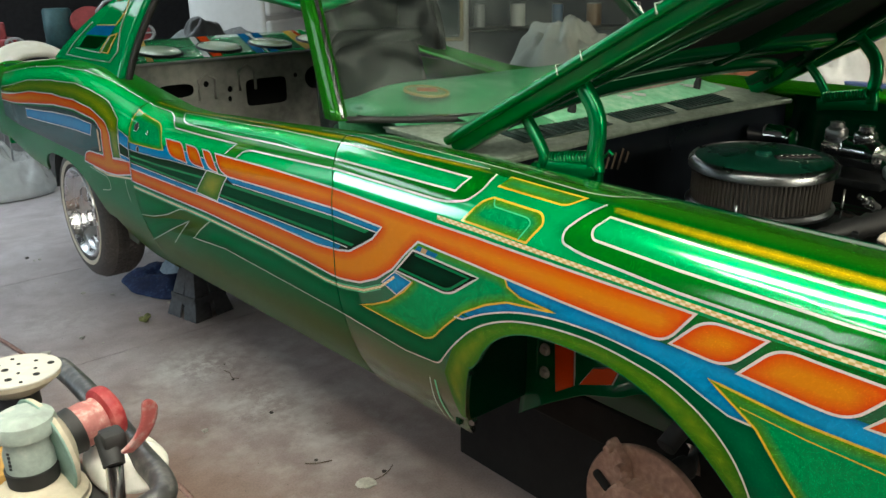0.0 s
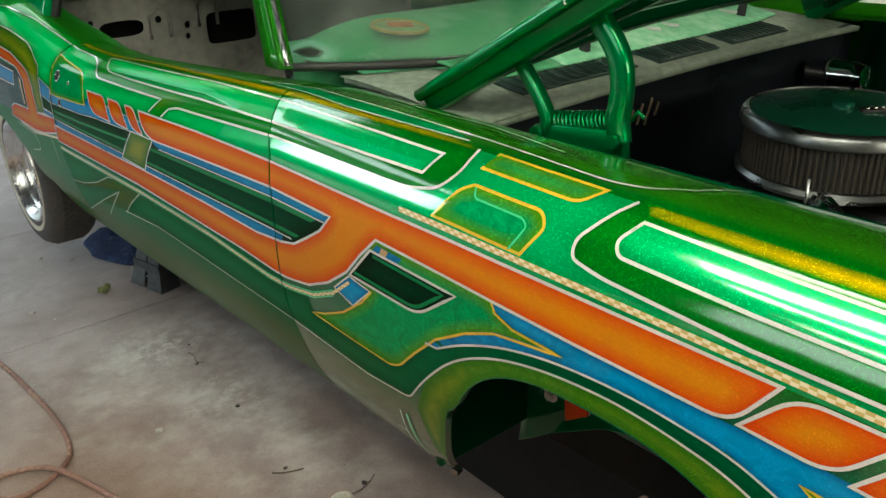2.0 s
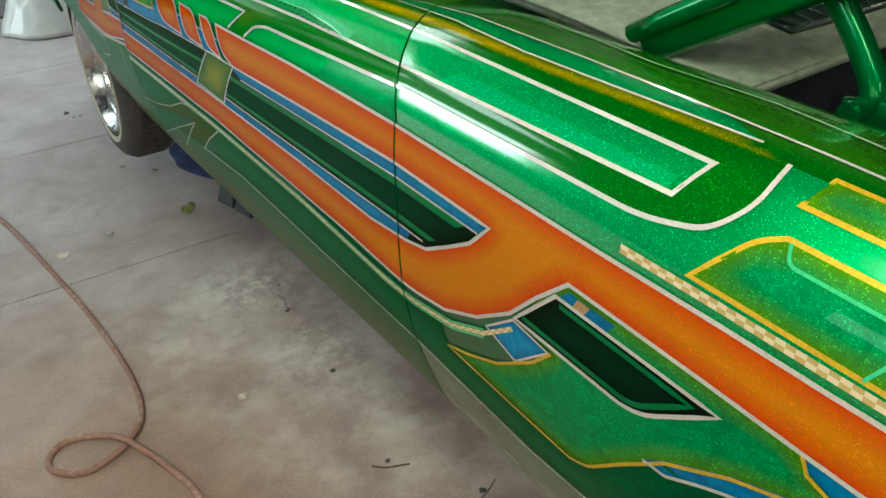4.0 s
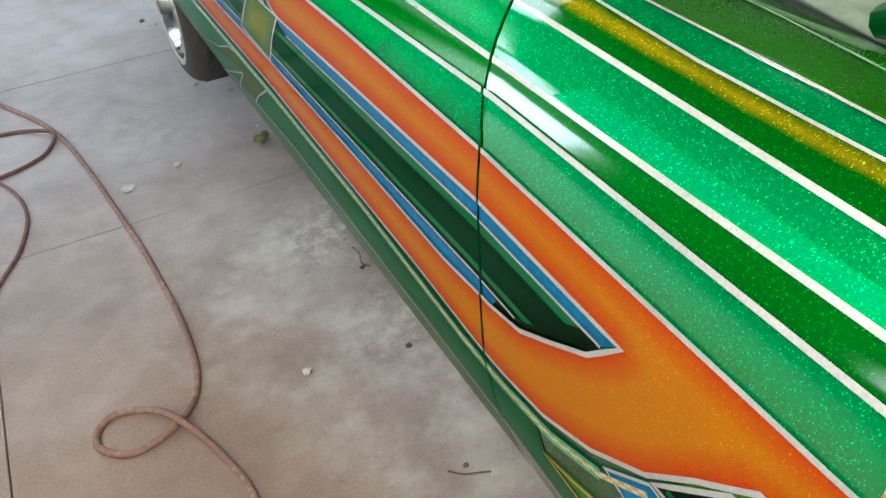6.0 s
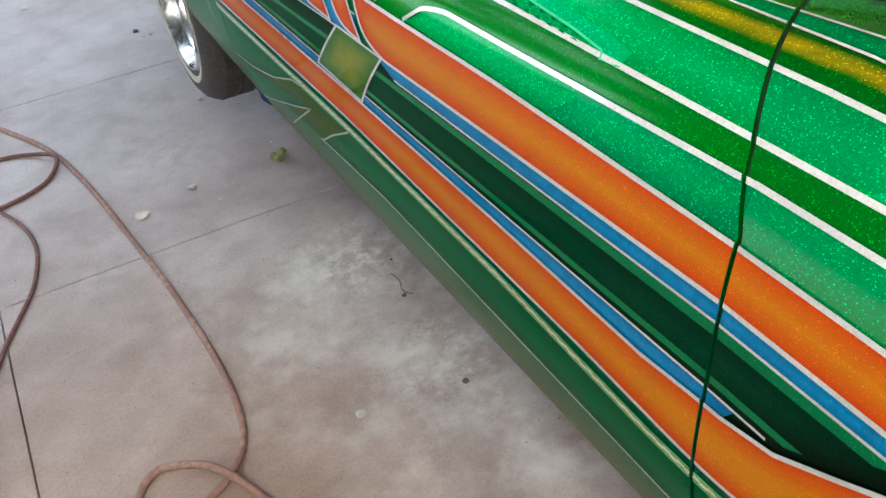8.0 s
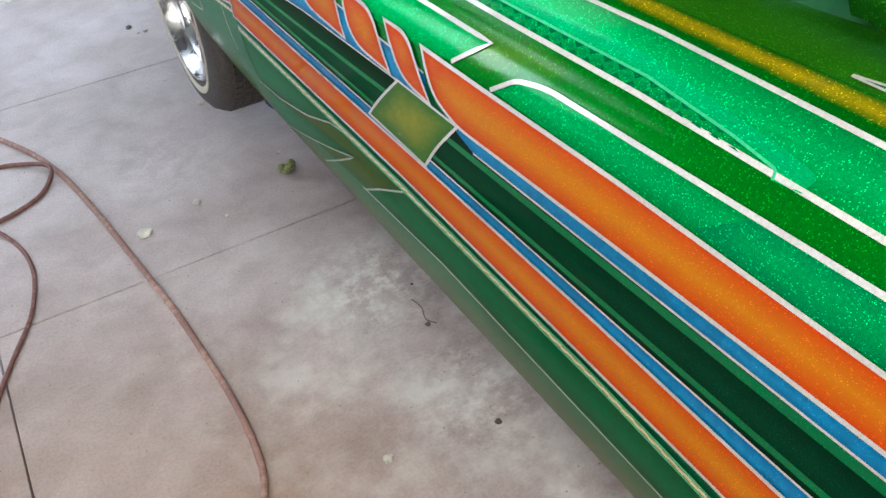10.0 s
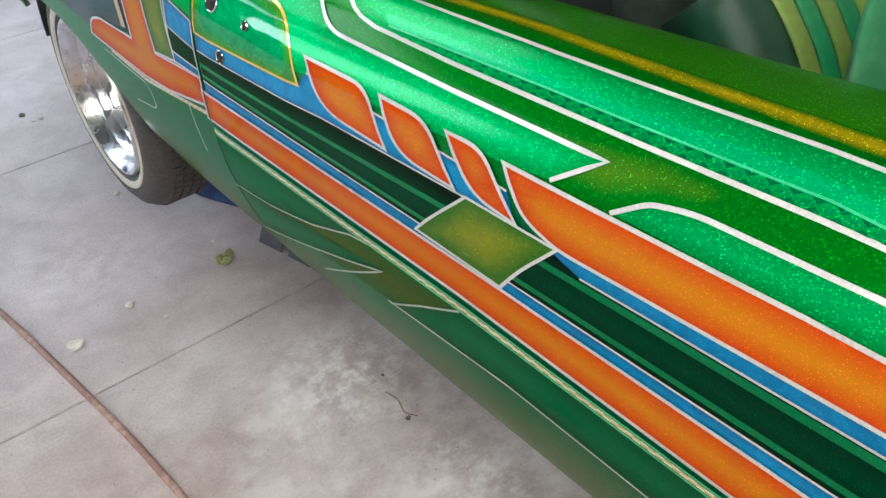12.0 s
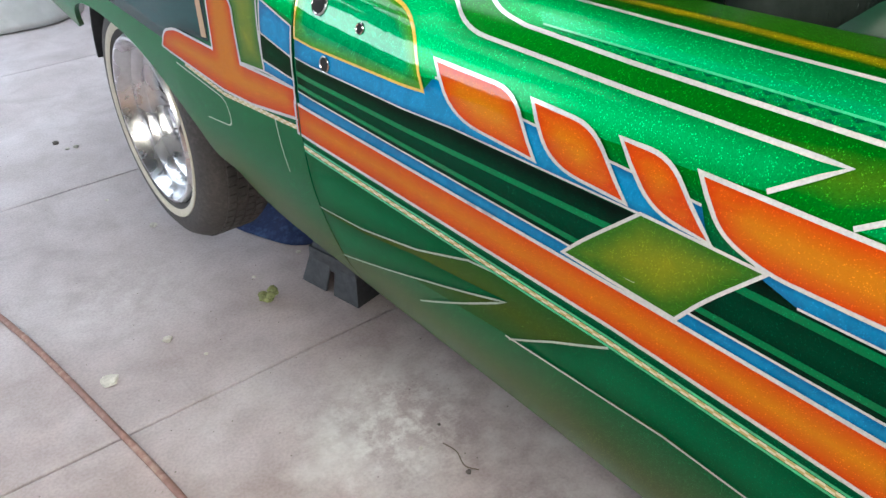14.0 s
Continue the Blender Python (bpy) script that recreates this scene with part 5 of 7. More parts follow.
cyl(b, (0.60, -1.20, 0.98), (0.60, -1.215, 0.98), 0.04, seg=18)
part("alternator", smooth_all(b), CHROME, engine, "chrome alternator")
b = lathe([(0.0, 0.02), (0.03, 0.02), (0.034, 0.012), (0.07, 0.012), (0.074, 0.004), (0.062, 0.0), (0.074, -0.004), (0.07, -0.012), (0.0, -0.012)], pose(0.56, -0.79, 0.985, 62, 0, 48), 28)
part("pulley", b, CHROME, engine, "chrome pulley")
b = bmesh.new()
tube(b, spline([(0.52, -0.62, 0.93), (0.50, -0.78, 1.0), (0.58, -0.90, 1.02), (0.70, -0.93, 0.97)], 8), 0.014, 8)
part("hose", b, BLACK, engine)
b = bmesh.new()
path = spline([(0.66, -0.86, 0.98), (0.78, -0.96, 1.03), (0.95, -1.02, 1.04), (1.10, -1.02, 1.0)], 14)
tube(b, path, [0.024 + 0.004 * (i % 2) for i in range(len(path))], 10)
part("ribbed_hose", b, BLACK, engine, "black ribbed hose")
for k in range(5):
    b = bmesh.new()
    tube(b, spline([(0.58 + 0.02 * k, -0.50 - 0.1 * k, 0.94), (0.52, -0.52 - 0.1 * k, 1.0 - 0.01 * k), (0.47, -0.50 - 0.08 * k, 0.96), (0.44, -0.44 - 0.07 * k, 0.90)], 8), 0.0045, 6)
    part("spark_lead", b, BLACK, engine)
for a_, b_, r_ in (((0.47, -0.46, 0.86), (0.49, -0.72, 1.0), 0.006), ((0.50, -0.40, 0.98), (0.62, -0.55, 0.92), 0.005)):
    b = bmesh.new()
    cyl(b, a_, b_, r_, seg=8)
    part("rod", b, HOODGREEN, engine)
for x, y in ((0.62, -0.70), (0.93, -0.80)):
    b = bmesh.new()
    tube(b, [(x, y, 0.93), (x + 0.002, y, 1.0), (x + 0.006, y, 1.04)], 0.0028, 6)
    part("dipstick", b, DULLCHROME, engine)

# smaller fittings and hoses round the front of the engine
rng = random.Random(5)
for k in range(28):
    x, y = 0.50 + 0.62 * rng.random(), -0.86 - 0.36 * rng.random()
    z, r, h = 0.96 + 0.05 * rng.random(), 0.010 + 0.016 * rng.random(), 0.03 + 0.04 * rng.random()
    m = pose(x, y, z, rng.uniform(-50, 50), rng.uniform(-50, 50), rng.uniform(0, 360))
    part("fitting", lathe([(0, 0), (r, 0), (r, h * 0.4), (r * 1.25, h * 0.42), (r * 1.25, h * 0.6), (r * 0.8, h * 0.62), (r * 0.7, h), (0, h)], m, 14), (CHROME, DULLCHROME, DARKMETAL)[k % 3], engine)
for k in range(9):
    x, y = 0.48 + 0.5 * rng.random(), -0.84 - 0.3 * rng.random()
    b = bmesh.new()
    tube(b, spline([(x, y, 0.92), (x + rng.uniform(-0.06, 0.06), y - 0.05, 0.99 + 0.03 * rng.random()), (x + rng.uniform(-0.1, 0.1), y - 0.12, 0.99), (x + rng.uniform(-0.12, 0.12), y - 0.18, 0.92)], 7), 0.005 + 0.006 * rng.random(), 7)
    part("hose", b, (BLACK, BLACK, DULLCHROME)[k % 3], engine)

# hydraulic pumps by the far side of the bay
pumps = thing("brake_booster", "chrome cylinders and fittings beside the far fender", "cylinder")
for (x0, y0, z0), (x1, y1, z1), r in (((1.36, -0.30, 1.05), (1.34, -0.46, 1.06), 0.035), ((1.36, -0.55, 1.045), (1.28, -0.74, 1.055), 0.042), ((1.42, -0.62, 1.03), (1.36, -0.78, 1.03), 0.03)):
    d = Vector((x1 - x0, y1 - y0, z1 - z0))
    m = Matrix.Translation((x0, y0, z0)) @ d.to_track_quat("Z", "Y").to_matrix().to_4x4()
    L = d.length
    part("cylinder", lathe([(0, 0), (r * 0.7, 0.004), (r, 0.02), (r, L * 0.4), (r * 1.06, L * 0.42), (r * 1.06, L * 0.47), (r, L * 0.49), (r, L - 0.03), (r * 0.75, L - 0.006), (0, L)], m, 24), CHROME, pumps)
for x, y, z in ((1.34, -0.58, 1.09), (1.30, -0.68, 1.095), (1.27, -0.78, 1.02)):
    b = bmesh.new()
    box(b, (x, y, z), (0.05, 0.055, 0.045), 0.014, seg=3)
    cyl(b, (x, y, z + 0.02), (x, y, z + 0.035), 0.02, seg=14)
    part("reservoir", smooth_all(b), DULLCHROME, pumps)
b = bmesh.new()
box(b, (1.32, -0.62, 0.985), (0.20, 0.30, 0.02), 0.004)
box(b, (1.42, -0.62, 0.80), (0.03, 0.3, 0.37), 0.004)
part("bracket", b, DARKMETAL, pumps)
b = bmesh.new()
tube(b, spline([(1.30, -0.70, 1.06), (1.22, -0.80, 1.05), (1.20, -0.88, 0.98), (1.24, -0.95, 0.90)], 8), 0.006, 6)
part("brake_line", b, DULLCHROME, pumps)


# papers and a rag lying on the apron
PAPER = surface("white_paper", (0.72, 0.70, 0.68), 0.8, 0, 40, 0.06, 0.05, 5)
me = sheet(lambda u, v: (0.325 + 0.16 * u + 0.02 * v, -0.985 - 0.16 * v - 0.06 * u, 1.075 + 0.012 * math.sin(5 * u + 3 * v) - 0.03 * u), np.linspace(0, 1, 12), np.linspace(0, 1, 12), 0.0015)
tagged(part("paper", me, PAPER), "white sheet of paper lying in the engine bay", "paper")
me = sheet(lambda u, v: (0.47 + 0.16 * u, -1.07 - 0.18 * v, 1.05 + 0.035 * math.sin(4 * u + 1) * math.cos(5 * v)), np.linspace(0, 1, 16), np.linspace(0, 1, 16), 0.006)
tagged(part("rag", me, surface("cream_rag", (0.66, 0.58, 0.46), 0.9, 0, 90, 0.15, 0.3, 9)), "crumpled cream rag lying on the engine", "rag")
b = bmesh.new()
box(b, (0.86, -1.05, 0.88), (0.70, 0.62, 0.05), 0.02)
part("front_cover", b, DARKMETAL, engine)

# hood: skin, inner rim, ribs
HINGE, OPEN = Vector((0, -0.155, 1.178)), radians(28.5)


def hood_point(x, u, up=0.0):
    """u metres ahead of the hinge line along the opened hood, up above its outer skin."""
    k = 0.02 * (1 - ((x - CX) / 0.7) ** 2)
    h = k + up - 0.03
    return (x, HINGE.y - u * math.cos(OPEN) + h * math.sin(OPEN), HINGE.z + u * math.sin(OPEN) + h * math.cos(OPEN))


def hood_rear(x):
    """The rear edge follows the curved glass: it lies further ahead at the middle."""
    return HOOD_BOW * (1 - min(1.0, abs(x - CX) / 0.69) ** 4)


HOOD_BOW = 0.20
hood = thing("hood", "raised green candy hood with bare ribbed underside", "hood")
X0, X1 = 0.235, 2 * CX - 0.235
part("skin", sheet(lambda u, x: hood_point(x, hood_rear(x) + (1.5 - hood_rear(x)) * u, 0.03), np.linspace(0, 1, 40), np.linspace(X0, X1, 40), 0.006, flip=True), HOODGREEN, hood)


def hood_bar(path, wide, deep, name, mat=HOODGREEN, label=""):
    """A pressed rib along a path of (x, u) under the skin."""
    P = np.array(path, float)
    d = np.gradient(P, axis=0)
    d /= np.linalg.norm(d, axis=1, keepdims=True)
    nrm = np.stack([-d[:, 1], d[:, 0]], 1)
    prof = [(-0.5, 0.022), (-0.40, -deep * 0.6), (-0.28, -deep), (0.28, -deep), (0.40, -deep * 0.6), (0.5, 0.022)]
    verts, faces = [], []
    for p, q in zip(P, nrm):
        for a, h in prof:
            w = p + q * a * wide
            verts.append(hood_point(w[0], w[1], h))
    n = len(prof)
    for i in range(len(P) - 1):
        for j in range(n - 1):
            faces.append((i * n + j, i * n + j + 1, (i + 1) * n + j + 1, (i + 1) * n + j))
    bm = bmesh.new()
    vs = [bm.verts.new(v) for v in verts]
    for f in faces:
        bm.faces.new([vs[k] for k in f])
    part(name, smooth_all(bm, 50), mat, hood, label)


# plain black sheet under the skin, between the ribs
part("underside_sheet", sheet(lambda u, x: hood_point(x, hood_rear(x) + 0.04 + (1.44 - hood_rear(x)) * u, 0.018), np.linspace(0, 1, 30), np.linspace(X0 + 0.06, X1 - 0.06, 30), 0.006, flip=True), UNDERSEAL, hood, "black underside of the hood")
RIBGREEN = candy("dark_green_rib", (0.001, 0.045, 0.014), flake=0.05, metal=0.3, coat=0.6)
us = np.linspace(0, 1.5, 30)
hood_bar([(X0 + 0.030, u) for u in us], 0.060, 0.022, "side_rim")
hood_bar([(X1 - 0.030, u) for u in us], 0.060, 0.022, "side_rim")
hood_bar([(X0 + 0.13, u) for u in us[1:]], 0.05, 0.004, "side_rib", RIBGREEN)
hood_bar([(X1 - 0.13, u) for u in us[1:]], 0.05, 0.004, "side_rib", RIBGREEN)
hood_bar([(x, hood_rear(x) + 0.035) for x in np.linspace(X0 + 0.03, X1 - 0.03, 40)], 0.06, 0.010, "rear_rim", RIBGREEN)
hood_bar([(x, 0.36) for x in np.linspace(X0 + 0.05, X1 - 0.05, 30)], 0.09, 0.010, "cross_rib", RIBGREEN)
hood_bar([(X0 + 0.10 + 0.5 * k, 0.22 + 1.1 * k) for k in np.linspace(0, 1, 24)], 0.07, 0.016, "diagonal_rib", RIBGREEN)
hood_bar([(X1 - 0.10 - 0.5 * k, 0.22 + 1.1 * k) for k in np.linspace(0, 1, 24)], 0.07, 0.016, "diagonal_rib", RIBGREEN)
hood_bar([(CX, u) for u in us[6:]], 0.07, 0.014, "centre_rib", RIBGREEN)
b = bmesh.new()
tube(b, [hood_point(X0 - 0.004, u, 0.018) for u in us], 0.012, 8)
part("edge_roll", b, HOODGREEN, hood)
b = bmesh.new()
tube(b, [hood_point(X1 + 0.004, u, 0.018) for u in us], 0.012, 8)
part("edge_roll", b, HOODGREEN, hood)
for u in (0.40, 0.47, 0.66):
    b = bmesh.new()
    tube(b, [hood_point(X0 - 0.017, u, 0.012), hood_point(X0 - 0.013, u, 0.032), hood_point(X0 + 0.02, u, 0.034)], 0.002, 5)
    part("paint_seam", b, PALE_LINE, hood)


# hinges
def hinge(mirror):
    fx = (lambda x: 2 * CX - x) if mirror else (lambda x: x)
    g = new("hood_hinge")
    g.parent = hood
    tagged(g, "green hood hinge with curved arm and coil spring")

    def bar(name, pts, wide, thick):
        P = spline(pts, 8)
        bm = bmesh.new()
        rings = []
        for i, p in enumerate(P):
            d = P[min(i + 1, len(P) - 1)] - P[max(i - 1, 0)]
            d /= np.linalg.norm(d)
            n = np.array([-d[1], d[0]])
            ring = []
            for a, h in ((-0.5, 0.35), (-0.42, 0.5), (0.42, 0.5), (0.5, 0.35), (0.5, -0.35), (0.42, -0.5), (-0.42, -0.5), (-0.5, -0.35)):
                q = p + n * a * wide
                ring.append(bm.verts.new((fx(0.285 - h * thick), q[0], q[1])))
            rings.append(ring)
        for r0, r1 in zip(rings, rings[1:]):
            for k in range(8):
                bm.faces.new((r0[k], r0[(k + 1) % 8], r1[(k + 1) % 8], r1[k]))
        bm.faces.new(rings[0][::-1]), bm.faces.new(rings[-1])
        return part(name, smooth_all(bm, 35), HOODGREEN, g)

    bar("front_arm", [(-0.485, 1.365), (-0.525, 1.325), (-0.560, 1.280), (-0.570, 1.235), (-0.565, 1.185), (-0.570, 1.150)], 0.034, 0.022)
    bar("rear_arm", [(-0.345, 1.262), (-0.372, 1.235), (-0.405, 1.195), (-0.425, 1.160), (-0.415, 1.135)], 0.022, 0.020)
    bar("base", [(-0.40, 1.128), (-0.48, 1.140), (-0.585, 1.148)], 0.040, 0.010)
    b = bmesh.new()
    turns, n = 16, 16 * 10
    c0, c1 = Vector((fx(0.300), -0.425, 1.155)), Vector((fx(0.300), -0.560, 1.178))
    d = (c1 - c0).normalized()
    s = d.cross(Vector((1, 0, 0))).normalized()
    tube(b, [c0 + (c1 - c0) * (i / n) + (Vector((1, 0, 0)) * math.cos(i / 10 * 2 * math.pi) + s * math.sin(i / 10 * 2 * math.pi)) * 0.014 for i in range(n + 1)], 0.0036, 6)
    part("spring", b, HOODGREEN, g, "green coil spring")
    b = bmesh.new()
    tube(b, [c1, c1 + Vector((0, -0.02, 0.006)), c1 + Vector((0, -0.03, 0.02)), c1 + Vector((0, -0.04, 0.012))], 0.0036, 6)
    part("spring_hook", b, HOODGREEN, g)
    for y, z in ((-0.570, 1.155), (-0.415, 1.140)):
        b = bmesh.new()
        cyl(b, (fx(0.270), y, z), (fx(0.262), y, z), 0.011, seg=14)
        part("pivot", smooth_all(b), HOODGREEN, g)
    return g


hinge(False), hinge(True)

# windscreen, pillars, roof and rear sail
def shield(x_, v):
    """Windscreen: x_ -1..1 across, v 0..1 up."""
    half = 0.765 - 0.115 * v
    x = CX + x_ * half
    y0, y1 = -0.10 + 0.27 * abs(x_) ** 2.6, 0.33 + 0.13 * abs(x_) ** 2.6
    return (x, y0 + (y1 - y0) * v, 1.172 + 0.33 * v + 0.012 * abs(x_) ** 2)


screen = part("windscreen", sheet(shield, np.linspace(-1, 1, 40), np.linspace(0, 1, 12), 0.005), GLASS, car, "clear windscreen with smeary glass")
screen.visible_shadow = False
b = bmesh.new()
tube(b, [Vector(shield(k, 0)) + Vector((0, -0.004, 0.002)) for k in np.linspace(-1, 1, 40)], 0.009, 8)
part("screen_seal", b, BLACK, car)
for side in (-1, 1):
    def pillar(u, v, side=side):
        a = Vector(shield(side, v * 1.05))
        prof = [(0.0, 0.012), (-0.024, 0.006), (-0.026, -0.020), (-0.018, -0.062), (0.008, -0.066), (0.012, -0.02)]
        k = u * (len(prof) - 1)
        i = min(int(k), len(prof) - 2)
        w = k - i
        ox, oy = (prof[i][0] * (1 - w) + prof[i + 1][0] * w), (prof[i][1] * (1 - w) + prof[i + 1][1] * w)
        return (a.x + (ox if side < 0 else -ox), a.y - oy, a.z)
    part("front_pillar", sheet(pillar, np.linspace(0, 1, 26), np.linspace(0, 1, 14), 0.004, flip=side > 0), candy("candy_lime_pillar", (0.016, 0.12, 0.006), flake=0.5, coat=0.5) if side < 0 else HOODGREEN, car, "lime green flake windscreen pillar")
    b = bmesh.new()
    tube(b, [Vector(shield(side, v)) + Vector((-side * -0.012, -0.008, 0.004)) for v in np.linspace(0, 1, 12)], 0.007, 6)
    part("pillar_trim", b, DULLCHROME, car)


def roof(u, v):
    x = CX + (u * 2 - 1) * 0.66
    e = abs(u * 2 - 1)
    return (x, 0.36 + v * 1.38 + 0.10 * e ** 2 * (1 - v), 1.585 - 0.085 * e ** 3 - 0.05 * (2 * v - 1) ** 2)


part("roof", sheet(roof, np.linspace(0, 1, 24), np.linspace(0, 1, 20), 0.02), HOODGREEN, car, "green roof with dark headliner")
part("headliner", sheet(lambda u, v: tuple(Vector(roof(u, v)) + Vector((0, 0, -0.03))), np.linspace(0.03, 0.97, 12), np.linspace(0.02, 0.98, 10), 0.004), BLACK, car)
SAILGREEN = candy("candy_green_sail", (0.003, 0.24, 0.07), flake=0.4, metal=0.3)
SAIL_OUT = 0.034
for side in (0, 1):
    mx = (lambda x: 2 * CX - x) if side else (lambda x: x)

    def sail(u, v, mx=mx):
        """Rear sail panel: u back along the foot, v up."""
        foot = Vector((0.125 + 0.05 * u, 1.60 + 0.90 * u, 1.125 + 0.055 * u))
        top = Vector((0.275, 1.54 + 0.31 * u, 1.485 - 0.025 * u))
        p = foot.lerp(top, v)
        bulge = 0.018 * math.sin(math.pi * v)
        return (mx(p.x - bulge), p.y + 0.06 * u * v * (1 - v), p.z)
    part("rear_sail", sheet(sail, np.linspace(0, 1, 20), np.linspace(0, 1, 18), 0.03, flip=not side), UNDERSEAL if side else SAILGREEN, car, "green rear roof pillar with painted boxes")
    if not side:
        def on_sail(u, v):
            p = Vector(sail(u, v))
            n = (Vector(sail(u + 0.01, v)) - p).cross(Vector(sail(u, v + 0.01)) - p).normalized()
            return p + (n if n.x < 0 else -n) * SAIL_OUT
        for pts, mat in (([(0.71, 0.57), (0.34, 0.60), (0.34, 0.49), (0.78, 0.44)], BLUE), ([(0.74, 0.43), (0.38, 0.47), (0.44, 0.32), (0.73, 0.27)], DEEP),
                         ([(0.34, 0.48), (0.23, 0.53), (0.25, 0.31), (0.38, 0.30)], OLIVE), ([(0.70, 0.58), (0.33, 0.62), (0.30, 0.78), (0.46, 0.92), (0.77, 0.88)], MIDGREEN)):
            q = [np.array(k) for k in pts]
            q = q[:4] if len(q) == 4 else [q[0], q[1], (q[2] + q[3]) / 2, q[4]]
            me = sheet(lambda a, c: tuple(on_sail(*((q[0] * (1 - a) + q[1] * a) * (1 - c) + (q[3] * (1 - a) + q[2] * a) * c))), np.linspace(0, 1, 6), np.linspace(0, 1, 5))
            part("painted_box", me, mat, car)
        for pts, mat in (([(0.85, 0.12), (0.18, 0.23), (0.11, 0.36), (0.36, 0.91)], PALE_LINE), ([(0.85, 0.12), (0.86, 0.28), (0.84, 0.60)], PALE_LINE), ([(0.76, 0.25), (0.36, 0.29), (0.32, 0.50)], PALE_LINE), ([(0.34, 0.48), (0.23, 0.53), (0.25, 0.31), (0.38, 0.30), (0.34, 0.48)], YELLOW_LINE),
                         ([(0.70, 0.575), (0.33, 0.61), (0.30, 0.78), (0.46, 0.92), (0.77, 0.88)], YELLOW_LINE)):
            line = [on_sail(a[0] + (c[0] - a[0]) * k / 6, a[1] + (c[1] - a[1]) * k / 6) for a, c in zip(pts, pts[1:]) for k in range(7)]
            b = bmesh.new()
            tube(b, line, 0.0028, 5)
            part("pinstripe", b, mat, car)
    # window opening: dark weatherstrip down the sail's front edge and along the roof rail
    b = bmesh.new()
    tube(b, [Vector(sail(0, v)) + Vector((0, -0.008, 0)) for v in np.linspace(0, 1, 12)], 0.014, 8)
    part("weatherstrip", b, BLACK, car)
    b = bmesh.new()
    tube(b, [(mx(0.272), y, 1.485 + 0.02 * math.sin((y - 0.45) * 2.6)) for y in np.linspace(0.44, 1.56, 16)], 0.02, 8)
    part("roof_rail", b, HOODGREEN, car)
    # rear quarter shoulder between the side and the sail's foot
part("rear_deck", sheet(lambda u, v: (0.13 + u * (2 * CX - 0.26), 2.42 + 1.05 * v, 1.165 - 0.075 * v - 0.0 * u + 0.015 * math.sin(math.pi * u)), np.linspace(0, 1, 16), np.linspace(0, 1, 10), 0.02), HOODGREEN, car, "green trunk lid")

# cabin: dash, parcel shelf, seat-back panel, seats, door top
def dash_point(x, v):
    prof = [(-0.05, 1.145), (0.06, 1.160), (0.14, 1.188), (0.22, 1.215), (0.30, 1.230), (0.37, 1.224), (0.40, 1.180), (0.40, 1.0)]
    p = spline(prof, 6)
    k = np.linspace(0, 1, len(p))
    q = (np.interp(v, k, p[:, 0]), np.interp(v, k, p[:, 1]))
    u = abs(x - CX) / 0.6
    return (x, q[0] + 0.07 * u ** 3, q[1] - 0.35 * max(0, u - 0.66) ** 2 * max(0, q[1] - 1.1) / 0.10)


part("dashboard", sheet(dash_point, np.linspace(0.34, 1.52, 40), np.linspace(0, 1, 43), 0.01, flip=True), DUSTGREEN, car, "dusty green dashboard pad")
om = Matrix.Translation((0.478, 0.215, 1.219)) @ (Vector((-0.05, -0.30, 0.95))).to_track_quat("Z", "Y").to_matrix().to_4x4() @ pose(0, 0, 0, 0, 0, -22)
oval = part("oval_badge", lathe([(0.0, 0.004), (0.050, 0.004), (0.054, 0.002)], om @ Matrix.Diagonal((1.15, 0.62, 1, 1)), 32), surface("dull_painted_badge", (0.14, 0.22, 0.09), 0.5, 0, 60, 0.3, 0.0, 8), car, "oval painted badge edged in dull gold")
part("oval_rim", lathe([(0.052, 0.0), (0.053, 0.007), (0.058, 0.007), (0.059, 0.0)], om @ Matrix.Diagonal((1.15, 0.62, 1, 1)), 32), surface("dull_gold_rim", (0.30, 0.24, 0.08), 0.5, 0.2, 60, 0.3, 0.0, 8), car)
b = bmesh.new()
box(b, (0.002, 0.006, 0.006), (0.06, 0.022, 0.003), 0.001, m=om @ pose(0, 0, 0, 0, 0, 8))
part("oval_block", b, surface("faded_orange", (0.34, 0.13, 0.06), 0.6, 0, 60, 0.3, 0.0, 8), car)


def holed(outer, holes, thick, m, name, mat, parent, label=""):
    """A flat pressing with openings through it: loops in local x, z; y is the thickness."""
    bm = bmesh.new()
    es = []
    for loop in [outer] + holes:
        vs = [bm.verts.new((x, 0, z)) for x, z in loop]
        es += [bm.edges.new((a, c)) for a, c in zip(vs, vs[1:] + vs[:1])]
    bmesh.ops.triangle_fill(bm, edges=es, use_beauty=True)
    out = bmesh.ops.extrude_face_region(bm, geom=bm.faces[:])
    bmesh.ops.translate(bm, vec=(0, thick, 0), verts=[v for v in out["geom"] if isinstance(v, bmesh.types.BMVert)])
    bmesh.ops.transform(bm, matrix=m, verts=bm.verts[:])
    return part(name, bm, mat, parent, label)


def oval_loop(x, z, a, c, n=20, p=2.0):
    return [(x + a * math.copysign(abs(math.cos(t)) ** (2 / p), math.cos(t)), z + c * math.copysign(abs(math.sin(t)) ** (2 / p), math.sin(t))) for t in np.linspace(0, 2 * math.pi, n, endpoint=False)]


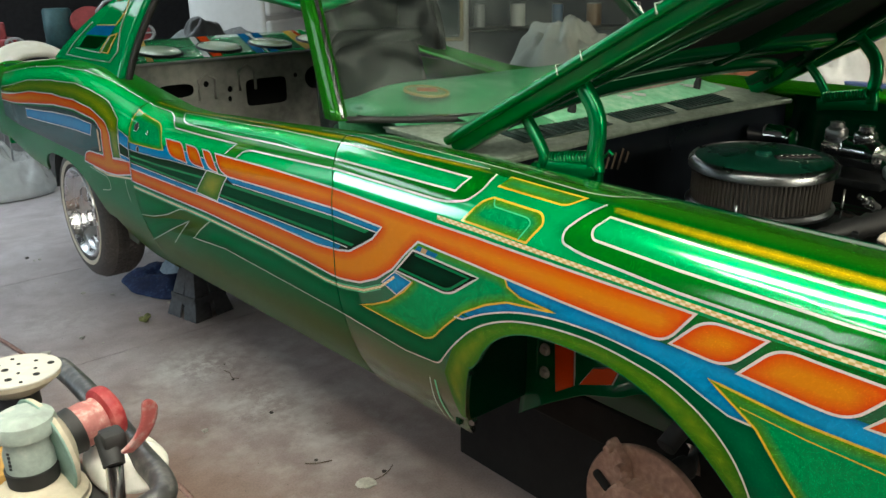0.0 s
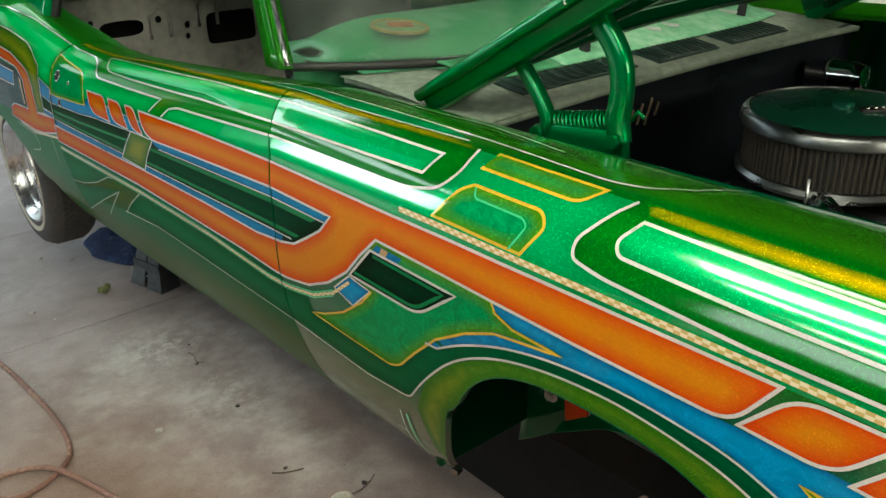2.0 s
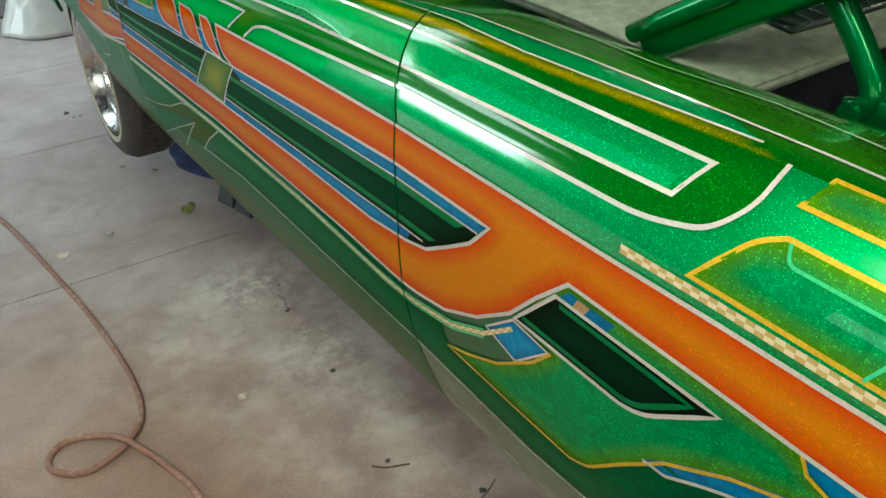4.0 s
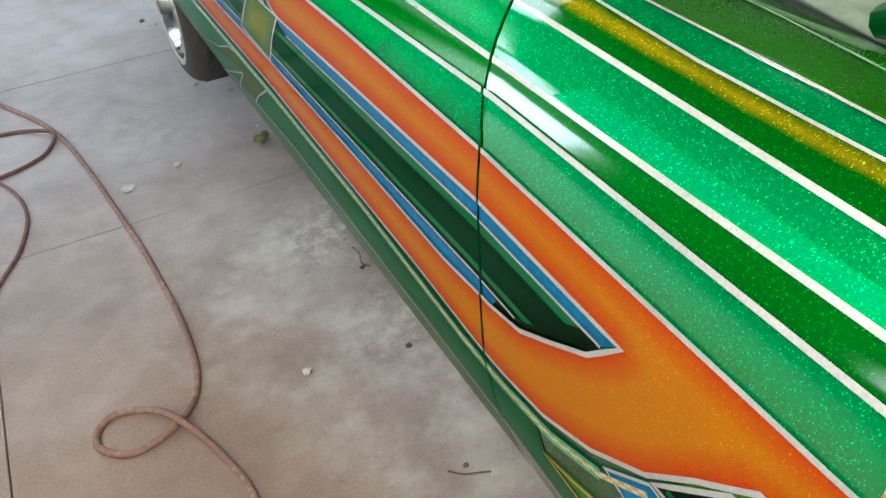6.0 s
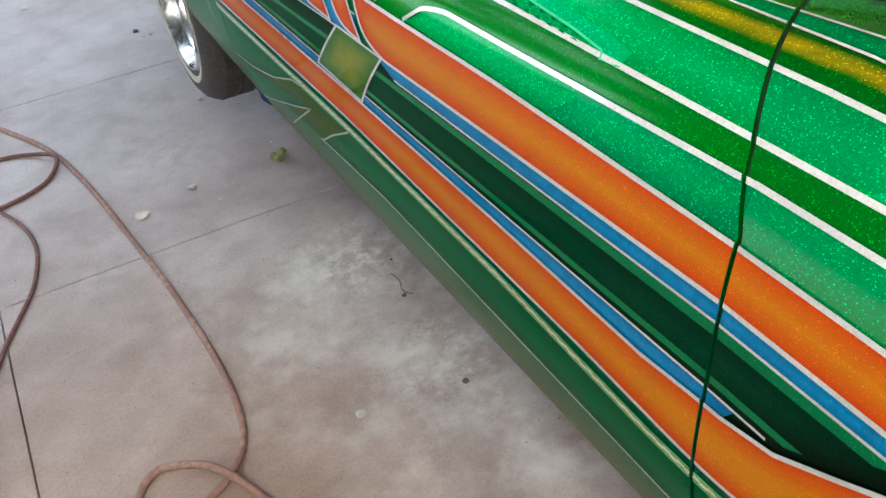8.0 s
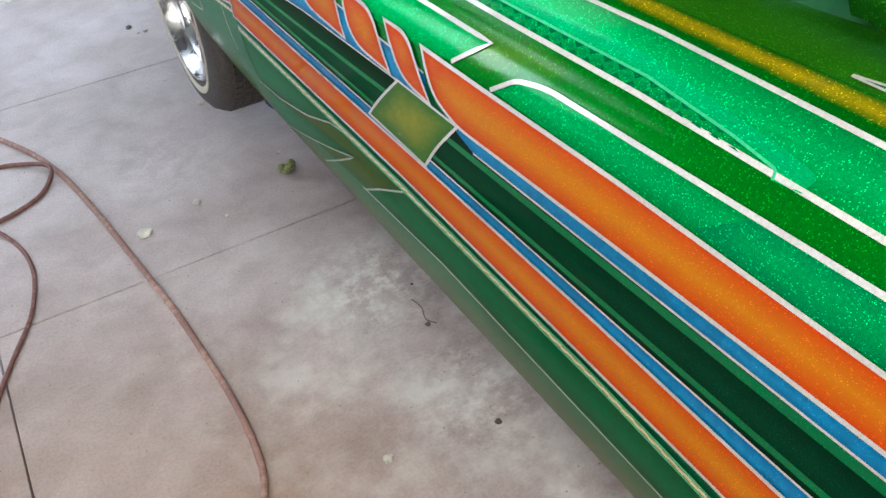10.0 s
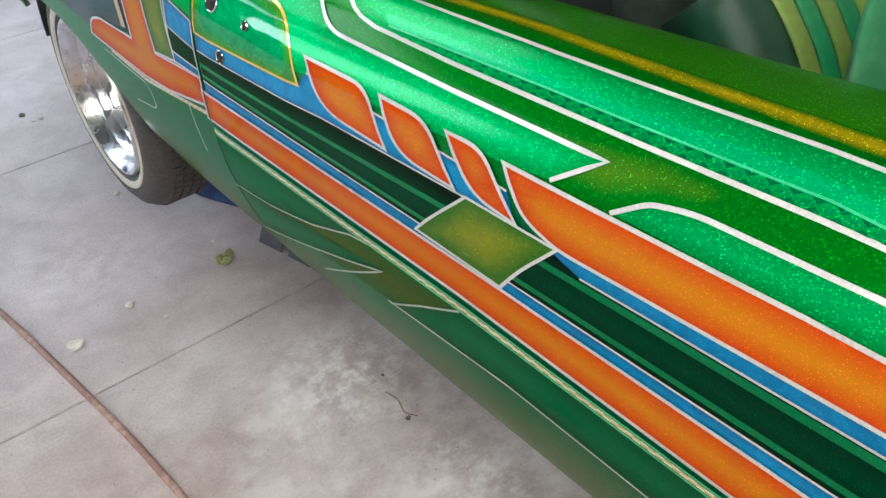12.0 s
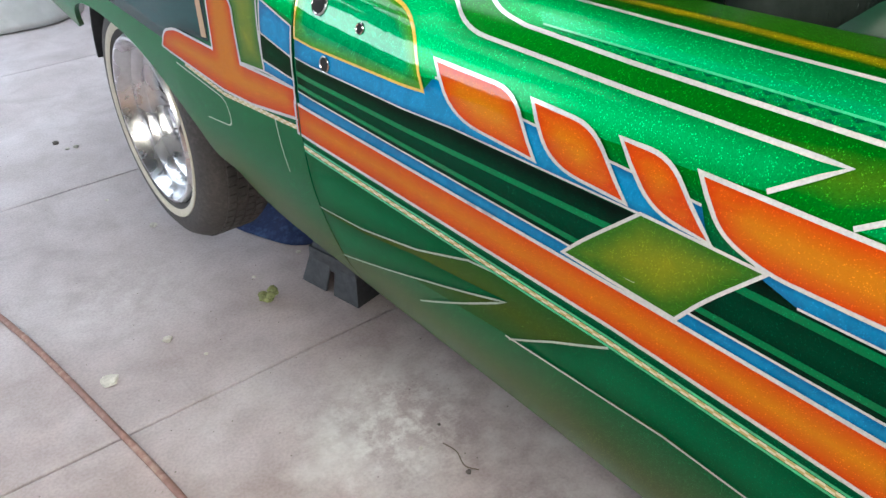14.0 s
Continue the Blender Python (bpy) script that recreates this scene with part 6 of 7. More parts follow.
back = holed([(0.20, 0.66), (1.66, 0.66), (1.66, 1.185), (0.20, 1.185)],
             [oval_loop(0.455, 1.058, 0.085, 0.030, 20, 3), oval_loop(0.90, 1.015, 0.108, 0.062, 24, 7), oval_loop(1.17, 1.055, 0.06, 0.055), oval_loop(1.40, 1.03, 0.10, 0.06, 24, 6),
              oval_loop(0.60, 1.076, 0.014, 0.014, 12), oval_loop(0.713, 1.043, 0.012, 0.014, 12), oval_loop(0.709, 1.000, 0.010, 0.012, 12), oval_loop(1.06, 1.075, 0.012, 0.012, 12), oval_loop(0.345, 1.09, 0.010, 0.012, 12)],
             0.006, Matrix.Translation((0, 1.91, 0)), "seat_back_panel", PRIMER, car, "bare primer-grey panel with punched holes behind the seat")
for x, z in ((0.60, 1.076), (0.80, 1.10), (0.30, 1.03)):
    b = bmesh.new()
    tube(b, [(x - 0.04, 1.907, z - 0.07), (x - 0.04, 1.903, z + 0.02), (x, 1.903, z + 0.045), (x + 0.04, 1.903, z + 0.02), (x + 0.04, 1.907, z - 0.07)], 0.007, 6)
    part("pressed_bead", b, PRIMER, back)
b = bmesh.new()
box(b, (CX, 2.06, 0.92), (1.5, 0.02, 0.5), 0.003)
part("trunk_bulkhead", b, BLACK, car, "dark board behind the seat panel")
shelf_pt = lambda x, v: (x, 1.90 + 0.50 * v, 1.190 + 0.055 * v)
shelf = part("parcel_shelf", sheet(shelf_pt, np.linspace(0.20, 1.66, 20), np.linspace(0, 1, 8), 0.012, flip=True), surface("bright_green_shelf", (0.02, 0.36, 0.10), 0.2, 0.2, 40, 0.2, 0.02, 4, coat=1.0), car, "glossy painted parcel shelf with speaker lids")
b = bmesh.new()
tube(b, [(x, 1.898, 1.184) for x in np.linspace(0.2, 1.66, 12)], 0.007, 6)
part("shelf_edge", b, WHITE_LINE, shelf)
for x0, w, mat in ((0.60, 0.03, WHITE_LINE), (0.64, 0.05, ORANGE), (0.86, 0.045, BLUE), (0.915, 0.012, WHITE_LINE), (0.935, 0.045, BLUE), (1.12, 0.05, YELLOW_LINE), (1.175, 0.02, ORANGE), (1.21, 0.03, EMERALD), (1.40, 0.05, BLUE), (0.34, 0.03, YELLOW_LINE)):
    me = sheet(lambda x, v: tuple(Vector(shelf_pt(x + 0.16 * v, v)) + Vector((0, 0, 0.0025))), np.linspace(x0, x0 + w, 3), np.linspace(0.02, 0.98, 6), 0, flip=True)
    part("painted_band", me, mat, shelf)
LIDS = surface("pale_green_lid", (0.38, 0.48, 0.30), 0.3, 0, 30, 0.12, 0.05, 5, coat=0.5)
for x in (0.47, 0.76, 1.03, 1.30):
    m = Matrix.Translation((x, 2.08, 1.2125)) @ pose(0, 0, 0, 6.3, 0, 0) @ Matrix.Diagonal((1.0, 1.25, 1, 1))
    part("speaker_lid", lathe([(0.0, 0.014), (0.085, 0.013), (0.092, 0.008), (0.095, 0.0)], m, 36), LIDS, shelf, "pale round speaker lid")
    part("speaker_ring", lathe([(0.093, 0.0), (0.094, 0.010), (0.099, 0.010), (0.101, 0.0)], m, 36), BLACK, shelf)

# front seat with striped cover
SEATDARK = surface("dark_green_vinyl", (0.010, 0.06, 0.030), 0.5, 0, 60, 0.25, 0.15, 6)
SEATLIGHT = surface("lime_vinyl", (0.28, 0.42, 0.08), 0.5, 0, 60, 0.15, 0.15, 6)
SEATMID = surface("emerald_vinyl", (0.02, 0.34, 0.13), 0.5, 0, 60, 0.15, 0.15, 6)
seat = thing("front_seat", "green vinyl seat with lime and emerald pleats", "seat", at=(0.10, -0.07, 0))


def seat_back_pt(x, v, lift=0.0):
    s = math.sin(math.pi * min(1, max(0, v)))
    return (x, 0.66 + 0.14 * v - 0.035 * s - lift, 0.80 + 0.26 * v)


def seat_cushion_pt(x, v, lift=0.0):
    return (x, 0.30 + 0.38 * v, 0.795 + 0.045 * math.sin(math.pi * v) + lift)


for fn, nm in ((seat_back_pt, "backrest"), (seat_cushion_pt, "cushion")):
    part(nm, sheet(lambda x, v: fn(x, v), np.linspace(0.40, 1.45, 20), np.linspace(0, 1, 14), 0.12 if fn is seat_back_pt else 0.1), SEATDARK, seat)
    for k in range(22):
        x0 = 0.475 + k * 0.0425
        me = sheet(lambda x, v: fn(x, 0.02 + 0.96 * v, 0.004 + 0.010 * math.sin(math.pi * (x - x0) / 0.040)), np.linspace(x0, x0 + 0.040, 7), np.linspace(0, 1, 14), 0.003, flip=fn is not seat_back_pt)
        part("pleat", me, SEATLIGHT if k % 2 == 0 else SEATMID, seat)
WRAP = surface("black_seat_wrap", (0.035, 0.045, 0.042), 0.18, 0, 18, 0.4, 0.5, 5, dist=0.01)
dark_seat = thing("bucket_seat", "black high-backed seat wrapped in clear film", "seat")
part("backrest", sheet(lambda u, v: (0.88 + (0.27 - 0.05 * v * v) * math.copysign(abs(math.cos(2 * math.pi * u)) ** 0.5, math.cos(2 * math.pi * u)), 0.93 + 0.14 * v + 0.07 * math.copysign(abs(math.sin(2 * math.pi * u)) ** 0.6, math.sin(2 * math.pi * u)), 0.72 + 0.60 * v), np.linspace(0, 1, 33), np.linspace(0, 1, 12), 0.01), WRAP, dark_seat)
b = bmesh.new()
box(b, (0.88, 1.07, 1.40), (0.30, 0.10, 0.16), 0.04, seg=3)
part("headrest", smooth_all(b), WRAP, dark_seat)
b = bmesh.new()
box(b, (0.88, 1.05, 1.31), (0.46, 0.13, 0.06), 0.025, seg=3)
part("top_roll", smooth_all(b), WRAP, dark_seat)
# carpet of the cabin and inner door skin
b = bmesh.new()
box(b, (CX, 1.0, 0.665), (1.4, 1.8, 0.03), 0.004)
part("cabin_floor", b, BLACK, car)
part("door_inner", sheet(lambda y, s: (0.243, y, 0.62 + 0.44 * s), np.linspace(0.06, 1.22, 20), np.linspace(0, 1, 8), 0.01), SEATDARK, door, "dark inner door skin")


# holes left by the door handle and lock
HOLE = surface("dark_hole", (0.004, 0.004, 0.004), 0.8, 0, 30, 0.1, 0.0, 5)
for y, s, r in ((1.19, 0.178, 0.014), (1.098, 0.170, 0.006), (1.165, 0.088, 0.009)):
    p, n = Vector(surf(y, s)), Vector(surf_normal(y, s))
    m = Matrix.Translation(p) @ n.to_track_quat("Z", "Y").to_matrix().to_4x4()
    part("handle_hole", lathe([(0.0, 0.0024), (r, 0.0024), (r * 1.02, 0.0022)], m, 20), HOLE, door, "bare hole where the handle was")
    part("hole_rim", lathe([(r * 0.96, 0.002), (r * 1.08, 0.0036), (r * 1.22, 0.0022)], m, 20), DULLCHROME, door)

# ---- rear wheel ----
SPOKE = surface("bright_spoke", (0.80, 0.80, 0.83), 0.14, 1.0, 60, 0.1, 0.0, 8)


def wheel(at, label):
    w = new("rear_wheel")
    w.parent = car
    tagged(w, label)
    m = pose(*at, 0, -90, 0)
    R, W = 0.300, 0.165
    tyre = part("tyre", lathe([(0.205, -0.004), (0.212, 0.006), (0.232, 0.012), (0.262, 0.010), (0.285, -0.004), (0.297, -0.022), (R, -0.03), (R, -W + 0.03), (0.297, -W + 0.022), (0.28, -W), (0.22, -W)], m, 72), RUBBER_TYRE, w, "black tyre with grooved tread")
    part("whitewall", lathe([(0.2185, 0.0098), (0.222, 0.0118), (0.229, 0.0135), (0.2365, 0.0138), (0.2375, 0.0116)], m, 72), WHITEWALL, tyre, "cream whitewall band")
    # tread blocks
    bm = bmesh.new()
    box(bm, (R + 0.001, 0, 0), (0.006, 0.0235, 0.0195), 0.001, seg=1)
    me = bpy.data.meshes.new("tread_block")
    bm.to_mesh(me), bm.free()
    me.materials.append(RUBBER_TYRE)
    for row, z in enumerate((-0.045, -0.069, -0.0935, -0.118)):
        for i in range(72):
            o = part("tread_block", me, RUBBER_TYRE, tyre)
            o.matrix_basis = m @ pose(0, 0, 0, 0, 0, 360 / 72 * (i + 0.5 * (row % 2))) @ Matrix.Translation((0, 0, z))
    rim = part("rim", lathe([(0.205, 0.002), (0.200, 0.012), (0.194, 0.012), (0.190, 0.004), (0.184, -0.008), (0.180, -0.022), (0.184, -0.026), (0.176, -0.034), (0.172, -0.050), (0.176, -0.054), (0.168, -0.062), (0.164, -0.085), (0.168, -0.09), (0.158, -0.10), (0.15, -0.12), (0.05, -0.125), (0.0, -0.12)], m, 64), surface("bright_rim_chrome", (0.82, 0.82, 0.85), 0.27, 1.0, 60, 0.1, 0.0, 8), w, "deep chrome rim")
    part("hub", lathe([(0.0, -0.040), (0.018, -0.042), (0.030, -0.052), (0.034, -0.075), (0.044, -0.095), (0.05, -0.120)], m, 32), CHROME, w, "chrome hub")
    bm = bmesh.new()
    cyl(bm, (0.036, 0.012, -0.078), (0.167, -0.012, -0.084), 0.0030, seg=6)
    me = bpy.data.meshes.new("spoke")
    bm.to_mesh(me), bm.free()
    me.polygons.foreach_set("use_smooth", [True] * len(me.polygons))
    me.materials.append(SPOKE)
    bm = bmesh.new()
    cyl(bm, (0.046, -0.014, -0.112), (0.160, 0.010, -0.098), 0.0030, seg=6)
    me2 = bpy.data.meshes.new("spoke")
    bm.to_mesh(me2), bm.free()
    me2.polygons.foreach_set("use_smooth", [True] * len(me2.polygons))
    me2.materials.append(SPOKE)
    for i in range(36):
        for mesh_, off in ((me, 0), (me2, 5)):
            o = part("spoke", mesh_, SPOKE, rim)
            o.matrix_basis = m @ pose(0, 0, 0, 0, 0, 10 * i + off)
    return w


WHEEL_AT = (0.055, 2.125, 0.545)
wheel(WHEEL_AT, "chrome wire wheel with whitewall tyre hanging clear of the floor")
b = bmesh.new()
cyl(b, (0.2, 2.125, 0.545), (1.66, 2.125, 0.545), 0.045, seg=16)
ball(b, (CX, 2.125, 0.545), 0.14, (1, 1, 0.9))
tube(b, [(0.5, 2.0, 0.53), (0.45, 1.2, 0.56)], 0.03, 8)
part("rear_axle", smooth_all(b), DARKMETAL, car, "dark rear axle")
part("rear_wheel_housing", sheet(lambda a, x: (0.06 + 0.35 * x, 2.08 + 0.40 * math.cos(a), 0.60 + 0.33 * math.sin(a)), np.linspace(0, math.pi, 24), np.linspace(0, 1, 6), 0.01), DARKMETAL, car)

# dull flap at the rear end of the sill
plate("sill_flap", [(1.813, 0.590), (1.635, 0.575), (1.645, 0.535), (1.705, 0.478), (1.80, 0.485)], surface("dull_olive_flap", (0.05, 0.06, 0.035), 0.7, 0, 30, 0.3, 0.1, 5), 0.135, car, 0.006)

# plain panel closing the tail
b = bmesh.new()
box(b, (CX, 3.47, 0.86), (1.62, 0.03, 0.42), 0.01)
part("tail_panel", b, HOODGREEN, car, "plain green tail panel")

# ---- on the floor: stand, towel, hoses, crumbs ----
IRON = surface("dark_grey_cast_iron", (0.085, 0.09, 0.10), 0.55, 0.5, 50, 0.35, 0.3, 8)


def jack_stand(x, y, top, turn):
    g = thing("jack_stand", "dark grey pressed steel jack stand under the sill", "jack stand", "jack stands", at=(x, y, 0), turn=turn)
    for k in range(4):
        a = math.pi / 2 * k + math.pi / 4
        c, s = math.cos(a), math.sin(a)
        b = bmesh.new()
        lo, hi = Vector((0.155 * c, 0.155 * s, 0.004)), Vector((0.045 * c, 0.045 * s, top * 0.72))
        for t in (-1, 1):
            d = Vector((-s, c, 0)) * t
            q = [lo, lo + d * 0.066 - Vector((c, s, 0)) * 0.066, hi + d * 0.032 - Vector((c, s, 0)) * 0.03, hi]
            vs = [b.verts.new(v) for v in q] + [b.verts.new(v - Vector((c, s, 0)) * 0.005) for v in q]
            b.faces.new(vs[:4]), b.faces.new(vs[7:3:-1])
            for i in range(4):
                b.faces.new((vs[i], vs[4 + i], vs[4 + (i + 1) % 4], vs[(i + 1) % 4]))
        part("leg", b, IRON, g)
        b = bmesh.new()
        a2 = a + math.pi / 2
        p, q = Vector((0.125 * c, 0.125 * s, 0.09)), Vector((0.125 * math.cos(a2), 0.125 * math.sin(a2), 0.09))
        box(b, (0, 0, 0), ((q - p).length, 0.006, 0.05), 0.001, m=Matrix.Translation((p + q) / 2) @ pose(0, 0, 0, 0, 0, math.degrees(math.atan2((q - p).y, (q - p).x))))
        part("brace", b, IRON, g)
    b = bmesh.new()
    cyl(b, (0, 0, top * 0.62), (0, 0, top - 0.03), 0.022, seg=16)
    cyl(b, (0, 0, top * 0.66), (0, 0, top * 0.74), 0.05, 0.04, 16)
    part("post", smooth_all(b), IRON, g)
    for k in range(5):
        b = bmesh.new()
        box(b, (0.021, 0, top * 0.76 + 0.014 * k), (0.010, 0.016, 0.006), 0.001, seg=1)
        part("ratchet_tooth", b, IRON, g)
    b = bmesh.new()
    box(b, (0, 0, top - 0.026), (0.10, 0.055, 0.020), 0.006)
    for t in (-0.042, 0.042):
        box(b, (t, 0, top - 0.010), (0.016, 0.055, 0.020), 0.005)
    part("saddle", b, IRON, g)


jack_stand(0.47, 1.95, 0.455, 12)
jack_stand(1.40, 1.95, 0.455, 0)
jack_stand(0.86, 0.35, 0.455, 5)
jack_stand(1.40, 0.35, 0.455, 0)

BLUECLOTH = surface("blue_cloth", (0.012, 0.025, 0.09), 0.9, 0, 60, 0.4, 0.4, 7, second=(0.05, 0.09, 0.20))
GREYCLOTH = surface("pale_blue_cloth", (0.26, 0.33, 0.40), 0.9, 0, 60, 0.3, 0.4, 7)


def crumple(cx, cy, rx, ry, h, seed, m, name, label, cat, base=0.0, n=56, f=7.0):
    """A heap of cloth or sheet: soft mounds at scale f with sharp creases across them."""
    def pt(u, v):
        a, r = u * 2 * math.pi, v
        x, y = cx + rx * r * math.cos(a), cy + ry * r * math.sin(a)
        z = noise.fractal(Vector((x * f + seed, y * f, seed)), 1.0, 2.0, 3) * 0.35 + 0.65
        w = Vector((x, y, 0)) * (f * 1.4) + Vector((noise.noise(Vector((x * f, y * f, seed))), noise.noise(Vector((y * f, x * f, seed + 3))), 0)) * 0.9
        crease = abs(noise.noise(w + Vector((0, 0, seed * 2)))) * 0.8 + abs(noise.noise(w * 2.3 + Vector((0, 0, seed)))) * 0.4
        e = 1 + 0.18 * noise.noise(Vector((math.cos(a) * 1.5, math.sin(a) * 1.5, seed)))
        dome = (1 - v ** 2.2) ** 0.8
        return (cx + (x - cx) * e, cy + (y - cy) * e, base + 0.006 + h * dome * max(0.1, z) * (1.0 - 0.55 * crease))
    return tagged(part(name, sheet(pt, np.linspace(0, 1, n), np.linspace(0.02, 1, n // 2), 0.005), m), label, cat)


crumple(0.55, 2.45, 0.24, 0.30, 0.12, 3.1, BLUECLOTH, "blue_tarp", "crumpled dark blue cloth on the floor under the car", "cloth")
crumple(0.62, 2.42, 0.13, 0.16, 0.16, 7.7, GREYCLOTH, "pale_cloth", "crumpled pale grey-blue cloth on the blue one", "cloth", 0.05)

HOSE = surface("dusty_red_hose", (0.27, 0.145, 0.115), 0.6, 0, 60, 0.25, 0.15, 6, second=(0.42, 0.29, 0.24))
THIN_HOSE = surface("dark_red_hose", (0.15, 0.06, 0.05), 0.6, 0, 60, 0.25, 0.15, 6, second=(0.24, 0.13, 0.11))


def hose(pts, r, label, m=None):
    p = spline([(x, y, z) for x, y, z in pts], 10)
    b = bmesh.new()
    tube(b, p, r, 10)
    return tagged(part("air_hose", b, m or HOSE), label, "hose", "air hoses")


R = 0.0085
hose([(x, y, R + dz) for x, y, dz in ((-0.95, 3.6, 0), (-0.597, 2.918, 0), (-0.391, 2.454, 0), (-0.277, 1.74, 0), (-0.242, 1.40, 0), (-0.232, 1.16, 0), (-0.252, 0.99, 0), (-0.318, 0.892, 0.006), (-0.416, 0.862, 0), (-0.480, 0.905, 0),
                                       (-0.486, 0.958, 0), (-0.441, 0.998, 0), (-0.370, 0.965, 0.008), (-0.315, 0.895, 0.018), (-0.256, 0.766, 0), (-0.223, 0.60, 0), (-0.26, 0.30, 0), (-0.45, 0.0, 0), (-0.62, -0.25, 0), (-0.78, -0.48, 0))], R,
     "dusty red rubber air hose looped on the floor")
hose([(x, y, R + dz) for x, y, dz in ((-0.80, 2.75, 0), (-0.616, 2.605, 0), (-0.50, 2.565, 0), (-0.405, 2.455, 0.018), (-0.44, 2.36, 0), (-0.52, 2.295, 0), (-0.638, 2.265, 0), (-0.75, 2.30, 0), (-0.80, 2.42, 0))], R * 0.85, "thin dark red hose in a coil on the floor", THIN_HOSE)
hose([(x, y, R + dz) for x, y, dz in ((-0.80, 2.42, 0.016), (-0.70, 2.36, 0.014), (-0.62, 2.25, 0.008), (-0.56, 2.12, 0), (-0.542, 1.973, 0), (-0.575, 1.80, 0), (-0.64, 1.66, 0), (-0.70, 1.52, 0), (-0.74, 1.30, 0), (-0.78, 1.0, 0))], R * 0.7, "thin dark red hose lying on the floor", THIN_HOSE)

# crumbs of plaster and a dry bud
CRUMB = surface("pale_plaster", (0.55, 0.53, 0.47), 0.9, 0, 120, 0.25, 0.3, 20)
DARKCRUMB = surface("dark_grit", (0.10, 0.09, 0.08), 0.9, 0, 120, 0.3, 0.3, 20)
BUD = surface("dry_green_bud", (0.23, 0.25, 0.10), 0.9, 0, 120, 0.4, 0.3, 20)


def crumb(x, y, r, m, name, label, flat=0.5, seed=0):
    bm = bmesh.new()
    bmesh.ops.create_icosphere(bm, subdivisions=2, radius=r)
    for v in bm.verts:
        k = 1 + 0.45 * noise.noise(v.co / r * 1.3 + Vector((seed, seed * 2, 0)))
        v.co = Vector((v.co.x * k, v.co.y * k, v.co.z * k * flat))
    lo = min(v.co.z for v in bm.verts)
    ob = part(name, bm, m)
    ob.matrix_world = pose(x, y, -lo - 0.001, 0, 0, seed * 40)
    return tagged(ob, label, "debris", "floor crumbs")


for i, (x, y, r) in enumerate(((-0.237, 1.968, 0.022), (-0.066, 2.024, 0.013), (-0.012, 1.913, 0.006), (0.402, 2.165, 0.008), (0.24, 2.135, 0.006), (0.124, 3.30, 0.010), (-0.301, 4.01, 0.02), (-0.010, 0.905, 0.012),
                               (0.229, 0.256, 0.032), (0.605, -0.09, 0.02), (0.128, 2.586, 0.012), (0.234, 2.467, 0.010), (0.215, 1.319, 0.005), (0.096, 3.303, 0.008), (0.072, 2.836, 0.006))):
    crumb(x, y, r, CRUMB, "plaster_crumb", "pale crumb of plaster on the concrete floor", 0.45 if r < 0.018 else 0.22, i + 1)
for i, (x, y, r) in enumerate(((0.252, 1.20, 0.006), (0.233, 0.86, 0.008), (0.077, 3.375, 0.012), (0.186, 0.481, 0.006), (0.29, 1.35, 0.004), (0.315, 0.275, 0.008))):
    crumb(x, y, r, DARKCRUMB, "grit", "small dark piece of grit on the floor", 0.5, i + 31)
bud = thing("dry_bud", "dry green bud lying on the concrete floor", "debris", at=(0.218, 2.005, 0))
for i in range(9):
    bm = bmesh.new()
    bmesh.ops.create_icosphere(bm, subdivisions=2, radius=0.013)
    for v in bm.verts:
        v.co *= 1 + 0.35 * noise.noise(v.co * 110 + Vector((i, 0, 0)))
        v.co.z *= 0.7
    a = i * 2.4
    bmesh.ops.translate(bm, vec=(0.016 * math.cos(a) * (i > 0), 0.016 * math.sin(a) * (i > 0), 0.012 + 0.010 * (i % 3)), verts=bm.verts)
    part("scale", bm, BUD, bud)
TWIG = surface("dry_twig", (0.13, 0.10, 0.07), 0.9, 0, 120, 0.3, 0.2, 20)
for pts, r in (([(0.147, 0.487), (0.17, 0.462), (0.20, 0.452), (0.222, 0.440)], 0.0022), ([(0.245, 0.262), (0.29, 0.255), (0.33, 0.270), (0.357, 0.284)], 0.0014), ([(0.262, 1.30), (0.268, 1.26), (0.258, 1.22), (0.272, 1.19)], 0.0012)):
    bm = bmesh.new()
    tube(bm, spline([(x, y, r * 0.9 + 0.003 * (k % 2)) for k, (x, y) in enumerate(pts)], 6), r, 6)
    tagged(part("twig", bm, TWIG), "thin dry twig lying on the concrete floor", "debris", "floor crumbs")
# ---- tool cart with sanders beside the car ----
GREYTUBE = surface("worn_grey_tube", (0.10, 0.10, 0.105), 0.4, 0.6, 50, 0.4, 0.2, 9, second=(0.24, 0.23, 0.22))
REDPLASTIC = surface("dusty_red_plastic", (0.30, 0.022, 0.028), 0.5, 0, 55, 0.3, 0.08, 16, second=(0.44, 0.12, 0.11))
PINKDUST = surface("dust_caked_red", (0.42, 0.16, 0.15), 0.8, 0, 70, 0.3, 0.2, 22, second=(0.60, 0.52, 0.47))
CREAM = surface("cream_foam_pad", (0.50, 0.45, 0.35), 0.8, 0, 80, 0.12, 0.15, 8)
PADGREEN = surface("sage_sanding_disc", (0.25, 0.38, 0.33), 0.85, 0, 150, 0.12, 0.2, 8)
TEAL = surface("dusty_teal_body", (0.34, 0.40, 0.37), 0.7, 0, 40, 0.3, 0.1, 14, second=(0.58, 0.57, 0.52))
cart = thing("tool_cart", "worn metal tool cart with grey tube handles", "cart", at=(-0.98, -0.42, 0))
b = bmesh.new()
box(b, (0, 0, 0.83), (0.44, 0.62, 0.025), 0.006)
part("top_tray", b, surface("dark_tray", (0.06, 0.06, 0.06), 0.6, 0.3, 40, 0.4, 0.2, 7), cart)
b = bmesh.new()
box(b, (0, 0, 0.30), (0.44, 0.62, 0.02), 0.006)
part("low_tray", b, GREYTUBE, cart)
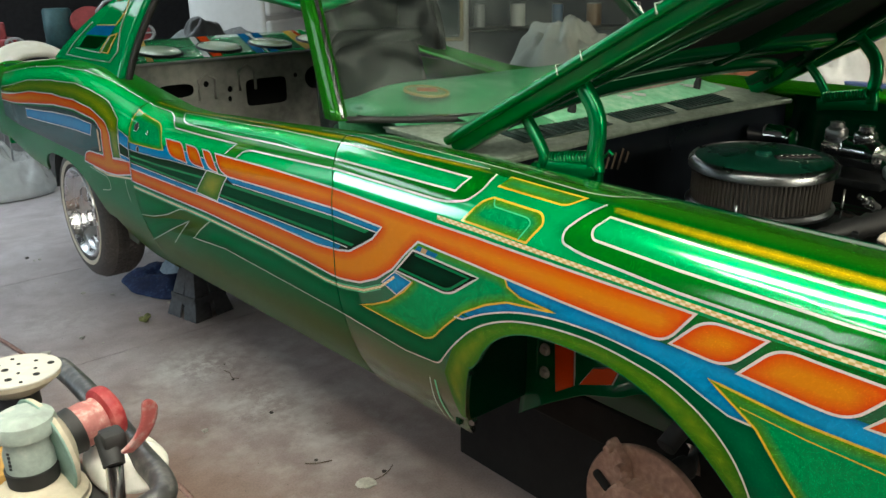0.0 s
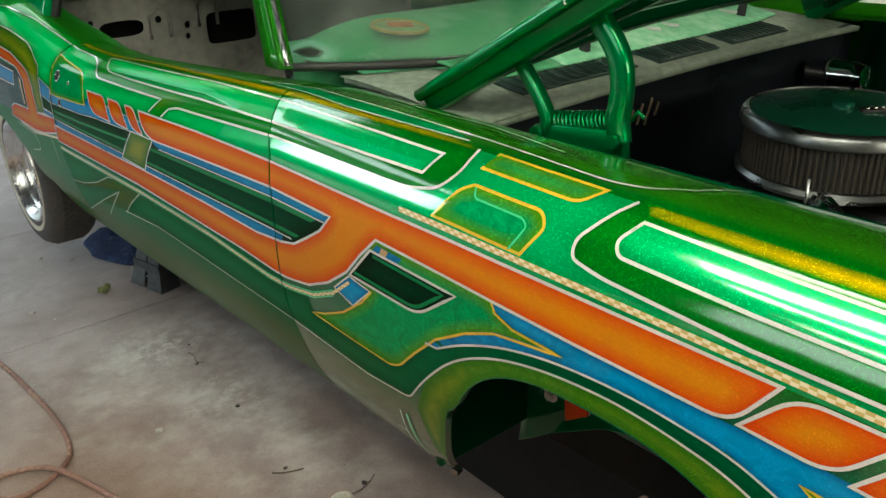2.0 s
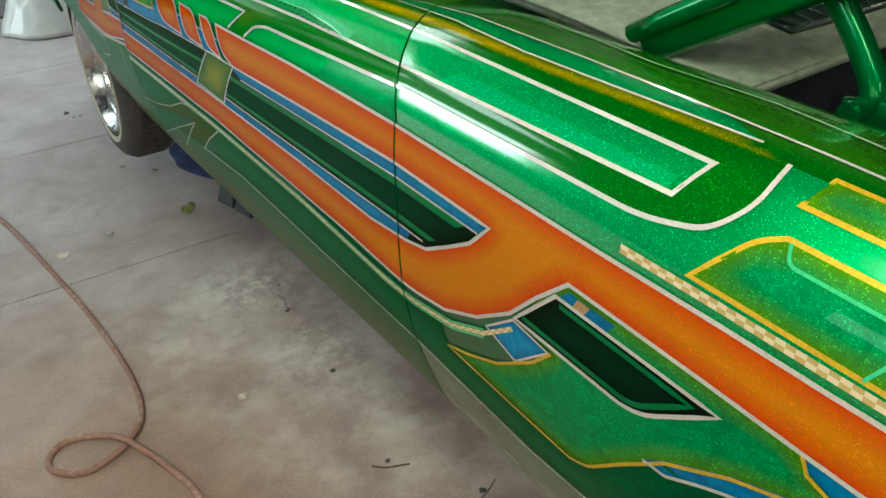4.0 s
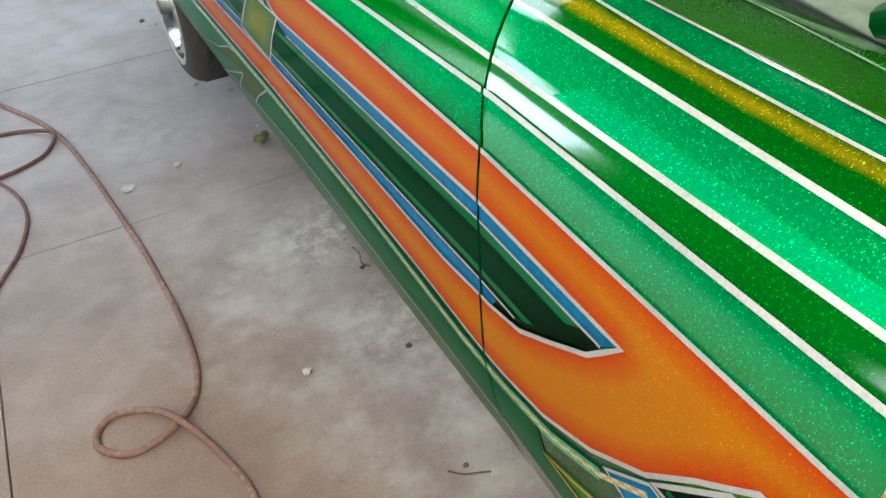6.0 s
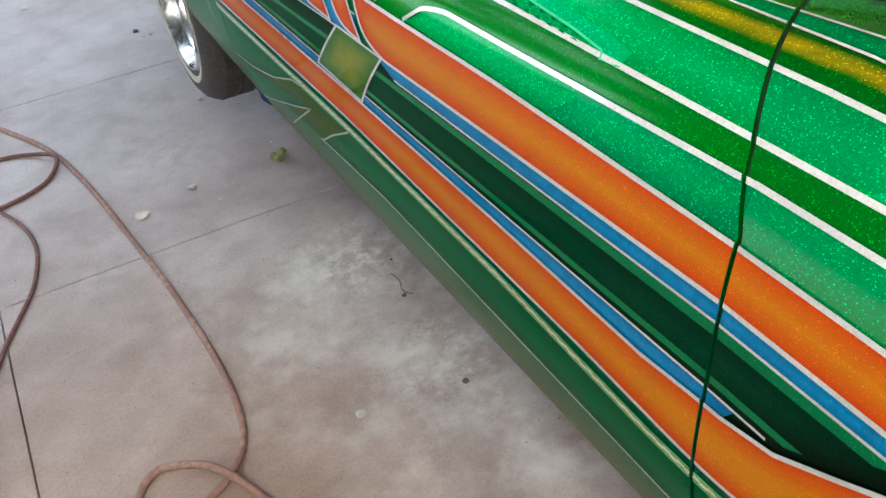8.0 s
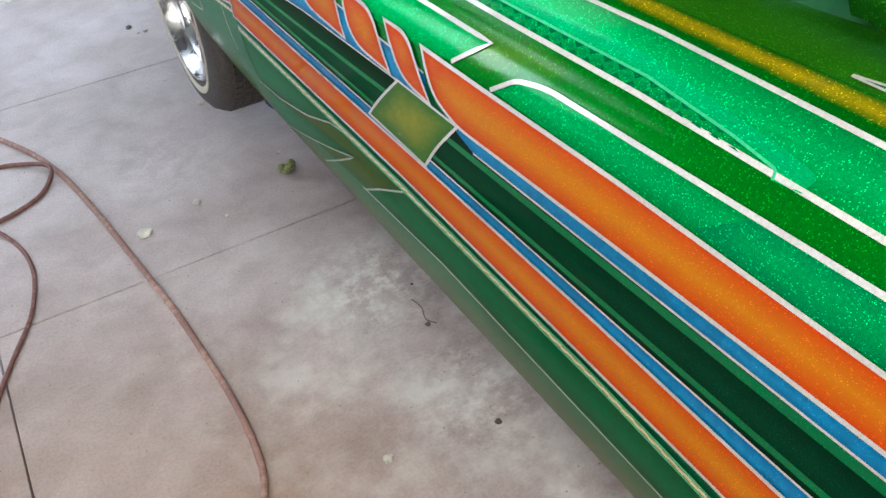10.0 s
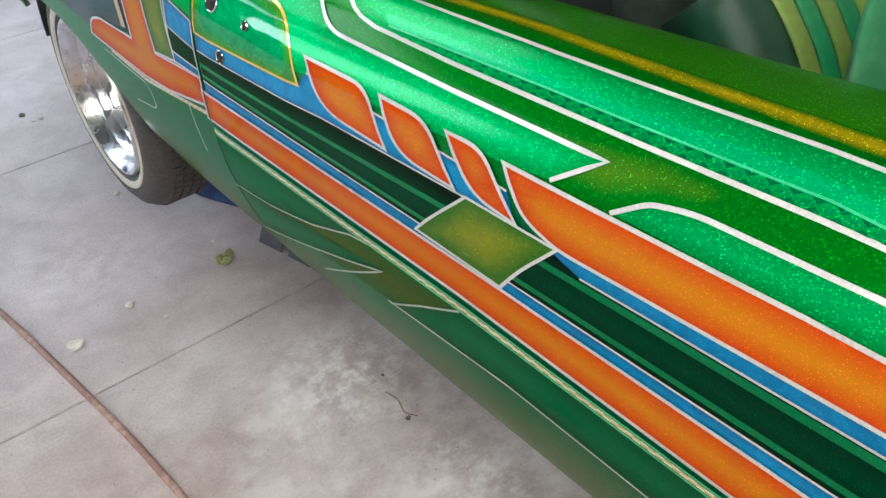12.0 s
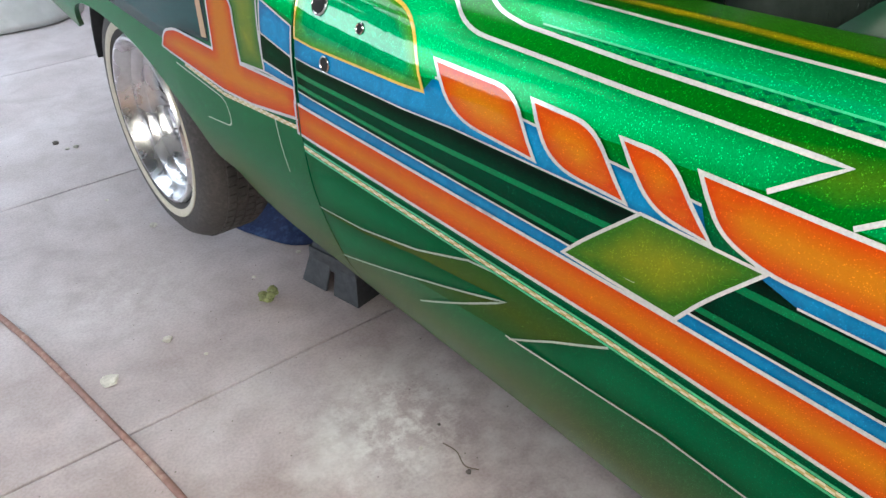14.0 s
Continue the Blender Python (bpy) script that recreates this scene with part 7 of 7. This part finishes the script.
for x in (-0.2, 0.2):
    for y in (-0.29, 0.29):
        b = bmesh.new()
        cyl(b, (x, y, 0.05), (x, y, 0.82), 0.014, seg=12)
        part("leg", smooth_all(b), GREYTUBE, cart)
        b = bmesh.new()
        cyl(b, (x - 0.012, y, 0.03), (x + 0.012, y, 0.03), 0.03, seg=18)
        part("castor", smooth_all(b), BLACK, cart)
b = bmesh.new()
tube(b, spline([(0.10, 0.30, 0.86), (0.22, 0.305, 0.88), (0.275, 0.28, 0.88), (0.284, 0.22, 0.88), (0.284, 0.05, 0.88), (0.276, -0.12, 0.88), (0.274, -0.19, 0.88), (0.260, -0.235, 0.88), (0.22, -0.245, 0.875), (0.10, -0.24, 0.84)], 8), 0.0185, 14)
part("handle", b, GREYTUBE, cart, "worn grey bent tube handle")


def sander(name, at, axis, roll, body, label, pad_r=0.075, disc=PADGREEN, long=1.0):
    """A round air sander; the pad faces along axis."""
    g = thing(name, label, "sander", "air sanders")
    m = Matrix.Translation(at) @ Vector(axis).to_track_quat("Z", "Y").to_matrix().to_4x4() @ pose(0, 0, 0, 0, 0, roll) @ Matrix.Diagonal((1, 1, long, 1))
    part("disc", lathe([(0.0, 0.0), (pad_r, 0.0), (pad_r + 0.001, -0.002), (pad_r, -0.004), (0, -0.004)], m, 40), disc, g, "sage green sanding disc")
    part("pad", lathe([(0.0, -0.0045), (pad_r - 0.001, -0.0045), (pad_r - 0.002, -0.012), (pad_r * 0.72, -0.026), (0.036, -0.036), (0.0, -0.036)], m, 40), CREAM, g, "cream backing pad")
    part("shroud", lathe([(0.0, -0.036), (0.034, -0.037), (0.036, -0.060), (0.0, -0.062)], m, 32), BLACK, g)
    part("body", lathe([(0.0, -0.058), (0.033, -0.060), (0.034, -0.085), (0.030, -0.10), (0.031, -0.108), (0.0, -0.109)], m, 32), PINKDUST if body is REDPLASTIC else body, g)
    part("cap", lathe([(0.0, -0.108), (0.034, -0.108), (0.041, -0.113), (0.043, -0.124), (0.040, -0.135), (0.028, -0.142), (0.0, -0.143)], m, 32), body, g)
    for k in range(5):
        bm = bmesh.new()
        box(bm, (0.0345, 0.0, -0.072 - 0.006 * k), (0.0015, 0.004, 0.003 + 0.0015 * (k % 2)), m=m @ pose(0, 0, 0, 0, 0, -60))
        part("label_bar", bm, BLACK, g)
    return g, m


g, m = sander("red_sander", (-0.818, -0.484, 0.918), (-0.971, -0.185, -0.120), 0, REDPLASTIC, "dusty red air sander with sage green disc, on its side", long=0.80)
b = bmesh.new()
p0, p1 = Vector((-0.752, -0.560, 0.945)), Vector((-0.758, -0.590, 0.912))
cyl(b, p0, p1, 0.019, 0.015, 14)
box(b, (-0.750, -0.572, 0.942), (0.032, 0.032, 0.03), 0.006)
part("valve", smooth_all(b), BLACK, g)
b = bmesh.new()
cyl(b, p1, p1 + Vector((-0.008, -0.015, -0.055)), 0.012, seg=14)
part("coupling", smooth_all(b), DULLCHROME, g)
b = bmesh.new()
lo, hi = Vector((-0.742, -0.596, 0.932)), Vector((-0.706, -0.606, 1.004))
b.free()


def paddle(u, v):
    """Bent lever with a rounded tip, u along it and v across."""
    wide = 0.009 + 0.005 * u if u < 0.85 else 0.0133 * math.sqrt(max(0.02, 1 - ((u - 0.85) / 0.15) ** 2))
    p = lo.lerp(hi, u) + Vector((0.010, -0.004, -0.004)) * (4 * u * (1 - u))
    return tuple(p + Vector((0.86, 0.30, -0.40)) * wide * (2 * v - 1))


part("lever", sheet(paddle, np.linspace(0, 1, 24), np.linspace(0, 1, 6), 0.005), surface("worn_red_lever", (0.40, 0.10, 0.10), 0.45, 0.2, 60, 0.3, 0.1, 24, second=(0.50, 0.44, 0.42)), g, "red paddle lever, worn to bare metal")
g, m = sander("teal_sander", (-0.842, -0.500, 0.8475), (0, 0, -1), 30, TEAL, "dusty pale teal air sander standing on its cream pad", 0.07, CREAM)
g, m = sander("grey_sander", (-0.80, -0.275, 0.955), (0.04, 0.05, 1.0), 0, GREYTUBE, "air sander lying with its white holed pad upwards", 0.072, surface("white_holed_pad", (0.55, 0.54, 0.50), 0.8, 0, 80, 0.08, 0.1, 9))
for k in range(15):
    a, rr = k * 2.4, 0.062 * math.sqrt((k + 0.6) / 15)
    bm = bmesh.new()
    r0 = 0.0055 if k % 3 == 0 else 0.003
    cyl(bm, m @ Vector((rr * math.cos(a), rr * math.sin(a), 0.0002)), m @ Vector((rr * math.cos(a), rr * math.sin(a), 0.0009)), r0, seg=12)
    part("dust_hole", bm, HOLE, g)
crumple(-0.715, -0.50, 0.055, 0.085, 0.085, 5.2, surface("white_rag", (0.70, 0.68, 0.63), 0.9, 0, 60, 0.1, 0.3, 8), "white_rag", "crumpled white rag on the cart", "rag", 0.845)
b = bmesh.new()
box(b, (-0.93, -0.36, 0.872), (0.11, 0.20, 0.055), 0.010, m=None)
tagged(part("sanding_block", b, surface("blue_grey_block", (0.22, 0.26, 0.38), 0.8, 0, 50, 0.2, 0.2, 8)), "blue-grey sanding block on the cart", "block")
b = bmesh.new()
box(b, (-0.86, -0.42, 0.866), (0.05, 0.09, 0.04), 0.006)
tagged(part("sponge", b, surface("orange_sponge", (0.52, 0.30, 0.08), 0.9, 0, 60, 0.2, 0.3, 9)), "orange-brown sponge on the cart", "sponge")
b = bmesh.new()
tube(b, spline([(-0.76, -0.64, 0.87), (-0.80, -0.66, 0.855), (-0.90, -0.60, 0.855), (-1.0, -0.66, 0.855), (-1.08, -0.55, 0.855)], 8), 0.008, 8)
tagged(part("cart_hose", b, HOSE), "red air hose lying on the cart", "hose")

# ---- background of the workshop ----
MACHRED = surface("dull_machine_red", (0.22, 0.03, 0.035), 0.5, 0.1, 30, 0.35, 0.15, 5)
MACHTEAL = surface("dark_teal_motor", (0.03, 0.08, 0.09), 0.5, 0.2, 30, 0.3, 0.15, 5)
GREYPAINT = surface("grey_machine_paint", (0.30, 0.30, 0.31), 0.5, 0.1, 30, 0.25, 0.15, 5)
WHITEPAINT = surface("white_enamel", (0.5, 0.5, 0.5), 0.35, 0, 20, 0.06, 0.03, 2)
CREAMPAINT = surface("cream_body_filler", (0.60, 0.54, 0.42), 0.6, 0, 8, 0.12, 0.08, 2, second=(0.70, 0.67, 0.60))
PLASTIC = surface("cloudy_plastic_sheet", (0.62, 0.62, 0.62), 0.25, 0, 14, 0.12, 0.3, 3)

lathe_ = thing("metal_lathe", "dull red metal lathe with grey handwheels on a stand", "lathe", at=(0.86, 5.65, 0), turn=-9)
lathe_.scale = (1.22, 1.22, 0.93)
b = bmesh.new()
box(b, (0, 0, 0.42), (1.5, 0.42, 0.84), 0.02)
part("cabinet", b, GREYPAINT, lathe_)
b = bmesh.new()
box(b, (0, 0, 0.98), (1.6, 0.24, 0.10), 0.01)
box(b, (0, 0, 0.90), (1.5, 0.18, 0.12), 0.01)
part("bed", b, DARKMETAL, lathe_)
b = bmesh.new()
box(b, (-0.62, 0, 1.14), (0.30, 0.30, 0.26), 0.03, seg=3)
part("headstock", smooth_all(b), MACHRED, lathe_)
part("chuck", lathe([(0, 0), (0.09, 0), (0.09, 0.07), (0.05, 0.08), (0, 0.08)], pose(-0.46, 0, 1.16, 0, 90, 0), 24), GREYPAINT, lathe_)
b = bmesh.new()
box(b, (-0.16, -0.06, 1.10), (0.20, 0.26, 0.12), 0.015)
box(b, (-0.16, -0.06, 1.22), (0.10, 0.10, 0.14), 0.01)
part("carriage", b, MACHRED, lathe_)
for x, z, r in ((-0.30, 1.10, 0.075), (-0.08, 1.12, 0.05), (0.70, 1.16, 0.07)):
    b = bmesh.new()
    tube(b, [(x + r * math.cos(a), -0.21, z + r * math.sin(a)) for a in np.linspace(0, 2 * math.pi, 24)], 0.011, 8)
    for a in (0, 2.09, 4.19):
        cyl(b, (x, -0.21, z), (x + r * math.cos(a), -0.21, z + r * math.sin(a)), 0.007, seg=6)
    part("handwheel", b, GREYPAINT, lathe_)
part("motor", lathe([(0, -0.16), (0.08, -0.16), (0.09, -0.14), (0.09, 0.14), (0.08, 0.16), (0, 0.16)], pose(0.22, 0.05, 1.22, 0, 0, 0), 20), MACHTEAL, lathe_)
part("flywheel", lathe([(0, -0.03), (0.05, -0.03), (0.10, -0.02), (0.12, -0.03), (0.12, 0.03), (0, 0.03)], pose(0.40, -0.05, 1.27, 80, 0, 0), 28), MACHRED, lathe_)
b = bmesh.new()
tube(b, [(0.42, -0.05, 1.30), (0.50, -0.08, 1.42), (0.58, -0.08, 1.46)], 0.012, 8)
part("lever", b, GREYPAINT, lathe_)
b = bmesh.new()
box(b, (0.68, 0, 1.13), (0.20, 0.22, 0.20), 0.03)
cyl(b, (0.50, 0, 1.18), (0.60, 0, 1.18), 0.03, seg=14)
part("tailstock", smooth_all(b), MACHRED, lathe_)

# cream body shell and plastic sheeting behind the car
shell = thing("cream_body_shell", "cream primed car body shell with rounded fender", "car body", at=(0.68, 5.06, 0))
part("fender", sheet(lambda u, v: (-0.30 + 0.66 * u, -0.25 + 0.5 * v, 0.80 + 0.29 * math.sin(math.pi * min(0.92, max(0.08, u))) ** 0.45 * math.sin(math.pi * (0.12 + 0.76 * v)) ** 0.35), np.linspace(0, 1, 28), np.linspace(0, 1, 18), 0.02), CREAMPAINT, shell)
for x in (-0.22, 0.02):
    for y in (-0.05, 0.12):
        b = bmesh.new()
        cyl(b, (x, y, 0.0), (x * 0.8, y * 0.8, 0.85), 0.007, seg=8)
        part("trestle_leg", smooth_all(b), GREYPAINT, shell)
crumple(0.42, 5.05, 0.34, 0.28, 0.62, 2.2, PLASTIC, "plastic_sheeting", "heap of cloudy plastic sheeting on the floor", "plastic sheet", 0.0, 80, 4.0)

# on the trunk lid
crumple(1.12, 2.88, 0.30, 0.24, 0.17, 9.4, surface("grey_cloth", (0.20, 0.21, 0.22), 0.9, 0, 50, 0.35, 0.3, 7), "grey_blanket", "crumpled grey blanket lying on the trunk lid", "blanket", 1.145, 56, 5.0)
crumple(1.02, 2.80, 0.13, 0.12, 0.22, 4.4, surface("black_bag", (0.02, 0.02, 0.022), 0.35, 0, 50, 0.3, 0.2, 7), "black_bag", "crumpled black plastic bag on the trunk lid", "bag", 1.15)

# white refrigerator with bags hung on it
fridge = thing("refrigerator", "white upright refrigerator against the clutter", "refrigerator", at=(2.75, 5.2, 0), turn=32)
b = bmesh.new()
box(b, (0, 0, 0.86), (1.3, 0.7, 1.72), 0.03, seg=3)
part("cabinet", smooth_all(b), WHITEPAINT, fridge)
b = bmesh.new()
box(b, (0, -0.37, 0.60), (1.27, 0.05, 1.12), 0.02)
part("door", b, WHITEPAINT, fridge)
b = bmesh.new()
box(b, (0, -0.37, 1.45), (1.27, 0.05, 0.50), 0.02)
part("freezer_door", b, WHITEPAINT, fridge)
b = bmesh.new()
box(b, (0.55, -0.42, 1.0), (0.03, 0.04, 0.3), 0.008)
part("handle", b, GREYPAINT, fridge)
for k, x in enumerate((-0.35, 0.0)):
    part("hanging_bag", sheet(lambda u, v, x=x: (x + 0.16 * math.sin(2 * math.pi * u) * (0.4 + 0.6 * math.sin(math.pi * v)), -0.50 - 0.10 * math.cos(2 * math.pi * u) * math.sin(math.pi * v) + 0.03 * noise.noise(Vector((u * 6, v * 6, x))), 1.62 - 0.40 * v), np.linspace(0, 1, 24), np.linspace(0.02, 0.98, 14), 0), PLASTIC, fridge, "white plastic bag")
b = bmesh.new()
box(b, (2.22, 4.02, 1.055), (0.17, 0.14, 0.09), 0.004)
tagged(part("cardboard_box", b, surface("cardboard", (0.36, 0.23, 0.12), 0.85, 0, 30, 0.15, 0.1, 4)), "small cardboard box on the bench", "box")
bench = thing("workbench", "dark cluttered workbench along the shop", "workbench", at=(2.15, 3.9, 0), turn=32)
b = bmesh.new()
box(b, (0, 0, 0.98), (1.2, 0.6, 0.06), 0.006)
part("top", b, DARKMETAL, bench)
for x in (-0.52, 0.52):
    for y in (-0.24, 0.24):
        b = bmesh.new()
        box(b, (x, y, 0.475), (0.07, 0.07, 0.95), 0.005)
        part("leg", b, DARKMETAL, bench)

# white van with a side window
van = thing("white_van", "white van parked beyond the car", "van", at=(3.33, 3.59, 0), turn=-42)
b = bmesh.new()
box(b, (0, 0, 1.0), (0.56, 1.6, 1.6), 0.06, seg=3)
part("body", smooth_all(b), WHITEPAINT, van)
b = bmesh.new()
box(b, (0.14, -0.805, 1.24), (0.21, 0.02, 0.36), 0.02, seg=3)
part("window_frame", b, surface("tan_rubber", (0.40, 0.33, 0.22), 0.6, 0, 30, 0.2, 0.1, 4), van)
b = bmesh.new()
box(b, (0.14, -0.811, 1.24), (0.17, 0.02, 0.32), 0.02, seg=3)
part("window", b, surface("dark_van_glass", (0.03, 0.04, 0.045), 0.1, 0, 20, 0.2, 0.0, 2), van)
b = bmesh.new()
box(b, (0.21, -0.81, 0.98), (0.07, 0.025, 0.04), 0.01)
part("door_handle", b, BLACK, van)
for y in (-0.45, 0.45):
    for x in (-0.22, 0.22):
        b = bmesh.new()
        cyl(b, (x - 0.06, y, 0.22), (x + 0.06, y, 0.22), 0.22, seg=28)
        part("wheel", smooth_all(b), BLACK, van)
# covered mound beside it
table = thing("low_cabinet", "dark cabinet under the covered parts", "cabinet", at=(2.62, 1.55, 0), turn=-35)
b = bmesh.new()
box(b, (0, 0, 0.47), (0.75, 0.9, 0.94), 0.02)
part("carcass", b, DARKMETAL, table)
crumple(2.62, 1.52, 0.36, 0.44, 0.50, 12.3, surface("white_dust_sheet", (0.40, 0.39, 0.37), 0.7, 0, 30, 0.15, 0.3, 4), "dust_sheet", "white plastic dust sheet heaped over parts", "dust sheet", 0.94, 90, 4.0)
# shelf of cans behind
shelf_ = thing("shelf_rack", "dark shelf rack with cans and boxes", "shelf", at=(4.9, 3.9, 0), turn=-40)
for z in (0.5, 1.0, 1.5, 2.0):
    b = bmesh.new()
    box(b, (0, 0, z), (2.4, 0.4, 0.03), 0.004)
    part("board", b, DARKMETAL, shelf_)
for x in (-1.18, 1.18):
    b = bmesh.new()
    box(b, (x, 0, 1.05), (0.04, 0.4, 2.1), 0.004)
    part("upright", b, DARKMETAL, shelf_)
cols = [surface("can_%s" % n, c, 0.45, 0.1, 20, 0.15, 0.05, 4) for n, c in (("grey", (0.35, 0.35, 0.36)), ("brown", (0.25, 0.15, 0.09)), ("blue", (0.08, 0.14, 0.25)), ("white", (0.6, 0.6, 0.58)))]
for k in range(18):
    z = (0.515, 1.015, 1.515)[k % 3]
    g = thing("paint_can", "dusty can standing on the shelf rack", "can", "cans on the shelf")
    m = pose(4.9, 3.9, 0, 0, 0, -40)
    p = m @ Vector((-1.05 + 0.12 * k, 0.05 * math.sin(k * 3), z))
    r, h = 0.05 + 0.02 * (k % 2), 0.14 + 0.05 * ((k * 7) % 3)
    part("body", lathe([(0, 0), (r, 0), (r, h), (r * 0.96, h + 0.006), (0, h + 0.006)], Matrix.Translation(p), 16), cols[k % 4], g)
    part("lid", lathe([(0, h + 0.0065), (r * 0.9, h + 0.0065), (r * 0.92, h + 0.012), (0, h + 0.012)], Matrix.Translation(p), 16), GREYPAINT, g)

# cream car and blue bench rail beyond the engine bay
ccar = thing("cream_car", "cream car front with rounded fender, under repair", "car", at=(3.75, -0.25, 0), turn=0)
part("fender", sheet(lambda u, v: (-0.55 + 1.1 * v, -1.1 + 2.2 * u, 0.62 + 0.62 * math.sin(math.pi * (0.10 + 0.8 * u)) ** 0.4 * math.sin(math.pi * (0.08 + 0.55 * v)) ** 0.4), np.linspace(0, 1, 30), np.linspace(0, 1, 18), 0.02), CREAMPAINT, ccar)
part("side", sheet(lambda u, v: (-0.56 - 0.02 * math.sin(math.pi * v), -1.1 + 2.2 * u, 0.30 + 0.55 * v), np.linspace(0, 1, 16), np.linspace(0, 1, 8), 0.02), CREAMPAINT, ccar)
b = bmesh.new()
cyl(b, (-0.52, 0.2, 0.32), (-0.30, 0.2, 0.32), 0.32, seg=30)
part("tyre", smooth_all(b), BLACK, ccar)
b = bmesh.new()
box(b, (0.1, 0, 0.5), (1.1, 2.0, 0.5), 0.05)
part("lower_body", b, CREAMPAINT, ccar)
rail = thing("blue_bench", "blue steel bench frame beyond the car", "bench", at=(2.95, 0.0, 0))
BLUESTEEL = surface("blue_steel_tube", (0.10, 0.14, 0.34), 0.45, 0.2, 30, 0.2, 0.1, 4)
for z in (0.55, 1.0):
    b = bmesh.new()
    box(b, (0, 0, z), (0.05, 1.3, 0.05), 0.006)
    part("bar", b, BLUESTEEL, rail)
for y in (-0.62, 0.12, 0.62):
    b = bmesh.new()
    box(b, (0, y, 0.51), (0.05, 0.05, 1.02), 0.006)
    part("post", b, BLUESTEEL, rail)
b = bmesh.new()
box(b, (2.90, 0.75, 0.55), (0.30, 0.35, 1.10), 0.01)
tagged(part("brown_crate", b, surface("brown_board", (0.28, 0.10, 0.05), 0.7, 0, 20, 0.2, 0.1, 3)), "tall brown board crate by the bench", "crate")
crumple(3.05, 0.32, 0.22, 0.25, 0.38, 21.0, PLASTIC, "wrapped_parcel", "parcel wrapped in cloudy plastic on the bench", "plastic sheet", 0.98, 64, 5.0)
b = bmesh.new()
box(b, (3.05, 0.32, 0.965), (0.45, 0.5, 0.03), 0.004)
tagged(part("bench_board", b, DARKMETAL), "dark board lying on the blue bench", "board")
